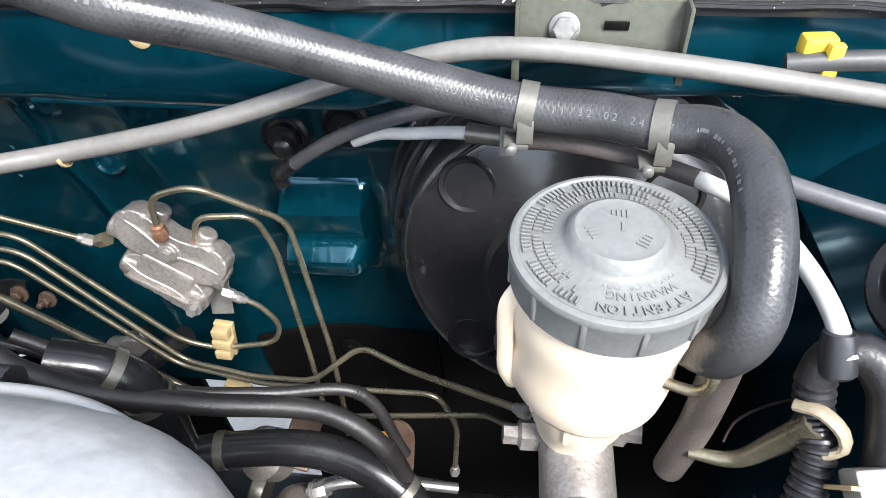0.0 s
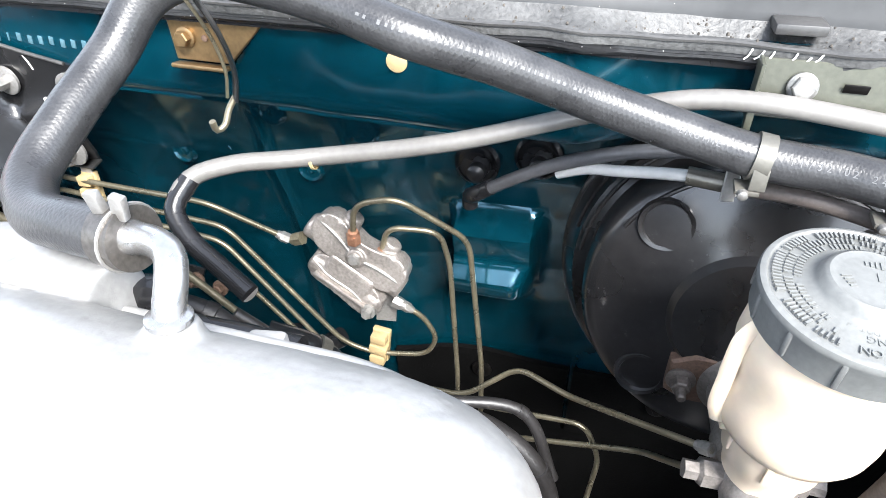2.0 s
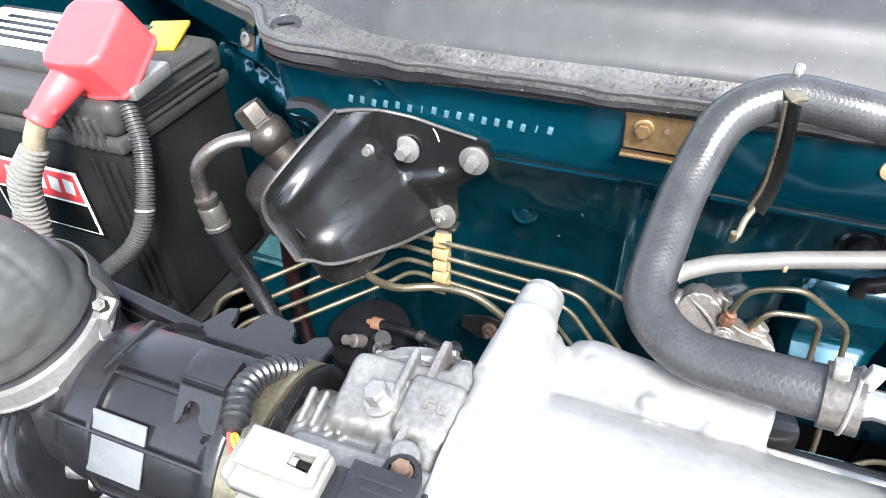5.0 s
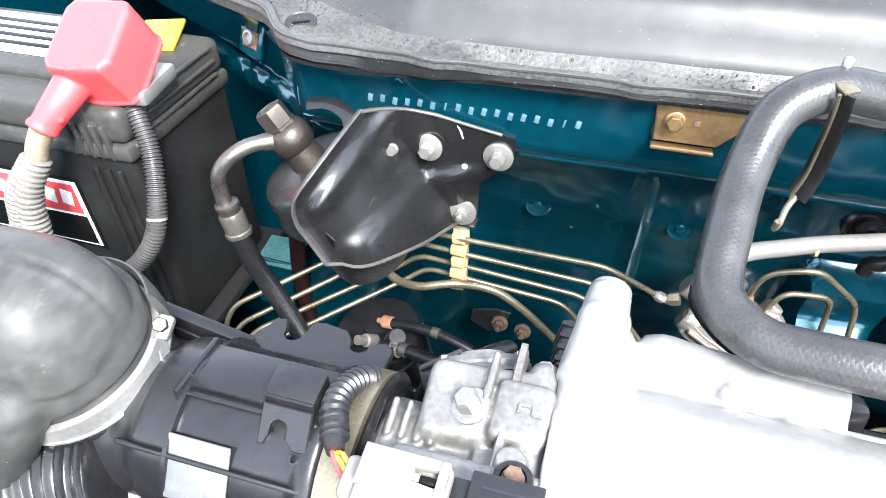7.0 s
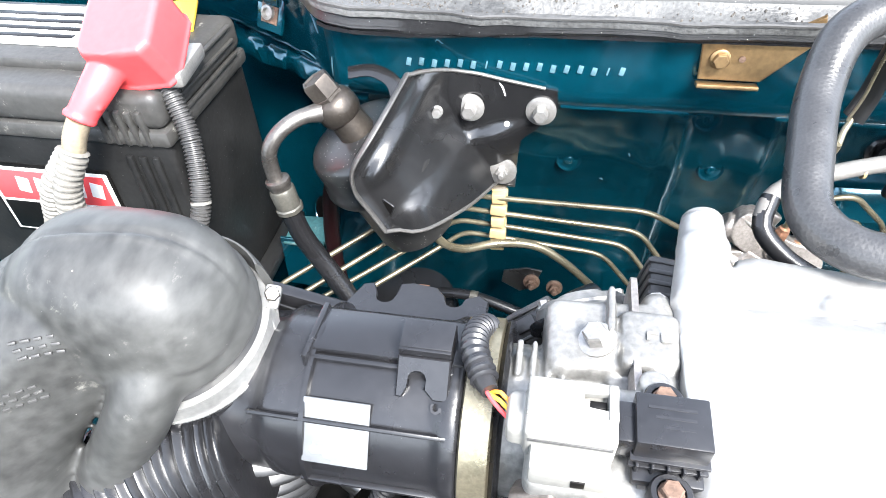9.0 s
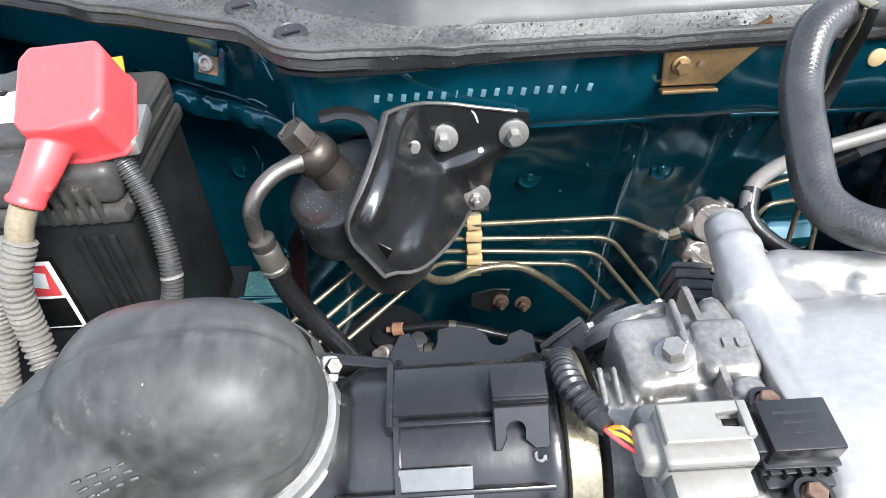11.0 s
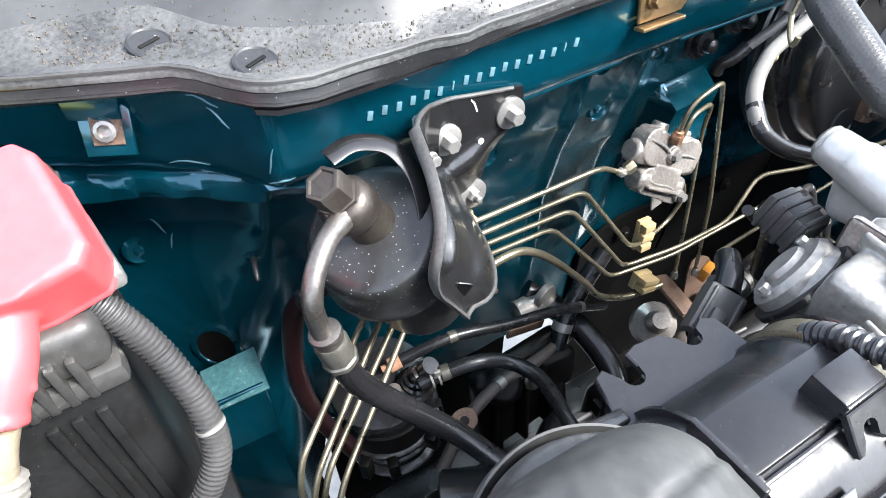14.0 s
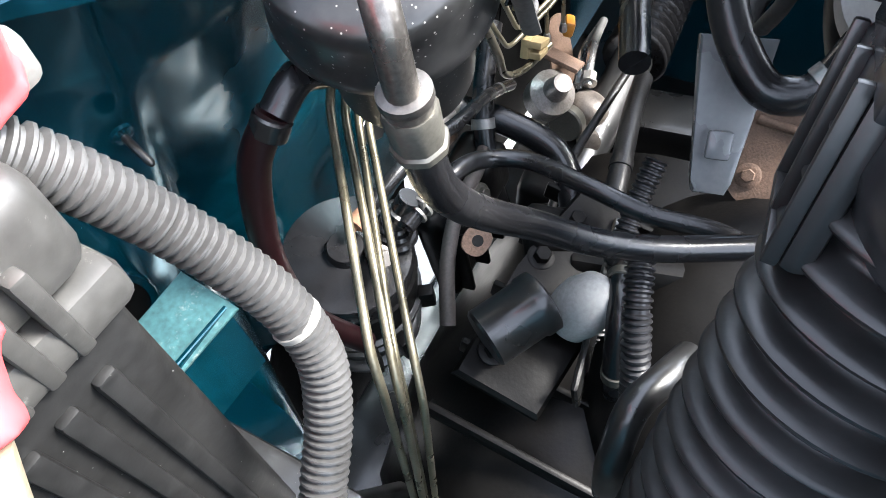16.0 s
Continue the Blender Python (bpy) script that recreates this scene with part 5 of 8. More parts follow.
part("rolled_lip", sweep(bmesh.new(), curve([V(r[0]) + V((-0.0005, 0.001, 0)) for r in rows[::4]], 0.004), 0.0016, 10, True, 2.4, (-0.3, 0.5, 0.6)), WORN_EDGE, brk, "pale worn rolled edge")
part("edge_bead", sweep(bmesh.new(), curve([V(p) for p in rows[0][::5]], 0.004), 0.0015, 8), WORN_EDGE, brk)
part("edge_bead", sweep(bmesh.new(), curve([V(p) for p in rows[-1][::5]], 0.004), 0.0015, 8), WORN_EDGE, brk)
bm = bmesh.new()
sweep(bm, bent([(-0.604, 0.275, 1.094), (-0.588, 0.279, 1.096), (-0.569, 0.272, 1.092), (-0.562, 0.255, 1.080), (-0.566, 0.238, 1.069), (-0.572, 0.226, 1.058)], 0.010), 0.0014, 10, True, 4.2, (0.1, -0.3, 0.9))
part("top_strap", bm, BRACKET, brk)
hole_m = axes((-0.5640, bracket_y(-0.5640, 1.0300) - 0.0002, 1.0300), (-0.35, -0.9, -0.1), (0.85, -0.3, -0.4))
# A black block on the plate paints the shaded opening
part("square_hole", box(bmesh.new(), (0.0085, 0.0105, 0.0016), hole_m, 0.0005), IRON, brk)
part("hole_rim", sweep(bmesh.new(), bent([hole_m @ V((x * 0.0048, y * 0.0058, 0.0006)) for x, y in ((-1, -1), (1, -1), (1, 1), (-1, 1), (-1, -1))], 0.002), 0.0007, 8), BRACKET, brk)
for x, z, r in ((-0.519, 1.0605, 0.0060), (-0.466, 1.0585, 0.0062)):
    bolt("bolt", (x, bracket_y(x, z) - 0.001, z), (0.0, -1, 0.05), r * 0.92, brk, STEEL, 0.009, 2.0)
bolt("stud_nut", (-0.494, bracket_y(-0.494, 1.000) - 0.002, 0.9985), (0.0, -1, 0.10), 0.0052, brk, STEEL, 0.005, 2.3, "", True)
bolt("small_screw", (-0.5405, bracket_y(-0.5405, 1.0665) - 0.0005, 1.0665), (0.1, -1, 0.2), 0.0038, brk, STEEL, 0.005, 1.2)
part("bright_rivet", lathe(bmesh.new(), [(0.0022, 0), (0.0022, 0.001), (0.0006, 0.0014)], axes((-0.491, bracket_y(-0.491, 1.047) - 0.0004, 1.047), (0, -1, 0)), 12), WHITE, brk)
part("tab_lip", box(bmesh.new(), (0.020, 0.012, 0.0022), pose(-0.493, bracket_y(-0.493, 0.984) - 0.004, 0.9835, 6), 0.0006), BLACK_PAINT, brk)

# ---- battery ----
bat = thing("battery", (-0.85, 0.295, 0.86), "dusty black car battery with ribbed corners and red label", "battery")
part("case", box(bmesh.new(), (0.235, 0.135, 0.20), pose(-0.852, 0.2965, 0.965), 0.006, 3), BATTERY, bat)
part("shoulder", box(bmesh.new(), (0.242, 0.142, 0.014), pose(-0.852, 0.2965, 1.057), 0.004, 2), BATTERY_TOP, bat)
lid = part("lid", box(bmesh.new(), (0.240, 0.140, 0.030), pose(-0.852, 0.2965, 1.079), 0.008, 3), BATTERY_TOP, bat)
part("top_plate", box(bmesh.new(), (0.185, 0.10, 0.010), pose(-0.882, 0.305, 1.097), 0.003, 2), BATTERY_TOP, bat)
part("vent_cover", lathe(bmesh.new(), [(0.016, 0), (0.016, 0.003), (0.013, 0.0045), (0.001, 0.0045)], axes((-0.83, 0.335, 1.102), (0, 0, 1)), 28), BATTERY_TOP, bat)
for i in range(5):
    part("corner_rib", box(bmesh.new(), (0.0045, 0.005, 0.030), pose(-0.748 - 0.0085 * i, 0.2265, 1.066, 4), 0.0012), BATTERY_TOP, bat)
for i in range(3):
    part("side_rib", box(bmesh.new(), (0.006, 0.004, 0.15), pose(-0.750 - 0.011 * i, 0.228, 0.965), 0.0014), BATTERY, bat)
    part("lid_groove", box(bmesh.new(), (0.004, 0.10, 0.003), pose(-0.7315, 0.30, 1.066 + 0.012 * i), 0.001), BATTERY_TOP, bat)
lab = part("label", box(bmesh.new(), (0.120, 0.0012, 0.075), pose(-0.858, 0.2284, 0.985), 0.0004), IRON, bat, "black label with white rim and red panel")
part("label_rim", box(bmesh.new(), (0.114, 0.0006, 0.068), pose(-0.858, 0.2276, 0.985), 0.0002), WHITE, lab)
part("label_field", box(bmesh.new(), (0.108, 0.0006, 0.030), pose(-0.858, 0.2271, 0.968), 0.0002), IRON, lab)
part("label_panel", box(bmesh.new(), (0.106, 0.0006, 0.030), pose(-0.858, 0.2270, 1.001), 0.0002), RED, lab)
for i in range(5):
    part("label_bar", box(bmesh.new(), (0.011, 0.0006, 0.015), pose(-0.815 - 0.017 * i, 0.2265, 1.002, 0, 12), 0.0002), WHITE, lab)
bm = box(bmesh.new(), (0.16, 0.07, 0.0006), pose(-0.885, 0.31, 1.1028), 0.0002)
sticker = part("top_sticker", bm, WHITE, bat, "white instruction sticker")
for i in range(4):
    part("sticker_bar", box(bmesh.new(), (0.11, 0.006, 0.0005), pose(-0.885, 0.29 + 0.013 * i, 1.1034), 0.0002), IRON, sticker)
part("yellow_tag", box(bmesh.new(), (0.035, 0.05, 0.004), pose(-0.775, 0.345, 1.098, 5, 0, 20), 0.001), YELLOW, bat)
tray = thing("battery_tray", (-0.85, 0.29, 0.84), "black steel battery tray and side strut", "battery tray")
part("base", box(bmesh.new(), (0.26, 0.18, 0.012), pose(-0.85, 0.295, 0.858), 0.004), BLACK_PAINT, tray)
part("strut", box(bmesh.new(), (0.010, 0.012, 0.20), pose(-0.715, 0.225, 0.79, 0, -20), 0.003), BLACK_PAINT, tray)
part("strut", box(bmesh.new(), (0.10, 0.10, 0.3), pose(-0.86, 0.30, 0.70), 0.01), BLACK_PAINT, tray)

cover = thing("terminal_cover", (-0.738, 0.25, 1.09), "bright red soft plastic battery terminal cover", "terminal cover")
TM = axes((-0.7455, 0.2555, 1.1265), (-0.05, -0.48, 0.87), (0.95, 0.1, 0.1))
outline = [(-0.029, -0.022), (-0.024, -0.030), (-0.006, -0.033), (0.018, -0.033), (0.025, -0.026), (0.026, 0.018), (0.021, 0.026), (-0.020, 0.030), (-0.027, 0.022)]
bm = plate(bmesh.new(), outline, 0.044, TM, 0.004, 2)
plate(bm, [(x * 1.05, y * 1.04) for x, y in outline], 0.004, TM @ pose(0, 0, -0.018), 0.001)
sweep(bm, curve([TM @ V((-0.015, -0.022, 0.002)), TM @ V((-0.025, -0.045, 0.0)), TM @ V((-0.038, -0.061, -0.006))], 0.004), lambda s, g: 0.0132 - 0.0034 * s, 20)
sweep(bm, curve([TM @ V((-0.0365, -0.0585, -0.005)), TM @ V((-0.0385, -0.0615, -0.0062))], 0.002), 0.0112, 20)
sweep(bm, curve([TM @ V((-0.008, -0.031, 0.004)), TM @ V((-0.016, -0.044, 0.003)), TM @ V((-0.022, -0.058, -0.003))], 0.004), 0.0026, 10)
part("hood", moulded(bm, 0.0011, 6, 0.0002, 60), RED, cover, "", 180)
part("clamp_shadow_plate", box(bmesh.new(), (0.05, 0.05, 0.012), pose(-0.742, 0.262, 1.099, 0, 0, 8), 0.003), STEEL, cover, "grey terminal clamp")
neck_end = TM @ V((-0.038, -0.061, -0.006))
lead = thing("battery_lead", (-0.78, 0.2, 1.0), "taped battery cables in grey corrugated conduit", "cable")
part("tape", sweep(bmesh.new(), curve([neck_end, neck_end + V((-0.008, -0.004, -0.014)), neck_end + V((-0.014, -0.006, -0.030))], 0.004), 0.0080, 14), TAN_TAPE, lead, "dull tan tape wrap")
part("conduit", sweep(bmesh.new(), curve([neck_end + V((-0.010, -0.006, -0.022)), (-0.795, 0.184, 1.04), (-0.798, 0.176, 1.0), (-0.790, 0.157, 0.97), (-0.768, 0.122, 0.945), (-0.738, 0.09, 0.93), (-0.70, 0.06, 0.90)], 0.0013), ripples(0.0088, 0.0011, 0.0046), 14), LEAD, lead)
part("conduit", sweep(bmesh.new(), curve([neck_end + V((-0.018, -0.004, -0.026)), (-0.813, 0.190, 1.035), (-0.826, 0.188, 1.0), (-0.836, 0.17, 0.95), (-0.83, 0.14, 0.90)], 0.0013), ripples(0.0082, 0.001, 0.0046), 14), LEAD, lead)
lead2 = thing("starter_lead", (-0.72, 0.21, 1.0), "grey corrugated conduit hanging down beside the battery", "cable")
part("conduit", sweep(bmesh.new(), curve([(-0.739, 0.252, 1.098), (-0.728, 0.243, 1.083), (-0.7185, 0.2335, 1.060), (-0.713, 0.222, 1.040), (-0.7105, 0.211, 1.021), (-0.713, 0.202, 1.003), (-0.724, 0.196, 0.985), (-0.742, 0.190, 0.968), (-0.765, 0.178, 0.950)], 0.0007), ripples(0.0068, 0.0007, 0.0028), 14), CONDUIT, lead2)
part("pale_mark", lathe(bmesh.new(), [(0.0072, -0.0012), (0.0078, -0.001), (0.0078, 0.001), (0.0072, 0.0012)], axes((-0.7107, 0.2085, 1.016), (0.1, -0.45, -0.9)), 16), CONNECTOR, lead2)
part("sleeve_end", lathe(bmesh.new(), [(0.006, -0.004), (0.0082, -0.003), (0.0082, 0.004), (0.006, 0.005)], axes((-0.736, 0.250, 1.095), (0.7, -0.5, -0.6)), 16), TAPE, lead2)

# ---- intake plenum ----
plenum = thing("intake_plenum", (-0.23, 0.03, 1.0), "large silver cast aluminium intake plenum with rounded end", "intake manifold")


def plenum_ring(x, n=48):
    """A section across the plenum at x."""
    u = max(0.0, (x + 0.150) / 0.078)
    s = max(0.0, 1 - min(1.0, u) ** 3) ** (1 / 2.6)
    w = max(0.0, (-0.352 - x) / 0.04)
    cy, cz = 0.036 - 0.006 * u, 1.048 + 0.002 * w
    ry, rz = 0.0675 * (0.12 + 0.88 * s) * (1 - 0.10 * w), 0.050 * (0.12 + 0.88 * s) * (1 - 0.10 * w)
    out = []
    for k in range(n):
        a = 2 * math.pi * k / n
        c, d = math.cos(a), math.sin(a)
        e = 2 / 2.9
        out.append((x, cy + ry * math.copysign(abs(c) ** e, c), cz + rz * math.copysign(abs(d) ** e, d)))
    return out


bm = bmesh.new()
px = [-0.392 + 0.007 * i for i in range(34)] + [-0.155 + 0.0041 * i for i in range(21)]
rings = [[bm.verts.new(p) for p in plenum_ring(x)] for x in px]
for a, b in zip(rings, rings[1:]):
    for k in range(48):
        bm.faces.new((a[k], a[(k + 1) % 48], b[(k + 1) % 48], b[k]))
bm.faces.new(rings[0]), bm.faces.new(rings[-1])
# the flange to the throttle body, the cast peg with its web, the side barrel and the spout boss
box(bm, (0.028, 0.118, 0.100), pose(-0.3785, 0.042, 1.046), 0.010, 3)
sweep(bm, curve([(-0.3755, 0.140, 1.0945), (-0.3775, 0.115, 1.0925), (-0.3800, 0.085, 1.0890)], 0.004), lambda s, g: 0.0108 + 0.0034 * s, 28)
lathe(bm, [(0.0108, 0.0), (0.0128, 0.001), (0.0130, 0.006), (0.0110, 0.0075)], axes((-0.3765, 0.124, 1.0935), (-0.03, -1, -0.06)), 28)
box(bm, (0.022, 0.056, 0.030), pose(-0.371, 0.100, 1.076, -8), 0.006, 3)
box(bm, (0.060, 0.038, 0.024), pose(-0.346, 0.104, 1.066, -12, 0, -8), 0.008, 3)
plate(bm, [(-0.014, -0.020), (0.026, -0.020), (0.026, -0.008), (-0.006, 0.018), (-0.014, 0.018)], 0.006, axes((-0.360, 0.112, 1.078), (0, 0, 1)), 0.001)
lathe(bm, [(0.012, -0.004), (0.0155, 0.004), (0.0158, 0.050), (0.0166, 0.076), (0.0166, 0.086), (0.0150, 0.0865)], axes((-0.353, 0.124, 1.069), (0.96, -0.20, 0.06)), 36)
box(bm, (0.070, 0.026, 0.020), pose(-0.312, 0.100, 1.066, -14, 0, -6), 0.007, 3)
lathe(bm, [(0.018, -0.024), (0.0130, -0.006), (0.0098, 0.004), (0.0085, 0.0055)], axes((-0.219, 0.083, 1.0915), (0.0, 0.2, 1)), 28)
for x, y, r in ((-0.318, 0.103, 0.0045), (-0.292, 0.098, 0.004), (-0.345, 0.116, 0.0040)):
    lathe(bm, [(r * 1.3, -0.006), (r, 0.004), (r * 0.7, 0.006)], axes((x, y, 1.080), (0.1, 0.1, 1)), 14)
part("casting", moulded(bm, 0.0016, 5, 0.00035, 90), CAST, plenum, "rough silver sand-cast body", 180)
part("casting_seam", sweep(bmesh.new(), curve([(-0.345, 0.1045, 1.066), (-0.30, 0.1065, 1.066), (-0.20, 0.1065, 1.066), (-0.155, 0.1055, 1.066), (-0.125, 0.097, 1.066), (-0.100, 0.080, 1.066), (-0.086, 0.055, 1.064), (-0.080, 0.030, 1.062)], 0.006), 0.0030, 10), CAST, plenum)
# The dark of the open bore, painted as a black disc on its end
part("barrel_bore", lathe(bmesh.new(), [(0.013, 0.0), (0.013, 0.001), (0.0005, 0.0012)], axes((-0.2698, 0.1067, 1.0744), (0.96, -0.20, 0.06)), 28), IRON, plenum)
part("peg_cap", lathe(bmesh.new(), [(0.0100, -0.002), (0.0104, 0.0015), (0.0088, 0.0032), (0.001, 0.0036)], axes((-0.3755, 0.1395, 1.0945), (0.1, 1, 0.03)), 26), CAST_TB, plenum)
part("lower_flange", plate(bmesh.new(), rounded([(-0.024, -0.050), (0.026, -0.050), (0.026, 0.018), (0.006, 0.022), (-0.024, 0.006)]), 0.012, axes((-0.378, 0.066, 0.944), (-0.45, 0.0, 0.9), (0.9, 0.05, 0.45)), 0.003, 2), CAST, plenum)
part("rubber_block", box(bmesh.new(), (0.016, 0.014, 0.026), pose(-0.262, 0.119, 1.062, -8, 0, 10), 0.004, 2), RUBBER, plenum)
part("stub_pipe", sweep(bmesh.new(), [(-0.262, 0.120, 1.046), (-0.225, 0.122, 1.045), (-0.195, 0.122, 1.045)], 0.0075, 14), RUBBER, plenum)
part("stub_bracket", box(bmesh.new(), (0.018, 0.012, 0.022), pose(-0.205, 0.113, 1.050, 0, 0, 10), 0.003), CAST, plenum)

# ---- throttle body ----
tb = thing("throttle_valve_unit", (-0.42, 0.045, 1.0), "grey cast aluminium throttle body with sensor and linkage", "throttle body")
XM = axes((-0.478, 0.045, 1.042), (1, 0, 0), (0, 1, 0))
IV = axes((-0.424, 0.084, 1.048), (-0.25, 0.80, 0.42))
bm = bmesh.new()
lathe(bm, [(0.0385, 0.0), (0.0385, 0.010), (0.0360, 0.013), (0.0350, 0.055), (0.040, 0.058), (0.040, 0.078)], XM, 44)
box(bm, (0.016, 0.104, 0.094), pose(-0.3985, 0.045, 1.043), 0.008, 3)
box(bm, (0.060, 0.040, 0.036), pose(-0.419, 0.068, 1.070, 6, 0, 4), 0.006, 3)
box(bm, (0.026, 0.030, 0.012), pose(-0.404, 0.062, 1.088, 6), 0.004, 2)
box(bm, (0.0035, 0.026, 0.010), pose(-0.4205, 0.076, 1.090, 6), 0.001)
lathe(bm, [(0.021, -0.010), (0.0235, 0.0), (0.0235, 0.020), (0.020, 0.024)], IV, 36)
lathe(bm, [(0.010, -0.012), (0.0095, 0.003), (0.0080, 0.004)], axes((-0.425, 0.061, 1.085), (-0.3, -0.15, 0.95)), 20)
lathe(bm, [(0.0075, -0.016), (0.0065, 0.004), (0.005, 0.005)], axes((-0.404, 0.036, 1.092), (0, 0, 1)), 18)
box(bm, (0.070, 0.046, 0.018), pose(-0.418, 0.013, 1.082, 8), 0.005, 3)
box(bm, (0.052, 0.028, 0.044), pose(-0.421, -0.002, 1.054, -10), 0.009, 3)
lathe(bm, [(0.0155, 0.0), (0.0150, 0.020), (0.0120, 0.026), (0.0080, 0.0265)], axes((-0.418, 0.006, 1.046), (0, -1, 0)), 26)
lathe(bm, [(0.0105, -0.01), (0.0100, 0.008), (0.0085, 0.009)], axes((-0.4235, -0.010, 1.067), (-0.1, -0.72, 0.68)), 22)
box(bm, (0.046, 0.032, 0.036), pose(-0.440, -0.010, 1.012, -15, 0, -8), 0.008, 3)
for k in range(4):
    box(bm, (0.0030, 0.018, 0.006), pose(-0.4595 + 0.0065 * k, 0.052, 1.0795, 14), 0.0008)
part("casting", moulded(bm, 0.0012, 3, 0.0003, 120), CAST_TB, tb, "weathered grey cast housing", 180)
part("flange_plate", box(bmesh.new(), (0.005, 0.107, 0.099), pose(-0.4100, 0.047, 1.043), 0.004, 2), CAST_DIRTY, tb)
part("valve_cap", lathe(bmesh.new(), [(0.0205, 0.018), (0.0222, 0.0185), (0.0225, 0.025), (0.0195, 0.0285), (0.0120, 0.0290), (0.0105, 0.0320), (0.001, 0.0325)], IV, 48, lambda a, h: 1 + 0.10 * math.cos(2 * a)), CAST_TB, tb)
part("valve_gasket", lathe(bmesh.new(), [(0.0240, 0.0150), (0.0272, 0.0155), (0.0272, 0.0190), (0.0240, 0.0195)], IV, 36, lambda a, h: 1 + 0.06 * math.cos(2 * a)), RUBBER, tb, "black rubber gasket")
for k in (-1, 1):
    bolt("valve_screw", IV @ V((0.0195 * k, 0.0, 0.0275)), IV.to_3x3().col[2], 0.0032, tb, STEEL, 0.0035, 1.4)
bolt("cap_screw", (-0.426, 0.0605, 1.0885), (-0.3, -0.15, 0.95), 0.0056, tb, STEEL, 0.007, 1.55)
bolt("cap_screw", (-0.398, 0.090, 1.082), (-0.2, 0.2, 0.95), 0.0045, tb, CAST, 0.005, 1.4)
bm = bmesh.new()
for k, w in enumerate((0.004, 0.0045)):
    box(bm, (0.0012, w, 0.0008), pose(-0.4055 + 0.006 * k, 0.061, 1.0948, 6), 0)
    box(bm, (0.0045, 0.0012, 0.0008), pose(-0.4035 + 0.006 * k, 0.061 + 0.002 * (-1) ** k, 1.0948, 6), 0)
part("embossed_bar", bm, CAST_TB, tb)
bolt("hex_plug", (-0.4235, -0.0165, 1.0735), (-0.1, -0.72, 0.68), 0.0076, tb, PIPE, 0.008, 1.35, "yellow zinc plug")
part("plug_socket", lathe(bmesh.new(), [(0.0042, 0.0105), (0.0042, 0.0125), (0.0030, 0.0130), (0.0005, 0.0105)], axes((-0.4235, -0.0165, 1.0735), (-0.1, -0.72, 0.68)), 16), IRON, tb)
cover_m = pose(-0.386, 0.136, 1.048, 12, 8, 0)
part("grooved_cover", box(bmesh.new(), (0.022, 0.030, 0.022), cover_m, 0.003, 2), CONDUIT, tb, "grey ribbed plastic cover")
for i in range(4):
    part("cover_rib", box(bmesh.new(), (0.024, 0.0030, 0.024), cover_m @ pose(0, -0.011 + 0.0072 * i, 0), 0.0008), CONDUIT, tb)
pl = thing("idle_plug", (-0.452, -0.03, 1.0), "pale plastic plug under the throttle body", "connector")
part("shell", box(bmesh.new(), (0.040, 0.020, 0.018), pose(-0.456, -0.030, 1.006, -20, 10, 25), 0.003, 2), WHITE_TUBE, pl)
part("latch", box(bmesh.new(), (0.014, 0.010, 0.005), pose(-0.452, -0.034, 1.017, -20, 10, 25), 0.0012), WHITE_TUBE, pl)
part("boot", sweep(bmesh.new(), curve([(-0.474, -0.040, 1.004), (-0.490, -0.046, 0.996), (-0.505, -0.048, 0.975)], 0.004), 0.007, 14), RUBBER, pl)

ms = thing("pressure_sensor", (-0.401, 0.01, 1.09), "black plastic manifold pressure sensor screwed to the throttle body", "sensor")
part("body", box(bmesh.new(), (0.0262, 0.0205, 0.0150), pose(-0.4018, 0.0095, 1.1042, 4), 0.0008, 2), PLASTIC, ms)
part("foot", box(bmesh.new(), (0.0255, 0.030, 0.0045), pose(-0.4015, 0.0090, 1.0925, 4), 0.0010), PLASTIC, ms)
for i in range(2):
    part("fin", box(bmesh.new(), (0.0280, 0.0225, 0.0016), pose(-0.4018, 0.0090, 1.0968 + 0.0040 * i, 4), 0.0004), PLASTIC, ms)
for k in range(5):
    part("web", box(bmesh.new(), (0.0012, 0.0235, 0.0065), pose(-0.4128 + 0.0055 * k, 0.0086, 1.0960, 4), 0.0003), PLASTIC, ms)
part("socket", box(bmesh.new(), (0.008, 0.0165, 0.0120), pose(-0.4175, 0.0090, 1.1025, 4), 0.0012), PLASTIC, ms)
for y in (0.0275, -0.0115):
    part("ear", lathe(bmesh.new(), [(0.0078, -0.006), (0.0078, 0.0030), (0.0070, 0.0040), (0.0052, 0.0040), (0.0048, 0.0020), (0.001, 0.0020)], axes((-0.4015, y, 1.0945), (0, 0, 1)), 24), PLASTIC, ms)
    bolt("screw", (-0.4015, y, 1.0970), (0, 0, 1), 0.0040, ms, RUST, 0.0034, 1.15)
for k in range(3):
    part("moulded_bar", box(bmesh.new(), (0.017 - 0.003 * k, 0.0011, 0.0004), pose(-0.4020 + 0.001 * k, 0.0135 - 0.0038 * k, 1.11195 - 0.0003 * k, 4), 0), CONDUIT_DARK, ms)
cn = thing("sensor_connector", (-0.437, 0.008, 1.10), "pale grey plastic wiring connector with locking tab", "connector")
CN = pose(-0.4375, 0.0070, 1.1040, 6)
part("shell", moulded(box(box(bmesh.new(), (0.0330, 0.0215, 0.0190), CN, 0.0016), (0.0090, 0.0170, 0.0140), CN @ pose(-0.0190, 0, -0.001), 0.003), 0.0007, 2), CONNECTOR, cn, "", 60)
part("lower_shell", box(bmesh.new(), (0.0290, 0.0120, 0.0140), CN @ pose(0.0005, -0.0145, -0.0050), 0.0022), CONNECTOR, cn)
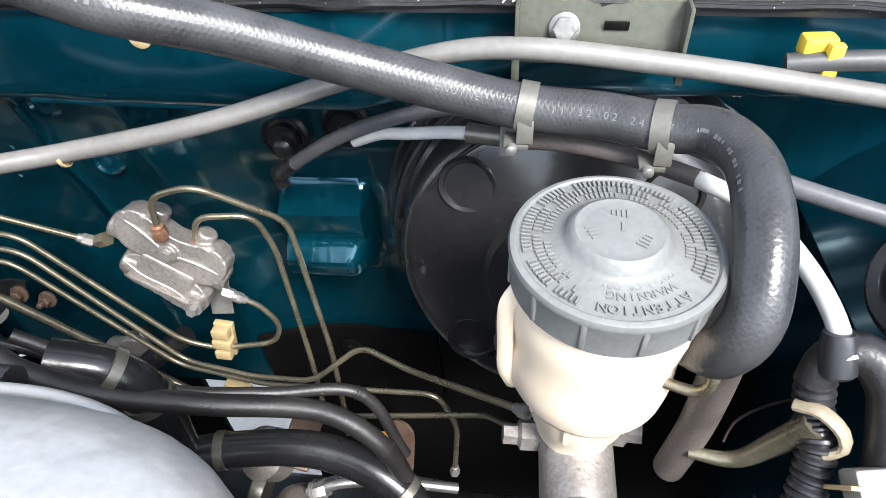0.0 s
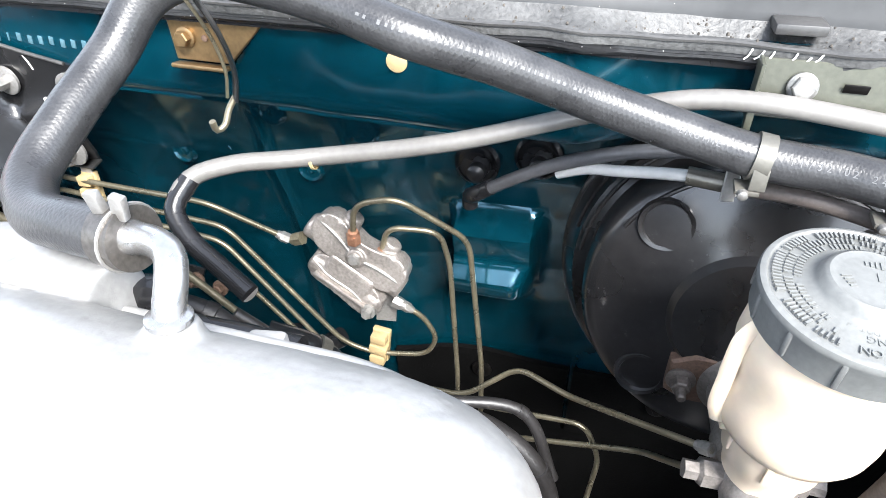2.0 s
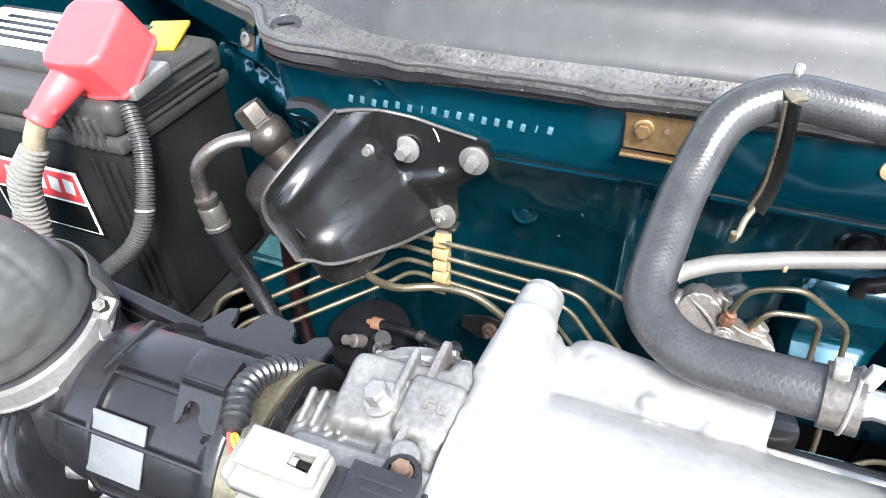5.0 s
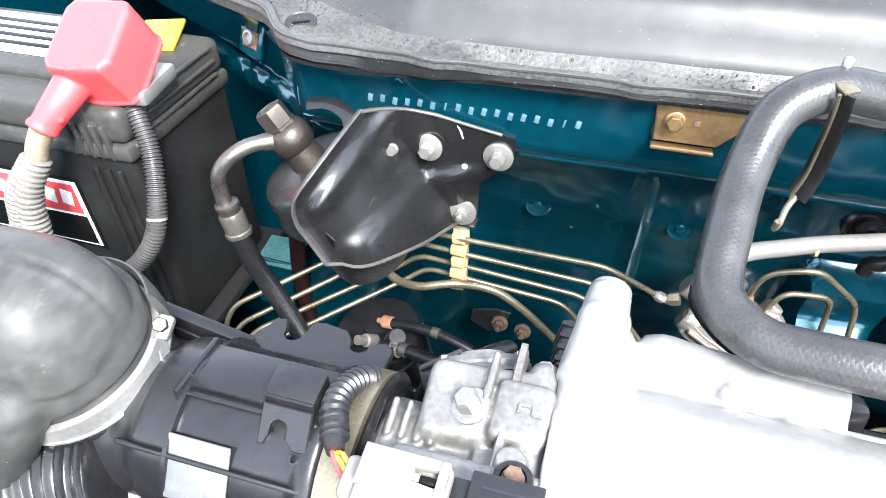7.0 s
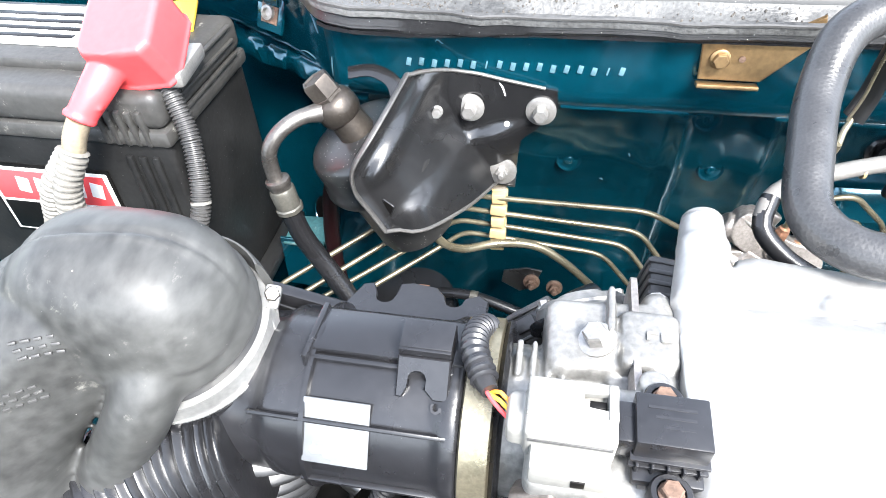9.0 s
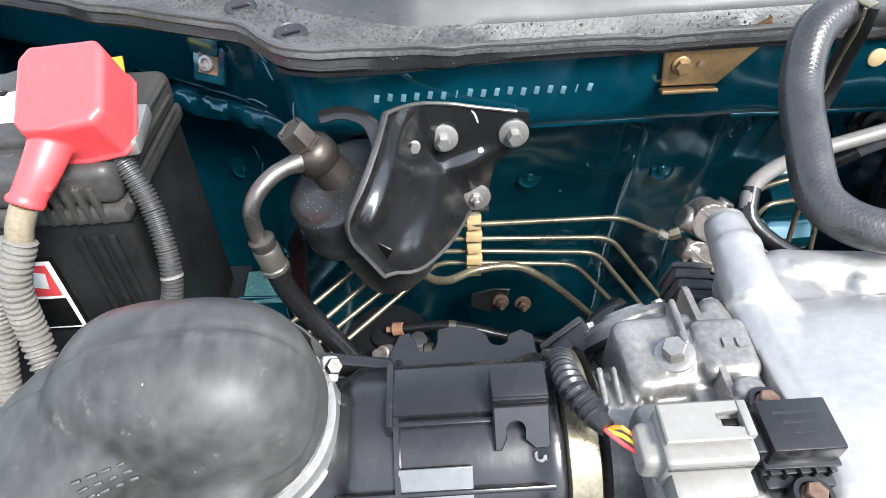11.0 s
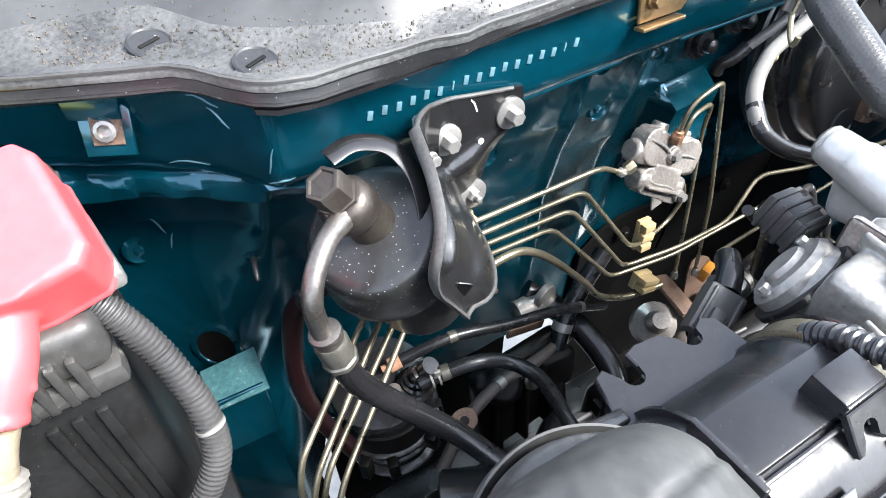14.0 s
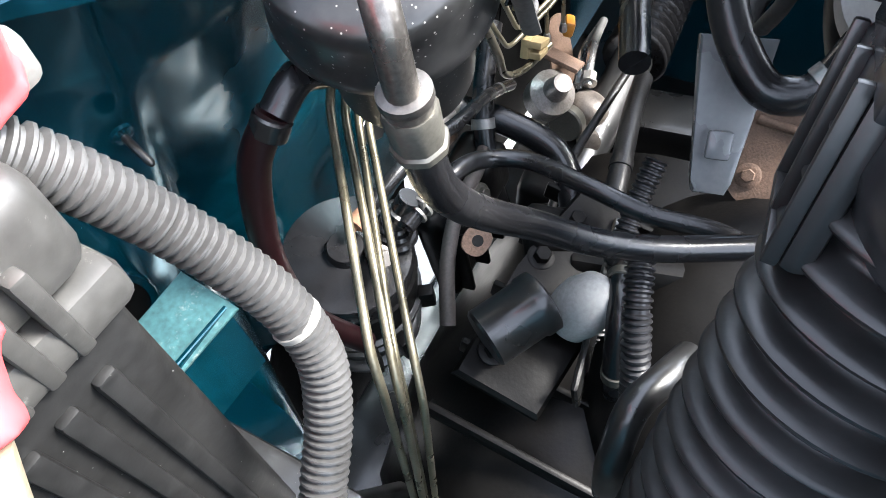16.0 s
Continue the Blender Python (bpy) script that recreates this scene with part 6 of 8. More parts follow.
part("lock_tab", plate(bmesh.new(), [(-0.016, -0.0075), (0.0135, -0.0075), (0.0160, -0.0060), (0.0160, -0.0030), (0.0030, -0.0030), (0.0030, 0.0030), (0.0160, 0.0030), (0.0160, 0.0060), (0.0135, 0.0075), (-0.016, 0.0075)], 0.0030, CN @ pose(0.0, 0.0028, 0.0125), 0.0006), CONNECTOR, cn)
part("tab_bridge", box(bmesh.new(), (0.0035, 0.0140, 0.0040), CN @ pose(0.0140, 0.0028, 0.0128), 0.0008), CONNECTOR, cn)
part("tab_post", box(bmesh.new(), (0.0200, 0.0035, 0.0060), CN @ pose(-0.004, 0.0028, 0.0090), 0.0006), CONNECTOR, cn)
part("latch_tooth", box(bmesh.new(), (0.0070, 0.0028, 0.0022), CN @ pose(0.0085, 0.0028, 0.0105), 0.0004), IRON, cn)
part("side_groove", box(bmesh.new(), (0.0300, 0.0008, 0.0016), CN @ pose(0.0, -0.0108, 0.0050), 0.0002), CONDUIT, cn)
part("keyway", box(bmesh.new(), (0.0050, 0.0010, 0.0050), CN @ pose(0.0040, -0.0205, -0.0050), 0.0003), IRON, cn)
wires = thing("sensor_wires", (-0.47, 0.03, 1.10), "red, yellow and orange wires leaving black corrugated conduit", "wires")
for k, mt in enumerate((RED, YELLOW, ORANGE)):
    part("wire", sweep(bmesh.new(), curve([(-0.4575, 0.004 + 0.003 * k, 1.103), (-0.464, 0.010 + 0.0025 * k, 1.1025 + 0.0018 * k), (-0.470, 0.017 + 0.001 * k, 1.1030 - 0.0016 * k), (-0.475, 0.026, 1.1015)], 0.003), 0.0009, 8), mt, wires)
part("conduit", sweep(bmesh.new(), curve([(-0.471, 0.022, 1.1020), (-0.477, 0.036, 1.1015), (-0.4785, 0.050, 1.0960), (-0.4760, 0.066, 1.0830), (-0.473, 0.076, 1.060), (-0.470, 0.080, 1.040)], 0.001), ripples(0.0054, 0.0007, 0.0040), 14), CONDUIT_DARK, wires)
part("tape_wrap", sweep(bmesh.new(), curve([(-0.4685, 0.0170, 1.1028), (-0.4725, 0.0240, 1.1020), (-0.4745, 0.0300, 1.1018)], 0.002), lambda s, g: 0.0036 + 0.0022 * s, 14), TAPE, wires, "black tape at the conduit's end")
ip = thing("idle_connector", (-0.455, 0.122, 1.02), "grey plastic plug on the idle valve", "connector")
PM = axes((-0.4535, 0.122, 1.0225), (-0.3, -0.5, 0.8), (0.8, 0.4, 0.2))
part("shell", box(bmesh.new(), (0.030, 0.022, 0.015), PM, 0.0022), CONDUIT, ip)
part("latch", box(bmesh.new(), (0.012, 0.008, 0.004), PM @ pose(-0.004, 0.0, 0.009), 0.001), CONDUIT, ip)
for k in (-1, 1):
    part("ridge", box(bmesh.new(), (0.026, 0.0020, 0.0030), PM @ pose(0, 0.0075 * k, 0.0080), 0.0006), CONDUIT, ip)
part("boot", sweep(bmesh.new(), curve([PM @ V((0.014, 0, 0)), PM @ V((0.026, 0.002, -0.004)), PM @ V((0.036, 0.004, -0.014))], 0.004), 0.0075, 14), RUBBER, ip)
part("lead", sweep(bmesh.new(), curve([PM @ V((-0.014, 0, 0)), PM @ V((-0.024, -0.004, -0.006)), PM @ V((-0.030, -0.010, -0.020)), PM @ V((-0.030, -0.020, -0.045))], 0.004), 0.0042, 12), TAPE, ip)

link = thing("throttle_linkage", (-0.42, -0.03, 1.04), "rusty throttle linkage lever with coil return spring", "linkage")
SH = axes((-0.418, 0.0, 1.046), (0, -1, 0), (1, 0, 0))
coil = [SH @ V((0.0118 * math.cos(i * 0.5), 0.0118 * math.sin(i * 0.5), 0.0215 + 0.0030 * i * 0.5 / (2 * math.pi))) for i in range(100)]
part("coil_spring", sweep(bmesh.new(), coil, 0.00118, 8), RUST_SPRING, link, "bronze-brown coil spring")
part("shaft", lathe(bmesh.new(), [(0.0085, 0.018), (0.0085, 0.046), (0.006, 0.047), (0.006, 0.066), (0.001, 0.0665)], SH, 18), IRON, link)
part("shaft_nut", hexagon(bmesh.new(), 0.0085, 0.007, SH, 0.0585), CAST_DIRTY, link)
AM = axes((-0.4335, -0.0175, 1.0520), (-0.25, -0.9, 0.35), (0.55, 0, -0.83))
part("arm", moulded(plate(bmesh.new(), [(-0.031, -0.010), (-0.020, -0.013), (0.022, -0.012), (0.027, -0.006), (0.026, 0.010), (-0.006, 0.012), (-0.030, 0.009)], 0.012, AM, 0.0012), 0.0009, 2, 0.0002, 200), ARM, link, "dirty cast lever arm", 60)
for k in range(4):
    part("embossed_bar", box(bmesh.new(), (0.0040, 0.0012, 0.0010), AM @ pose(-0.022 + 0.0062 * k, 0.001, 0.0062, 0, 0, 70), 0.0003), ARM, link)
lever_m = SH @ pose(0, 0, 0.050)
part("lever", plate(bmesh.new(), rounded([(-0.016, 0.006), (-0.006, 0.018), (0.010, 0.016), (0.030, 0.006), (0.048, 0.010), (0.050, 0.001), (0.030, -0.010), (0.010, -0.020), (-0.012, -0.014)]), 0.0030, lever_m, 0.0006), RUST, link, "rust-brown pressed lever")
part("lever_tab", box(bmesh.new(), (0.007, 0.016, 0.012), SH @ pose(0.040, 0.006, 0.056), 0.0015), RUST, link)
part("cable_wheel", lathe(bmesh.new(), [(0.024, 0.0535), (0.0265, 0.0545), (0.0230, 0.0570), (0.0265, 0.0595), (0.024, 0.0605), (0.008, 0.061)], SH, 40), BLACK_PAINT, link)
part("stop_lever", plate(bmesh.new(), rounded([(-0.030, 0.004), (-0.016, 0.014), (0.004, 0.014), (0.004, -0.010), (-0.020, -0.012), (-0.032, -0.006)]), 0.0026, SH @ pose(0, 0, 0.0645), 0.0006), CAST_DIRTY, link)
part("rod", sweep(bmesh.new(), [(-0.395, -0.058, 1.060), (-0.35, -0.066, 1.064), (-0.27, -0.078, 1.064)], 0.0014, 10), WHITE_TUBE, link, "pale cable inner")
part("cable_stay", plate(bmesh.new(), [(-0.012, -0.030), (0.010, -0.034), (0.013, 0.020), (-0.004, 0.030), (-0.013, 0.022)], 0.003, axes((-0.362, -0.050, 1.030), (0.85, -0.45, 0.2), (0, -0.3, -1)), 0.0006), BLACK_PAINT, link)

# ---- intake duct ----
duct = thing("intake_tube", (-0.53, 0.045, 1.0), "dark grey plastic intake tube with ribs and mounting box", "intake tube")
DM = axes((-0.585, 0.045, 1.0435), (1, 0, 0), (0, 1, 0))
SPOUT = axes((-0.6165, 0.0420, 1.0830), (-0.08, -0.20, 0.97), (1, 0, 0))
bm = bmesh.new()
lathe(bm, [(0.0385, 0.010), (0.0422, 0.016), (0.0422, 0.092), (0.0440, 0.095), (0.0452, 0.097), (0.0452, 0.103), (0.038, 0.106)], DM, 64)
sweep(bm, curve([(-0.560, 0.045, 1.0435), (-0.590, 0.045, 1.040), (-0.608, 0.044, 1.046), (-0.615, 0.043, 1.064)], 0.004), lambda s, g: 0.0400 - 0.002 * s, 56)
lathe(bm, [(0.028, -0.066), (0.036, -0.050), (0.0380, -0.030), (0.0388, -0.018), (0.0388, 0.012)], SPOUT, 64)
part("barrel", moulded(bm, 0.0016, 8), PLASTIC, duct, "", 180)
part("collar_bead", lathe(bmesh.new(), [(0.0384, -0.0165), (0.0412, -0.0155), (0.0412, -0.0125), (0.0384, -0.0115)], SPOUT, 64), PLASTIC, duct)
part("barrel_bead", lathe(bmesh.new(), [(0.0418, 0.0335), (0.0452, 0.0340), (0.0452, 0.0362), (0.0418, 0.0368)], DM, 64), PLASTIC, duct)
part("clamp_ring", lathe(bmesh.new(), [(0.0440, 0.104), (0.0462, 0.105), (0.0462, 0.117), (0.0440, 0.118), (0.038, 0.118)], DM, 64), PIPE, duct, "olive zinc clamp ring")
part("seal_ring", lathe(bmesh.new(), [(0.044, 0.118), (0.0468, 0.120), (0.044, 0.122), (0.037, 0.122)], DM, 64), RUBBER, duct)


def barrel_rib(angle, x0, x1, tall=0.0032, wide=0.0022):
    """A rib along the tube; angle in degrees from the upward side towards the front."""
    a = radians(angle)
    out = V((0, -math.sin(a), math.cos(a)))
    p = V(((x0 + x1) / 2, 0.045, 1.0435)) + out * (0.0420 + tall / 2)
    part("long_rib", box(bmesh.new(), (x1 - x0, wide, tall), axes(p, out), 0.0007), PLASTIC, duct)


barrel_rib(50, -0.5760, -0.4860)
barrel_rib(14, -0.5530, -0.4860)
barrel_rib(96, -0.5530, -0.4860)
part("top_shelf", box(bmesh.new(), (0.070, 0.026, 0.004), pose(-0.517, 0.050, 1.0862, -4), 0.0012), PLASTIC, duct)
part("shelf_wall", box(bmesh.new(), (0.003, 0.034, 0.010), pose(-0.5525, 0.048, 1.0845, -3), 0.0008), PLASTIC, duct)


def round_notch(cx, cy, rad, n=9, a0=150, a1=390):
    """Points of a round notch that opens upwards."""
    return [(cx + rad * math.cos(radians(a0 + (a1 - a0) * k / n)), cy + rad * math.sin(radians(a0 + (a1 - a0) * k / n))) for k in range(n + 1)]


# the open-fronted mounting box: a lid, two cheeks and a hooked front tab
part("mount_box", box(bmesh.new(), (0.0230, 0.0150, 0.0022), pose(-0.4985, 0.0440, 1.0985, 4), 0.0008), PLASTIC, duct)
for x in (-0.5090, -0.4880):
    part("box_cheek", box(bmesh.new(), (0.0020, 0.0150, 0.0130), pose(x, 0.0445, 1.0920, 4), 0.0006), PLASTIC, duct)
part("box_front", box(bmesh.new(), (0.0230, 0.0020, 0.0080), pose(-0.4985, 0.0365, 1.0945, 4), 0.0006), PLASTIC, duct)
part("hook_tab", plate(bmesh.new(), [(-0.0115, -0.009), (0.0115, -0.009), (0.0115, 0.009), (0.0085, 0.009)] + list(reversed(round_notch(0.0025, 0.001, 0.0048, 9, 130, 400))) + [(-0.005, 0.009), (-0.0115, 0.009)], 0.004, axes((-0.4985, 0.0300, 1.0872), (0, -0.75, 0.66), (-1, 0, 0)), 0.0006), PLASTIC, duct)
part("slotted_tab", plate(bmesh.new(), [(-0.030, -0.034), (0.046, -0.034), (0.046, 0.008), (0.040, 0.013)] + list(reversed(round_notch(0.027, 0.006, 0.0062))) + [(0.016, 0.016), (0.002, 0.018), (-0.005, 0.016)] + list(reversed(round_notch(-0.011, 0.004, 0.0062))) + [(-0.020, 0.015), (-0.026, 0.013), (-0.034, -0.012)], 0.004, axes((-0.526, 0.099, 1.0525), (0, 0.12, 0.97), (1, 0, 0)), 0.0008), PLASTIC, duct)
part("panel", box(bmesh.new(), (0.030, 0.030, 0.0012), axes(V((-0.5345, 0.045, 1.0435)) + V((0, -0.83, 0.56)) * 0.0428, (0, -0.83, 0.56)), 0.0004), PANEL_GREY, duct, "smooth pale panel on the tube")
bm = bmesh.new()
merge(bm, lettering("3", 0.012, 0.0012), axes((-0.4905, 0.0205, 1.0790), (0, -0.55, 0.83), (0, -0.83, -0.55)))
part("embossed_mark", bm, PLASTIC, duct)
clampb = thing("duct_clamp", (-0.619, 0.045, 1.08), "pale zinc worm clamp round the rubber duct", "hose clamp")
part("band", lathe(bmesh.new(), [(0.0388, -0.0090), (0.0418, -0.0086), (0.0421, 0.0026), (0.0388, 0.0030), (0.036, -0.003)], SPOUT, 72), CLAMP, clampb)
part("band_edge", lathe(bmesh.new(), [(0.0414, -0.0096), (0.0426, -0.0093), (0.0426, -0.0083), (0.0414, -0.0080)], SPOUT, 72), CLAMP, clampb)
WS = axes((-0.5765, 0.0590, 1.0960), (0.35, -0.45, 0.75))
part("worm_housing", box(bmesh.new(), (0.008, 0.012, 0.007), WS @ pose(0, 0, -0.008), 0.002), CLAMP, clampb)
part("worm_screw", hexagon(lathe(bmesh.new(), [(0.0026, -0.010), (0.0026, 0.003), (0.0022, 0.004)], WS, 12), 0.0037, 0.004, WS, 0.0), GRIMY_PIPE, clampb)
part("band_tail", plate(bmesh.new(), [(-0.009, -0.004), (0.012, -0.004), (0.016, 0.0), (0.012, 0.004), (-0.009, 0.004)], 0.0012, axes((-0.5760, 0.0540, 1.0830), (0.9, 0.2, 0.25), (0.1, -0.35, -0.9))), CLAMP, clampb)

elbow = thing("rubber_intake_elbow", (-0.64, 0.05, 1.0), "worn dark grey rubber intake elbow with corrugated lower hose", "intake duct")


def duct_ring(bm, pts, radii, seg=44, flat=2.6):
    """A moulded duct with rounded-square sections."""
    line = [V(p) for p in pts]
    rings = []
    nrm = V((0, 0, 1))
    for k, p in enumerate(line):
        t = (line[min(k + 1, len(line) - 1)] - line[max(k - 1, 0)]).normalized()
        nrm = (nrm - t * nrm.dot(t)).normalized()
        bi = t.cross(nrm)
        r = radii(k / (len(line) - 1))
        ring = []
        for j in range(seg):
            a = 2 * math.pi * j / seg
            c, d = math.cos(a), math.sin(a)
            e = 2 / flat
            ring.append(bm.verts.new(p + nrm * (r * math.copysign(abs(c) ** e, c)) + bi * (r * math.copysign(abs(d) ** e, d))))
        rings.append(ring)
    for a, b in zip(rings, rings[1:]):
        for j in range(seg):
            bm.faces.new((a[j], a[(j + 1) % seg], b[(j + 1) % seg], b[j]))
    bm.faces.new(rings[0]), bm.faces.new(rings[-1])
    return bm


def dome(bm, c, a, b, top, low, e1, e2, nu=26, nv=60):
    """A moulded rounded-square cap, flatter below than above."""
    sg = lambda v, e: math.copysign(abs(v) ** e, v)
    rings = []
    for i in range(nu + 1):
        u = -math.pi / 2 + math.pi * i / nu
        cu, su = max(0.004, math.cos(u)) ** (2 / e1), sg(math.sin(u), 2 / e1)
        ring = []
        for k in range(nv):
            w = 2 * math.pi * k / nv
            x, y, z = a * cu * sg(math.cos(w), 2 / e2), b * cu * sg(math.sin(w), 2 / e2), (top if su > 0 else low) * su
            ring.append(bm.verts.new((c[0] + x, c[1] + y, c[2] + z)))
        rings.append(ring)
    for p, q in zip(rings, rings[1:]):
        for k in range(nv):
            bm.faces.new((p[k], p[(k + 1) % nv], q[(k + 1) % nv], q[k]))
    bm.faces.new(list(reversed(rings[0]))), bm.faces.new(rings[-1])
    return bm


bm = dome(bmesh.new(), (-0.6270, 0.0335, 1.1085), 0.0490, 0.0345, 0.0440, 0.0160, 2.5, 2.9)
lathe(bm, [(0.0380, 0.0080), (0.0412, 0.0090), (0.0412, 0.0180), (0.0380, 0.030)], SPOUT, 64)
duct_ring(bm, curve([(-0.644, 0.0320, 1.106), (-0.663, 0.0190, 1.099), (-0.684, 0.0, 1.077), (-0.698, -0.0165, 1.042), (-0.707, -0.026, 0.99), (-0.712, -0.040, 0.93)], 0.006), lambda s: 0.0345 - 0.001 * s, 44, 2.9)
duct_ring(bm, curve([(-0.606, 0.026, 1.104), (-0.608, 0.012, 1.100), (-0.611, 0.003, 1.092), (-0.617, -0.002, 1.080), (-0.627, -0.004, 1.064), (-0.640, -0.008, 1.045), (-0.655, -0.012, 1.02)], 0.004), lambda s: 0.0150 - 0.0020 * s ** 0.6, 40, 2.2)
body = moulded(bm, 0.0018, 5, 0.0006, 26)
# a shallow moulded groove across the crown
for v in body.verts:
    if v.co.z > 1.10:
        v.co.z -= 0.0012 * math.exp(-((v.co.y - 0.034 - 0.15 * (v.co.x + 0.627)) / 0.0016) ** 2) - 0.0008 * math.exp(-((v.co.y - 0.0305 - 0.15 * (v.co.x + 0.627)) / 0.0016) ** 2)
part("elbow_body", body, ELBOW, elbow, "", 180)
part("rear_skirt", sweep(bmesh.new(), [SPOUT @ V((0.0440 * math.cos(radians(a)), 0.0440 * math.sin(radians(a)), 0.004)) for a in range(40, 236, 4)], 0.0020, 14, True, 7.0, SPOUT.to_3x3() @ V((math.cos(radians(40)), math.sin(radians(40)), 0))), ELBOW, elbow)
part("corrugated_hose", sweep(bmesh.new(), curve([(-0.592, 0.048, 1.035), (-0.606, 0.050, 0.99), (-0.624, 0.052, 0.94), (-0.645, 0.053, 0.89), (-0.668, 0.053, 0.82)], 0.0012), lambda s, g: 0.0420 + 0.0052 * math.sin(2 * math.pi * g / 0.0160), 48), RIBBED, elbow)
part("side_panel", box(bmesh.new(), (0.060, 0.010, 0.062), pose(-0.592, 0.089, 1.026, 0, 18, 0), 0.004, 2), RIBBED, elbow)
for dx, dz, w, h in ((-0.028, 0.0, 0.004, 0.058), (0.0, 0.0, 0.004, 0.058), (0.028, 0.0, 0.004, 0.058), (0.0, -0.028, 0.058, 0.004)):
    part("panel_rib", box(bmesh.new(), (w, 0.005, h), pose(-0.592, 0.0960, 1.026, 0, 18, 0) @ pose(dx, 0, dz), 0.001), RIBBED, elbow)
part("panel_frame", box(bmesh.new(), (0.072, 0.008, 0.012), pose(-0.590, 0.090, 1.060, 0, 14, 0), 0.002, 2), PLASTIC, elbow)
part("short_bellows", sweep(bmesh.new(), curve([(-0.588, 0.022, 1.032), (-0.612, 0.013, 1.026), (-0.640, 0.000, 1.012), (-0.664, -0.012, 0.99)], 0.0008), lambda s, g: 0.036 + 0.0014 * math.sin(2 * math.pi * g / 0.0046), 40), RUBBER, elbow)
# raised unreadable mould marks on the side of the elbow
marks = random.Random(11)
for q, out in (((-0.642, -0.0040, 1.1232), (0.4, -0.81, 0.43)), ((-0.652, -0.0155, 1.1033), (0.59, -0.8, 0.1))):
    face = axes(q, out, (1, 0.4, 0))
    for row in range(3):
        for k in range(4):
            part("moulded_bar", box(bmesh.new(), (0.0024 + 0.0012 * marks.random(), 0.0013, 0.0012), face @ pose(-0.008 + 0.0046 * k + 0.001 * row, 0.0034 - 0.0034 * row, 0, 0, 0, 20 * marks.random() - 10), 0.0003), CONDUIT, elbow)

# ---- lower left: mount, hoses ----
damper = thing("round_damper", (-0.60, 0.26, 0.82), "round black hydraulic canister with stepped lid", "canister")
part("lid", lathe(bmesh.new(), [(0.045, -0.02), (0.046, -0.004), (0.044, 0.0), (0.030, 0.002), (0.014, 0.004), (0.012, 0.010), (0.001, 0.011)], axes((-0.585, 0.310, 0.817), (-0.1, -0.12, 1)), 44), RUBBER, damper)
part("body", lathe(bmesh.new(), [(0.038, -0.16), (0.042, -0.10), (0.042, -0.06), (0.047, -0.055), (0.047, -0.02), (0.045, -0.018)], axes((-0.585, 0.310, 0.817), (-0.1, -0.12, 1)), 44), IRON, damper)
for i in range(3):
    part("valve_ring", lathe(bmesh.new(), [(0.016 - 0.003 * i, 0), (0.017 - 0.003 * i, 0.002), (0.015 - 0.003 * i, 0.004), (0.012 - 0.003 * i, 0.004)], axes((-0.560, 0.288, 0.820 + 0.005 * i), (0.2, -0.2, 1)), 30), RUBBER, damper)
part("nipple", lathe(bmesh.new(), [(0.007, 0), (0.007, 0.014), (0.005, 0.015), (0.005, 0.026)], axes((-0.580, 0.290, 0.824), (-0.3, -0.5, 0.5)), 14), CAST_DIRTY, damper)
for h, r in ((-0.062, 0.050), (-0.090, 0.046), (-0.118, 0.049)):
    part("seam_ring", lathe(bmesh.new(), [(r - 0.004, h - 0.004), (r, h - 0.002), (r, h + 0.002), (r - 0.004, h + 0.004)], axes((-0.585, 0.310, 0.817), (-0.1, -0.12, 1)), 44), BLACK_PAINT, damper)
for a in (-2.4, -1.9, -1.0, -0.3):
    part("lug", box(bmesh.new(), (0.012, 0.010, 0.022), pose(-0.585 + 0.05 * math.cos(a), 0.310 + 0.05 * math.sin(a), 0.750, 5, -5, math.degrees(a)), 0.002), IRON, damper)
part("outlet_stub", lathe(bmesh.new(), [(0.008, 0), (0.0085, 0.012), (0.0105, 0.013), (0.0105, 0.017), (0.008, 0.018), (0.008, 0.03)], axes((-0.560, 0.288, 0.828), (0.35, -0.35, 0.85)), 22), BLACK_PAINT, damper)
red_hose = thing("dark_red_hose", (-0.64, 0.29, 0.9), "dark red rubber hose with black spring clamp", "hose")
part("hose_body", sweep(bmesh.new(), curve([(-0.628, 0.284, 0.992), (-0.640, 0.290, 0.975), (-0.648, 0.294, 0.94), (-0.652, 0.294, 0.90), (-0.648, 0.288, 0.85), (-0.63, 0.27, 0.80)], 0.006), 0.0074, 16), DARK_RED, red_hose)
part("clamp", lathe(bmesh.new(), [(0.0076, -0.005), (0.0086, -0.004), (0.0086, 0.004), (0.0076, 0.005)], axes((-0.631, 0.285, 0.987), (-0.4, 0.2, -0.7)), 22), BLACK_PAINT, red_hose)
part("stub", sweep(bmesh.new(), curve([(-0.628, 0.284, 0.990), (-0.612, 0.282, 0.998), (-0.595, 0.28, 0.99)], 0.004), 0.0075, 16), RUBBER, red_hose)
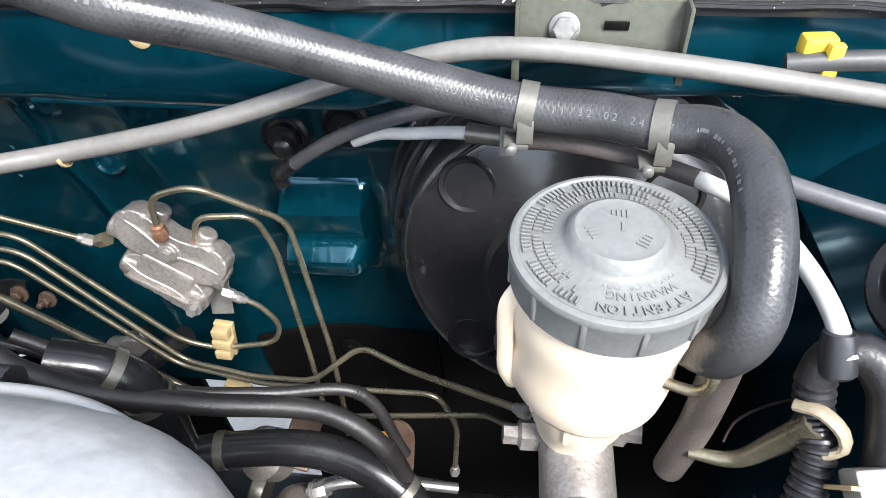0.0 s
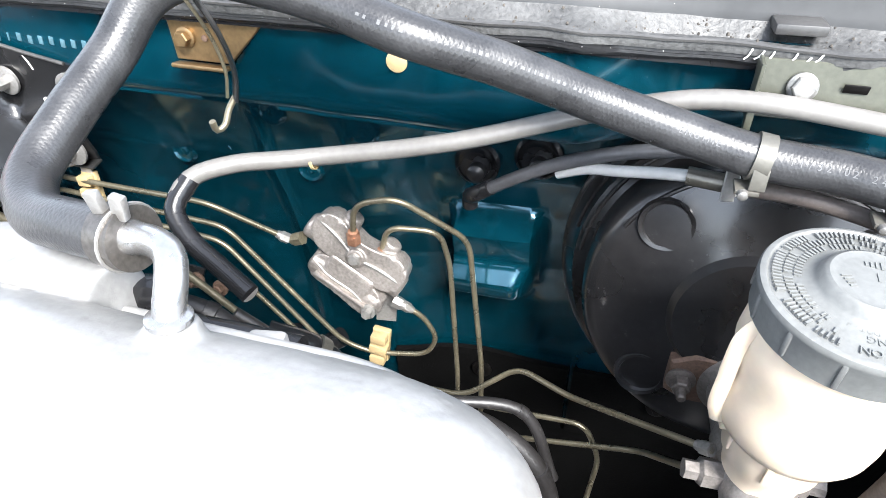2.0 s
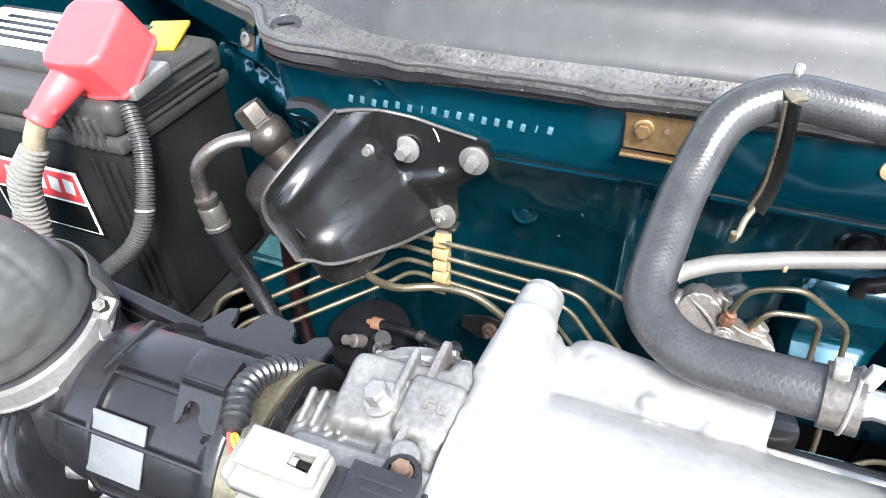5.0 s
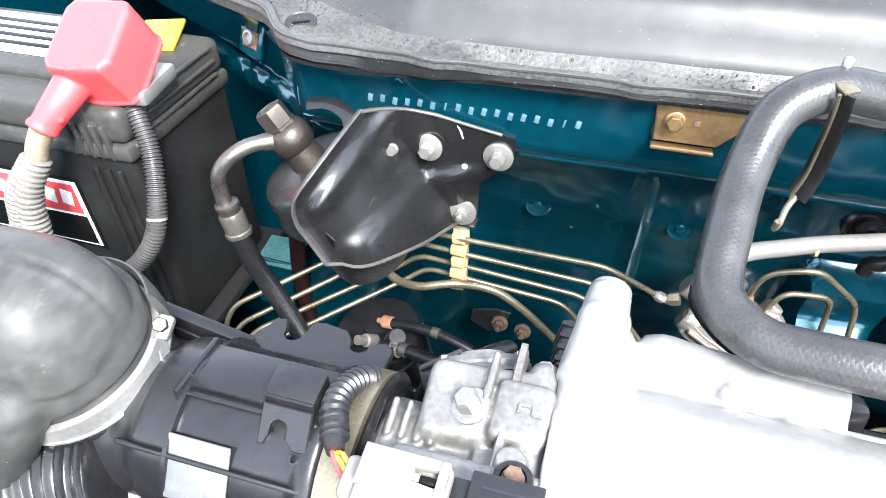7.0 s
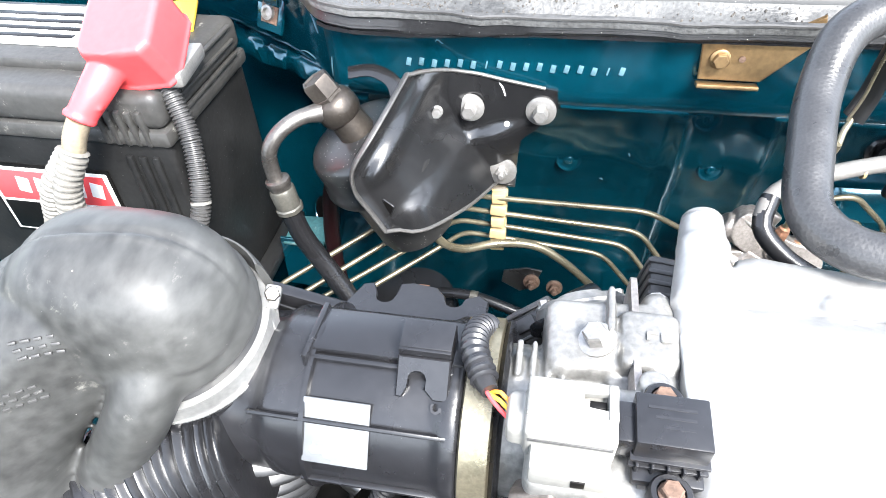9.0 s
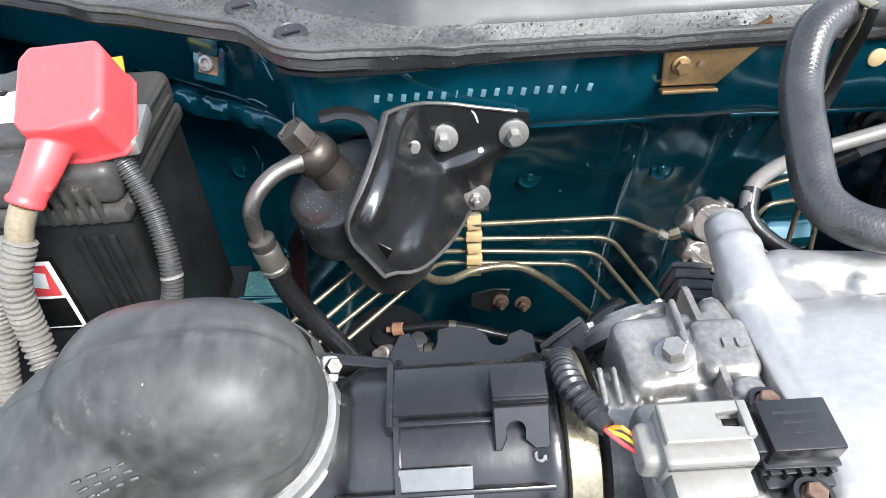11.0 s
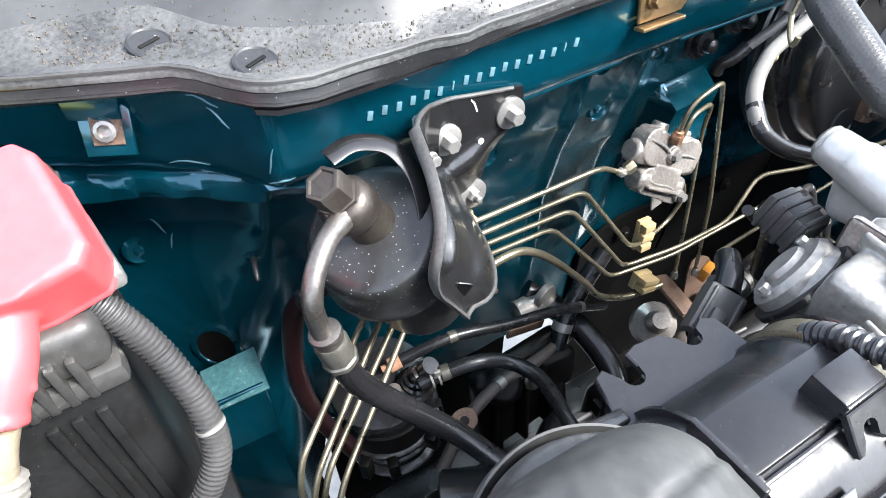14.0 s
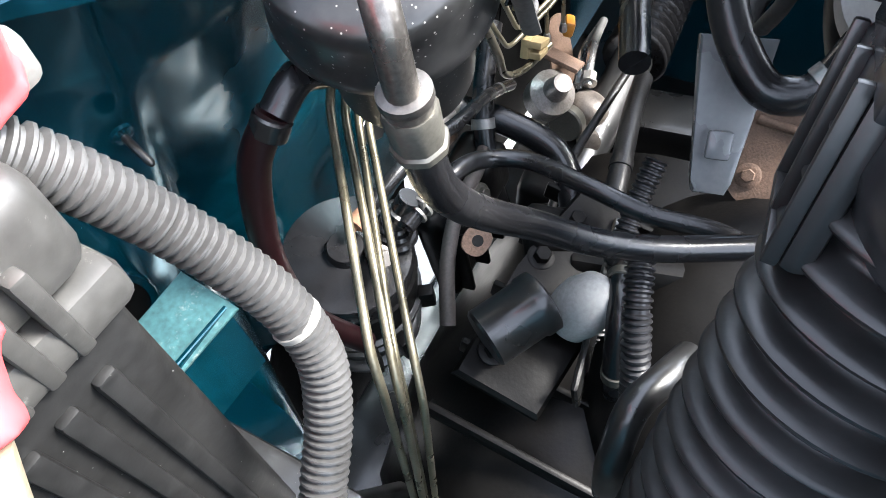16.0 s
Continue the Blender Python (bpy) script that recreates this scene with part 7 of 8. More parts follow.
HOSES = [
    ("black vacuum hose with metal clamp", RUBBER, 0.0066, [(-0.562, 0.275, 0.840), (-0.540, 0.270, 0.846), (-0.510, 0.262, 0.848), (-0.485, 0.255, 0.836), (-0.471, 0.231, 0.833), (-0.479, 0.181, 0.838), (-0.482, 0.138, 0.835), (-0.480, 0.093, 0.838), (-0.486, 0.05, 0.830), (-0.497, 0.0, 0.815), (-0.505, -0.04, 0.80)]),
    ("thick bent black coolant hose", RUBBER, 0.0135, [(-0.380, 0.365, 0.757), (-0.362, 0.345, 0.744), (-0.348, 0.295, 0.733), (-0.352, 0.240, 0.717), (-0.385, 0.208, 0.690), (-0.42, 0.195, 0.64)]),
    ("thin grey-brown rubber hose", RUBBER, 0.0052, [(-0.318, 0.305, 0.752), (-0.36, 0.300, 0.782), (-0.41, 0.292, 0.815), (-0.462, 0.288, 0.837), (-0.517, 0.296, 0.849), (-0.573, 0.306, 0.838)]),
    ("black hose loop beside the gearbox", RUBBER, 0.010, [(-0.47, 0.14, 0.76), (-0.50, 0.14, 0.78), (-0.53, 0.13, 0.775), (-0.55, 0.12, 0.74), (-0.545, 0.11, 0.68)]),
    ("black taped wiring loom behind the plenum", TAPE, 0.0075, [(-0.34, 0.170, 1.0), (-0.293, 0.177, 0.988), (-0.270, 0.176, 0.966), (-0.245, 0.186, 0.936), (-0.20, 0.21, 0.895), (-0.13, 0.235, 0.856), (-0.09, 0.23, 0.82), (-0.07, 0.22, 0.74)]),
    ("thin black cable behind the plenum", TAPE, 0.0045, [(-0.30, 0.205, 0.96), (-0.256, 0.213, 0.919), (-0.225, 0.216, 0.898), (-0.17, 0.235, 0.875), (-0.11, 0.25, 0.862), (-0.08, 0.24, 0.80)]),
    ("thick black steering hose under the plenum", RUBBER, 0.014, [(-0.30, 0.20, 0.80), (-0.22, 0.225, 0.805), (-0.14, 0.235, 0.80), (-0.08, 0.22, 0.78), (-0.05, 0.19, 0.72)]),
    ("black coolant hose below the grey tube", RUBBER, 0.015, [(-0.275, 0.195, 0.950), (-0.245, 0.202, 0.935), (-0.232, 0.205, 0.905), (-0.23, 0.2, 0.85)]),
]
for text, mt, r, pts in HOSES:
    o = thing("wiring_loom" if "loom" in text or "cable" in text else "rubber_hose", pts[0], text, "loom" if "loom" in text or "cable" in text else "hose")
    part("sheath", sweep(bmesh.new(), curve(pts, 0.006), r, 16), mt, o)
    for q, w in ((pts[1], V(pts[2]) - V(pts[0])), (pts[-2], V(pts[-1]) - V(pts[-3]))):
        part("band", lathe(bmesh.new(), [(r * 0.98, -0.004), (r * 1.09, -0.0035), (r * 1.09, 0.0035), (r * 0.98, 0.004)], axes(q, w), 20), DARK_PIPE if mt is RUBBER else TAPE, o)
re = thing("hose_end_collar", (-0.573, 0.306, 0.838), "rusty metal collar on the end of the thin hose", "hose end")
part("collar", lathe(bmesh.new(), [(0.0048, -0.006), (0.0064, -0.005), (0.0066, 0.005), (0.0050, 0.006), (0.0030, 0.006), (0.0030, 0.012), (0.0005, 0.0125)], axes((-0.570, 0.3055, 0.8385), (-0.95, 0.15, -0.2)), 20), RUST_BRIGHT, re)
hc = thing("wire_hose_clamp", (-0.55, 0.272, 0.845), "double wire spring clamp on the vacuum hose", "hose clamp")
for k in (0.0, 0.006):
    part("ring", lathe(bmesh.new(), [(0.007, -0.001), (0.0086, -0.001), (0.0086, 0.001), (0.007, 0.001)], axes((-0.552 + k, 0.2725 - k * 0.2, 0.8435 + 0.1 * k), (0.9, -0.2, 0.15)), 20), STEEL, hc)
part("ear", box(bmesh.new(), (0.006, 0.003, 0.008), pose(-0.549, 0.268, 0.853), 0.0008), STEEL, hc)
sq = thing("wing_step_bracket", (-0.70, 0.33, 0.85), "scratched teal painted angle bracket on the wing", "bracket")
part("top_face", plate(bmesh.new(), [(-0.022, -0.016), (0.022, -0.020), (0.024, 0.018), (-0.020, 0.020)], 0.003, axes((-0.694, 0.330, 0.882), (-0.1, -0.2, 1))), TEAL_WORN, sq)
part("front_face", plate(bmesh.new(), [(-0.022, -0.030), (0.022, -0.030), (0.022, 0.030), (-0.022, 0.030)], 0.003, axes((-0.697, 0.314, 0.853), (-0.05, -1, 0.1))), TEAL, sq)
wing_pin = thing("wing_pin", (-0.647, 0.36, 0.95), "small dark pushed-in pin on the teal panel", "pin")
part("shaft", lathe(bmesh.new(), [(0.0022, 0), (0.0022, 0.020), (0.001, 0.022)], axes((-0.645, 0.372, 0.957), (-0.2, -0.85, -0.3)), 10), BLACK_PAINT, wing_pin)
part("head", lathe(bmesh.new(), [(0.006, -0.001), (0.006, 0.0012), (0.003, 0.002)], axes((-0.645, 0.372, 0.957), (-0.2, -0.85, -0.3)), 18), TEAL, wing_pin)

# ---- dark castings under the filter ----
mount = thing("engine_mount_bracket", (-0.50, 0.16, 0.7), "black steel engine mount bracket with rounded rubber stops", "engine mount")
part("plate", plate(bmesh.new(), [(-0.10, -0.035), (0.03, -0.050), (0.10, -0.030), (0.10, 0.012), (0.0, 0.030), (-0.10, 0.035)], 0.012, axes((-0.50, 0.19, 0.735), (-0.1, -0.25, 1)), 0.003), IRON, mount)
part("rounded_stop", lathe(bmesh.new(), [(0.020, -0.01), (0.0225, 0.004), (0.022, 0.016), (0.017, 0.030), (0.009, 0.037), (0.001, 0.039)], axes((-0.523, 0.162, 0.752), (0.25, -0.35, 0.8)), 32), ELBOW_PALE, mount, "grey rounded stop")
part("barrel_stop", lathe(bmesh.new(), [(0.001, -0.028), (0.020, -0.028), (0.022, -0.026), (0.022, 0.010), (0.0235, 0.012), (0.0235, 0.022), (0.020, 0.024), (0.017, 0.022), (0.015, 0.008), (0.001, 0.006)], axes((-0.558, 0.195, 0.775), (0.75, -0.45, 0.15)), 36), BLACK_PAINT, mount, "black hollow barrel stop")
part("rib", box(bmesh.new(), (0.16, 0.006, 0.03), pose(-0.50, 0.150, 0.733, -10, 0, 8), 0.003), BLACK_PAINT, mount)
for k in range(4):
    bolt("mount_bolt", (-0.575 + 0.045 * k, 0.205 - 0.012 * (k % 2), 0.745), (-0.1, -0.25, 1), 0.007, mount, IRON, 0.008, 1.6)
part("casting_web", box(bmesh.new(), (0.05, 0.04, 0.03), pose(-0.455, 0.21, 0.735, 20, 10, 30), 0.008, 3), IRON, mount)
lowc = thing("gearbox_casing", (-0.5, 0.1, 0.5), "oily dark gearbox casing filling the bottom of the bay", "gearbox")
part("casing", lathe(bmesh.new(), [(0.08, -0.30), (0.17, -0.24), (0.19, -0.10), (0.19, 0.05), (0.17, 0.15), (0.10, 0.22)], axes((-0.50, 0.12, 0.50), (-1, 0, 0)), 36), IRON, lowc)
# Wide dark slab, added to block the bright ground from view
part("ground_blocker", box(bmesh.new(), (1.25, 1.05, 0.03), pose(-0.36, -0.14, 0.33), 0.01), IRON, lowc)
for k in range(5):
    part("rib", box(bmesh.new(), (0.006, 0.20, 0.02), pose(-0.62 + 0.06 * k, 0.14, 0.685, 8), 0.002), IRON, lowc)

# ---- small things on the firewall ----
studs = thing("stud_bracket", (-0.455, 0.345, 0.82), "small black bracket with two rusty studs on the firewall", "bracket")
part("plate", plate(bmesh.new(), [(-0.030, -0.006), (-0.010, -0.016), (0.004, -0.010), (0.012, 0.012), (-0.004, 0.014), (-0.028, 0.008)], 0.003, axes((-0.466, 0.352, 0.824), (0, -1, 0.2))), BLACK_PAINT, studs)
for p in ((-0.464, 0.349, 0.823), (-0.440, 0.351, 0.816)):
    bolt("stud_nut", p, (0.0, -1, 0.25), 0.0058, studs, RUST, 0.006, 1.5, "", True)
valvelow = thing("heater_valve", (-0.38, 0.34, 0.72), "grimy metal valve with clamps on the coolant hose", "valve")
part("body", lathe(bmesh.new(), [(0.010, 0), (0.015, 0.004), (0.015, 0.030), (0.010, 0.034)], axes((-0.405, 0.350, 0.745), (0.9, -0.1, 0.1)), 20), CAST_DIRTY, valvelow)
part("clamp", lathe(bmesh.new(), [(0.0138, -0.004), (0.0150, -0.003), (0.0150, 0.003), (0.0138, 0.004)], axes((-0.370, 0.343, 0.763), (0.2, -0.9, 0)), 22), STEEL, valvelow)
part("arm", box(bmesh.new(), (0.05, 0.004, 0.012), pose(-0.40, 0.335, 0.735, 0, 15), 0.001), RUST, valvelow)
reg = thing("fuel_regulator", (-0.12, 0.31, 0.55), "dirty metal regulator low under the pipes", "regulator")
part("body", lathe(bmesh.new(), [(0.014, 0), (0.026, 0.006), (0.026, 0.03), (0.014, 0.038), (0.01, 0.06)], axes((-0.23, 0.30, 0.66), (-0.3, -0.4, 0.8)), 24), CAST_DIRTY, reg)
part("strap", box(bmesh.new(), (0.03, 0.06, 0.006), pose(-0.20, 0.30, 0.70, 10, 20), 0.002), RUST, reg)

# ---- beside the brake booster ----
yc = thing("cable_clip", (0.133, 0.30, 1.10), "yellow plastic clip on a grey cable", "cable clip")
part("block", box(bmesh.new(), (0.016, 0.010, 0.010), pose(0.131, 0.306, 1.104, 0, 0, 5), 0.002), YELLOW, yc)
part("tongue", box(bmesh.new(), (0.007, 0.005, 0.016), pose(0.137, 0.299, 1.100, 0, 0, 5), 0.001), YELLOW, yc)
part("cable", sweep(bmesh.new(), curve([(0.118, 0.302, 1.096), (0.14, 0.300, 1.099), (0.18, 0.296, 1.102), (0.24, 0.29, 1.10)], 0.006), 0.005, 12), CONDUIT, yc, "grey cable")
for p in ((0.172, 0.262, 1.055),):
    pn = thing("wing_screw", p, "dark screw with bright rim on the teal wing", "screw")
    part("head", hexagon(bmesh.new(), 0.006, 0.008, axes((tower(p[1], p[2]) - 0.001, p[1], p[2]), (-1, -0.2, 0.2))), STEEL, pn)
ringg = thing("wing_grommet", (0.16, 0.235, 1.02), "oval black rubber grommet on the teal wing", "grommet")
GM = axes((tower(0.25, 1.005) - 0.004, 0.25, 1.005), (-0.88, -0.25, 0.4))
part("rim", lathe(bmesh.new(), [(0.034, -0.01), (0.034, 0.006), (0.030, 0.010), (0.024, 0.009), (0.021, 0.004), (0.012, 0.004), (0.010, 0.012), (0.001, 0.013)], GM, 36), RUBBER, ringg)
loom = thing("wing_wiring_loom", (0.14, 0.17, 0.98), "taped black wiring loom with a cream tie and grey plug", "wiring loom")
part("loom_body", sweep(bmesh.new(), curve([(0.128, 0.182, 1.008), (0.132, 0.186, 1.020), (0.143, 0.187, 1.025), (0.154, 0.178, 1.018), (0.158, 0.165, 1.002), (0.160, 0.15, 0.98), (0.16, 0.13, 0.95)], 0.004), lambda s, g: 0.008 + 0.006 * s, 18), TAPE, loom)
part("loom_branch", sweep(bmesh.new(), curve([(0.129, 0.183, 1.010), (0.131, 0.176, 0.995), (0.133, 0.165, 0.985), (0.130, 0.15, 0.965), (0.12, 0.13, 0.94)], 0.0012), ripples(0.0080, 0.0008, 0.0045), 14), CONDUIT_DARK, loom)
part("cream_tie", sweep(bmesh.new(), curve([(0.122, 0.176, 1.000), (0.130, 0.170, 1.004), (0.138, 0.163, 1.000), (0.140, 0.160, 0.992), (0.134, 0.160, 0.986)], 0.003), 0.0024, 10, True, 1.6), TAN_TAPE, loom)
part("tie_tail", box(bmesh.new(), (0.005, 0.002, 0.05), pose(0.136, 0.150, 0.978, 28), 0.0006), CLIP, loom)
part("plug", box(bmesh.new(), (0.020, 0.014, 0.014), pose(0.148, 0.146, 0.990, 30, 0, 10), 0.002), CONNECTOR, loom)
part("olive_sleeve", sweep(bmesh.new(), curve([(0.088, 0.178, 0.948), (0.108, 0.174, 0.952), (0.122, 0.172, 0.975), (0.131, 0.170, 0.995)], 0.004), lambda s, g: 0.003 + 0.004 * s, 12), PIPE, loom)
part("pink_wire", sweep(bmesh.new(), curve([(0.104, 0.182, 0.954), (0.108, 0.188, 0.962), (0.118, 0.191, 0.972), (0.131, 0.184, 0.995)], 0.004), 0.0007, 8), DARK_RED, loom)
part("orange_wire", sweep(bmesh.new(), curve([(0.142, 0.143, 0.986), (0.136, 0.138, 0.978), (0.128, 0.13, 0.966)], 0.004), 0.0014, 8), ORANGE, loom)
lower = thing("lower_hose", (0.085, 0.17, 0.98), "dark rubber hose dropping behind the reservoir", "hose")
part("hose_body", sweep(bmesh.new(), curve([(0.083, 0.171, 1.040), (0.087, 0.178, 1.005), (0.089, 0.184, 0.962), (0.087, 0.19, 0.91)], 0.005), 0.0085, 18), BROWN_SLEEVE, lower)
part("pipe_loop", sweep(bmesh.new(), curve([(0.074, 0.178, 1.030), (0.079, 0.168, 1.030), (0.080, 0.166, 1.022), (0.076, 0.168, 1.014), (0.066, 0.172, 1.012), (0.05, 0.18, 1.01)], 0.003), 0.0026, 10), PIPE, lower)

low = thing("lower_conduit", (-0.55, 0.12, 0.75), "black corrugated conduit and bright pipe loop above the gearbox", "conduit")
part("conduit", sweep(bmesh.new(), curve([(-0.517, 0.134, 0.84), (-0.545, 0.124, 0.825), (-0.57, 0.11, 0.79), (-0.58, 0.10, 0.74)], 0.0012), ripples(0.0085, 0.0009, 0.0046), 14), CONDUIT_DARK, low)
part("pipe_loop", sweep(bmesh.new(), curve([(-0.575, 0.09, 0.845), (-0.598, 0.098, 0.858), (-0.622, 0.108, 0.858), (-0.640, 0.108, 0.838), (-0.640, 0.104, 0.79), (-0.63, 0.10, 0.74)], 0.004), 0.0085, 16), BLACK_PAINT, low)
# Black sheets added over the teal wall, painting the shade that lies there
mat = thing("firewall_shade_sheets", (-0.2, 0.40, 0.6), "black sheets added low on the firewall for its shade", "insulation mat")
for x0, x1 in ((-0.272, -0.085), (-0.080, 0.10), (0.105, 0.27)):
    part("mat", sheet(bmesh.new(), [[(x, wall_y(x, z) - 0.009 - 0.004 * noise.noise(V((x * 14, z * 14, 9))), z) for x in [x0 + (x1 - x0) * i / 8 for i in range(9)]] for z in (0.605, 0.62, 0.64, 0.66, 0.68, 0.71, 0.725)], 0.006), LOW_SHADE, mat)
    bolt("sheet_stud", ((x0 + x1) / 2, wall_y((x0 + x1) / 2, 0.70) - 0.014, 0.70), (0, -1, 0.1), 0.005, mat, IRON, 0.004, 2.2)
rack = thing("steering_rack", (-0.2, 0.26, 0.6), "black steering rack tube with rubber boot", "steering rack")
part("rack_tube", sweep(bmesh.new(), [(-0.60, 0.235, 0.605), (-0.25, 0.24, 0.61), (0.16, 0.24, 0.615)], 0.026, 28), BLACK_PAINT, rack)
part("rack_boot", sweep(bmesh.new(), curve([(-0.06, 0.24, 0.612), (0.02, 0.24, 0.614), (0.12, 0.24, 0.616)], 0.002), lambda s, g: 0.038 - 0.006 * s + 0.005 * math.sin(2 * math.pi * g / 0.016), 30), RUBBER, rack)
part("rack_mount", box(bmesh.new(), (0.05, 0.07, 0.07), pose(-0.32, 0.25, 0.61, 0, 0, 5), 0.012, 3), IRON, rack)
hv = thing("steering_valve", (-0.19, 0.26, 0.63), "grimy alloy steering valve body with two bright pipes", "valve")
HV = axes((-0.205, 0.258, 0.628), (0.15, -0.25, 0.95))
part("body", lathe(bmesh.new(), [(0.030, -0.05), (0.031, -0.012), (0.028, -0.004), (0.024, 0.004), (0.024, 0.020), (0.019, 0.028), (0.010, 0.032), (0.001, 0.033)], HV, 36), ARM, hv)
part("side_port", lathe(bmesh.new(), [(0.011, 0), (0.011, 0.022), (0.013, 0.023), (0.013, 0.034), (0.009, 0.036), (0.001, 0.036)], axes((-0.222, 0.250, 0.628), (-0.8, -0.45, 0.3)), 22), ARM, hv)
part("collar", lathe(bmesh.new(), [(0.020, 0), (0.021, 0.002), (0.021, 0.012), (0.019, 0.014)], axes((-0.235, 0.265, 0.650), (-0.9, 0.1, 0.15)), 28), DARK_PIPE, hv)
for k in range(2):
    part("bright_pipe", sweep(bmesh.new(), curve([(-0.19, 0.262 + 0.008 * k, 0.664 - 0.010 * k), (-0.165, 0.27 + 0.010 * k, 0.672 - 0.010 * k), (-0.12, 0.28 + 0.01 * k, 0.668 - 0.012 * k), (-0.05, 0.29, 0.650)], 0.004), 0.0052, 14), BRIGHT, hv)
    bolt("union_nut", (-0.186, 0.263 + 0.008 * k, 0.665 - 0.010 * k), (0.9, 0.25, 0.2), 0.0085, hv, STEEL, 0.012, 1.15)
rb = thing("pipe_stay", (-0.12, 0.318, 0.66), "rusty flat stay with an orange plastic pipe holder", "bracket")
part("stay", plate(bmesh.new(), rounded([(-0.014, -0.050), (0.012, -0.050), (0.016, 0.020), (0.010, 0.044), (-0.010, 0.044), (-0.018, 0.010)]), 0.003, axes((-0.115, 0.322, 0.640), (-0.35, -0.8, 0.3), (0.9, -0.35, 0))), RUST, rb)
part("holder", box(bmesh.new(), (0.030, 0.012, 0.018), pose(-0.128, 0.312, 0.688, 10, 15, 20), 0.003), CLIP_ORANGE, rb)
bolt("stay_bolt", (-0.117, 0.318, 0.628), (-0.35, -0.8, 0.3), 0.006, rb, RUST, 0.006, 1.5)
wp = thing("wedge_plug", (-0.40, 0.116, 0.83), "pale grey moulded plastic wiring plug with raised catch", "connector")
WM = axes((-0.418, 0.119, 0.872), (-0.75, -0.1, 0.62), (-0.25, -0.12, -1))
part("shell", plate(bmesh.new(), [(-0.050, -0.024), (0.040, -0.012), (0.048, -0.010), (0.048, 0.010), (0.040, 0.013), (-0.050, 0.022)], 0.020, WM, 0.002, 2), PANEL_GREY, wp)
part("catch", box(bmesh.new(), (0.018, 0.015, 0.010), WM @ pose(0.016, 0, 0.012), 0.002), PANEL_GREY, wp)
part("cable", sweep(bmesh.new(), curve([WM @ V((-0.044, 0, 0)), WM @ V((-0.07, 0.004, -0.004)), WM @ V((-0.09, 0.02, -0.02))], 0.004), 0.008, 14), TAPE, wp)
arc = thing("throttle_coolant_hose", (-0.43, 0.10, 0.915), "thick black rubber hose curving below the throttle body", "hose")
part("hose_body", sweep(bmesh.new(), curve([(-0.398, 0.150, 0.985), (-0.402, 0.148, 0.966), (-0.410, 0.1415, 0.947), (-0.423, 0.1244, 0.927), (-0.434, 0.102, 0.9138), (-0.433, 0.0835, 0.9175), (-0.428, 0.0755, 0.926), (-0.415, 0.068, 0.945)], 0.004), 0.0112, 20), RUBBER, arc)
part("clamp", lathe(bmesh.new(), [(0.0110, -0.004), (0.0122, -0.0035), (0.0122, 0.0035), (0.0110, 0.004)], axes((-0.4285, 0.0760, 0.9255), (0.5, -0.6, 0.8)), 24), STEEL, arc)
part("clamp_ear", box(bmesh.new(), (0.004, 0.008, 0.007), pose(-0.438, 0.071, 0.930, 20, 10, 30), 0.001), STEEL, arc)
shield = thing("rusty_heat_shield", (-0.32, 0.06, 0.77), "rust-brown sheet steel heat shield behind the wiring plug", "heat shield")
SHM = axes((-0.321, 0.061, 0.773), (-0.72, 0.10, 0.69), (0.05, 1, -0.1))
part("sheet", plate(bmesh.new(), rounded([(-0.060, -0.045), (0.034, -0.052), (0.042, 0.020), (0.022, 0.048), (-0.050, 0.046)]), 0.0022, SHM, 0.0006), RUST, shield)
part("pressed_rib", sweep(bmesh.new(), [SHM @ V((-0.045, -0.015, 0.001)), SHM @ V((0.028, -0.020, 0.001))], 0.004, 10), RUST, shield)
bolt("shield_bolt", SHM @ V((0.020, 0.026, 0.001)), (-0.72, 0.10, 0.69), 0.006, shield, RUST, 0.005, 1.8)
# Made-up dark block that hides the bright ground seen through the wall's gap
cover = thing("gap_block", (-0.425, 0.305, 0.68), "black ribbed block added below the fuel filter to hide a bright gap", "bracket")
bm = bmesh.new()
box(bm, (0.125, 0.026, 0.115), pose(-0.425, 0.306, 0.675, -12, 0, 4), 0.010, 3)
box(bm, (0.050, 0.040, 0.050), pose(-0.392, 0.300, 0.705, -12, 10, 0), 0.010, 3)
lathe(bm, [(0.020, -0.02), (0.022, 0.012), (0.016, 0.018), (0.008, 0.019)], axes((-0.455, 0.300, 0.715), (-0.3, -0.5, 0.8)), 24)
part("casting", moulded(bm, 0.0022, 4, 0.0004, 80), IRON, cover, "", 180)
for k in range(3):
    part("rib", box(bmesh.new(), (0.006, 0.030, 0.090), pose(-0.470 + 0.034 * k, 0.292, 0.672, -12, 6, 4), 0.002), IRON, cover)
bolt("block_bolt", (-0.425, 0.286, 0.716), (-0.1, -0.8, 0.5), 0.006, cover, DARK_PIPE, 0.006, 1.7)
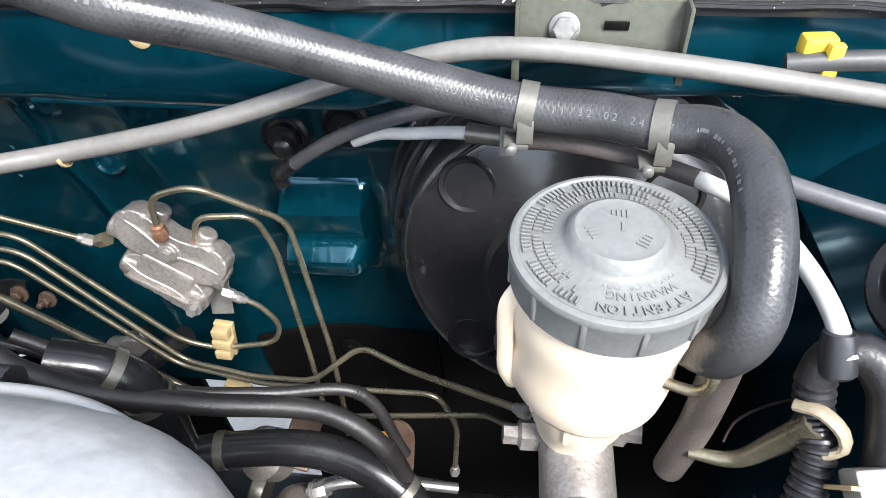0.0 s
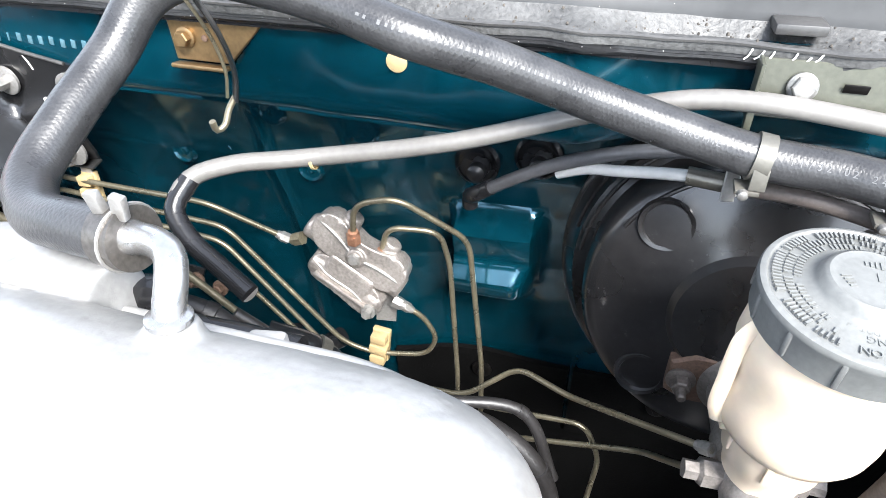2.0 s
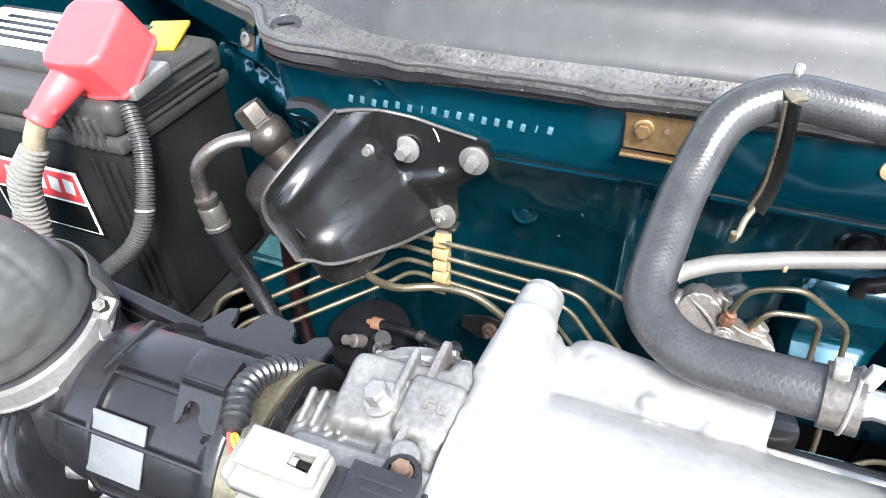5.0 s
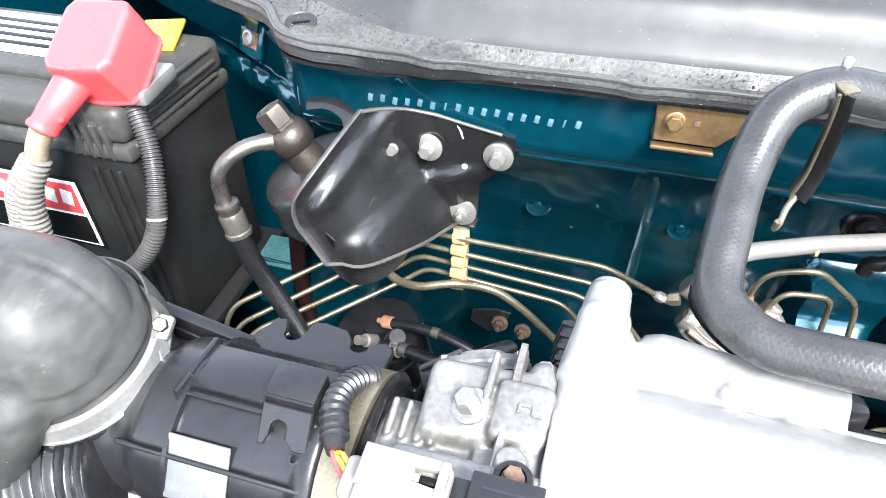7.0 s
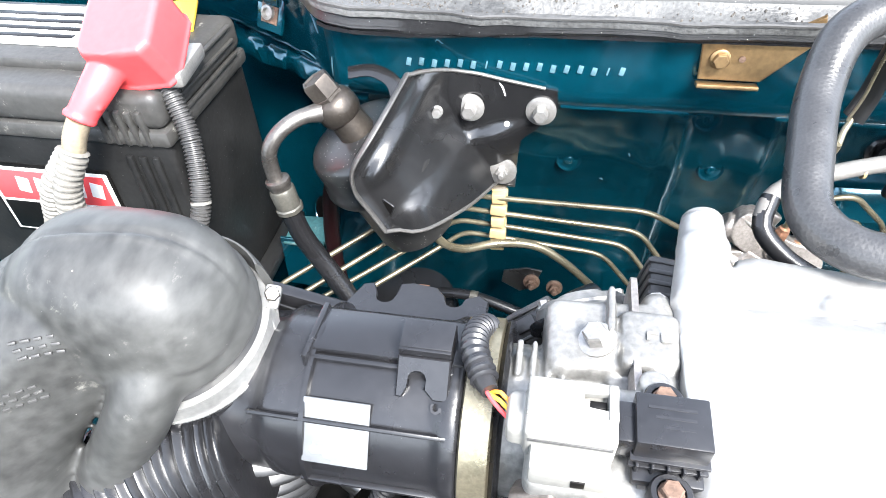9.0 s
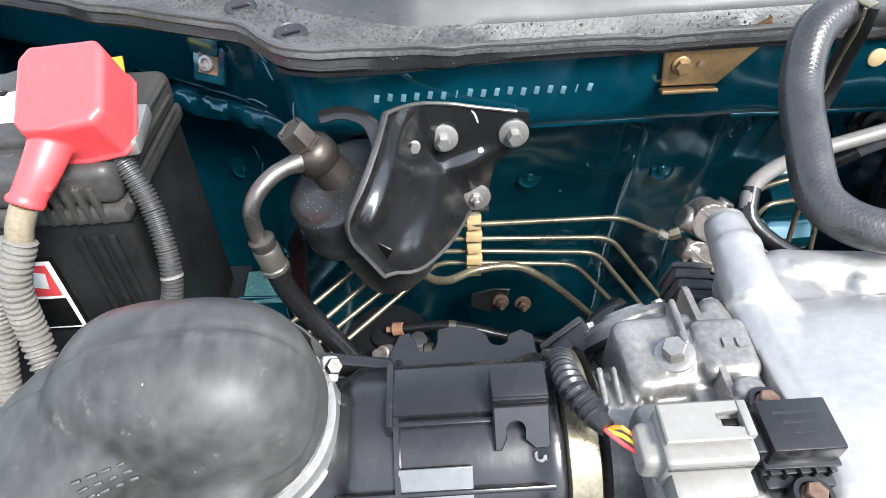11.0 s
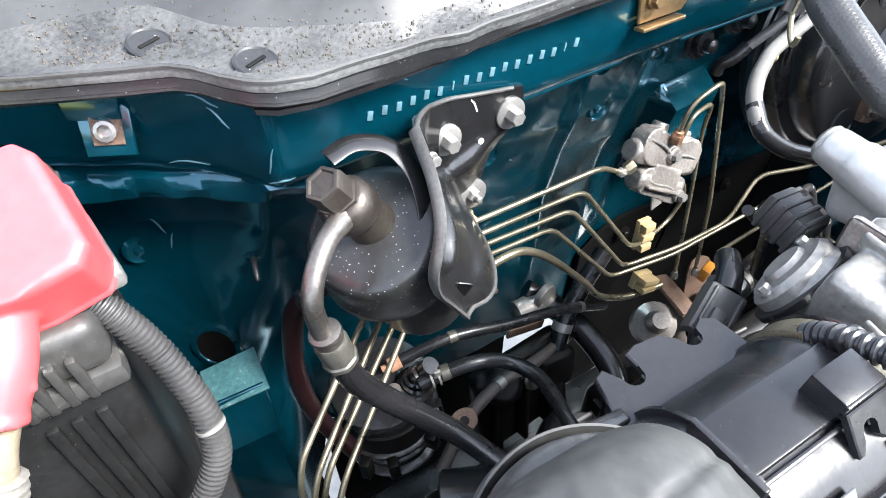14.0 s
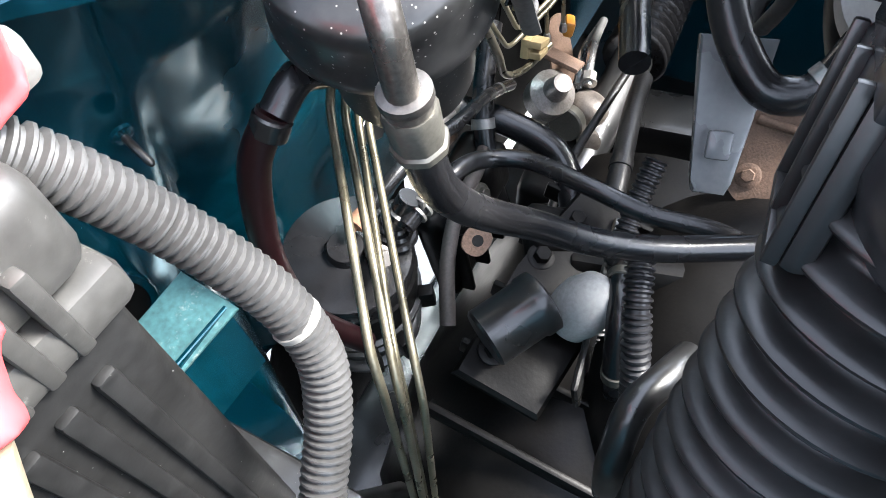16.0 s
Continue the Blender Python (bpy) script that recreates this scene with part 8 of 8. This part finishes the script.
LOW_LOOMS = [
    ("black corrugated loom hanging beside the gearbox", CONDUIT_DARK, 0.0085, True, [(-0.40, 0.150, 0.80), (-0.43, 0.152, 0.775), (-0.462, 0.150, 0.75), (-0.490, 0.146, 0.715), (-0.52, 0.14, 0.66)]),
    ("black taped loom crossing above the gearbox", TAPE, 0.0095, False, [(-0.22, 0.20, 0.72), (-0.29, 0.192, 0.735), (-0.36, 0.180, 0.74), (-0.42, 0.17, 0.72), (-0.46, 0.165, 0.67)]),
    ("thin black cable beside the steering valve", TAPE, 0.0045, False, [(-0.17, 0.22, 0.70), (-0.24, 0.225, 0.70), (-0.30, 0.235, 0.675), (-0.36, 0.235, 0.66), (-0.43, 0.22, 0.62)]),
    ("dark brown hose under the fuel filter", BROWN_SLEEVE, 0.0065, False, [(-0.36, 0.31, 0.72), (-0.42, 0.292, 0.74), (-0.47, 0.285, 0.75), (-0.52, 0.27, 0.745), (-0.56, 0.25, 0.72)]),
    ("black hose rising to the firewall", RUBBER, 0.010, False, [(-0.30, 0.335, 0.80), (-0.335, 0.325, 0.775), (-0.37, 0.31, 0.745), (-0.39, 0.29, 0.70), (-0.39, 0.27, 0.63)]),
]
for text, mt, r, wavy, pts in LOW_LOOMS:
    o = thing("wiring_loom" if "loom" in text else "lower_cable" if "cable" in text else "rubber_hose", pts[0], text, "loom" if "loom" in text else "cable" if "cable" in text else "hose")
    part("sheath", sweep(bmesh.new(), curve(pts, 0.0012 if wavy else 0.006), ripples(r, 0.0009, 0.0046) if wavy else r, 16), mt, o)
    part("band", lathe(bmesh.new(), [(r * 0.98, -0.005), (r * 1.12, -0.0045), (r * 1.12, 0.0045), (r * 0.98, 0.005)], axes(pts[2], V(pts[3]) - V(pts[1])), 20), STEEL if mt in (RUBBER, BROWN_SLEEVE) else TAPE, o)
rt = thing("rusty_tab", (-0.545, 0.232, 0.835), "small orange-rusted metal tab with a hole drawn as a black disc", "bracket")
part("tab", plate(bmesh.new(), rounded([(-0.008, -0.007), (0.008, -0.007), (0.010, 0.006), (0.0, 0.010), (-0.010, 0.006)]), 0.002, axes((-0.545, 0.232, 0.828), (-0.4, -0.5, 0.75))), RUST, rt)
# The tab is not pierced; a black disc gives the hole's shade
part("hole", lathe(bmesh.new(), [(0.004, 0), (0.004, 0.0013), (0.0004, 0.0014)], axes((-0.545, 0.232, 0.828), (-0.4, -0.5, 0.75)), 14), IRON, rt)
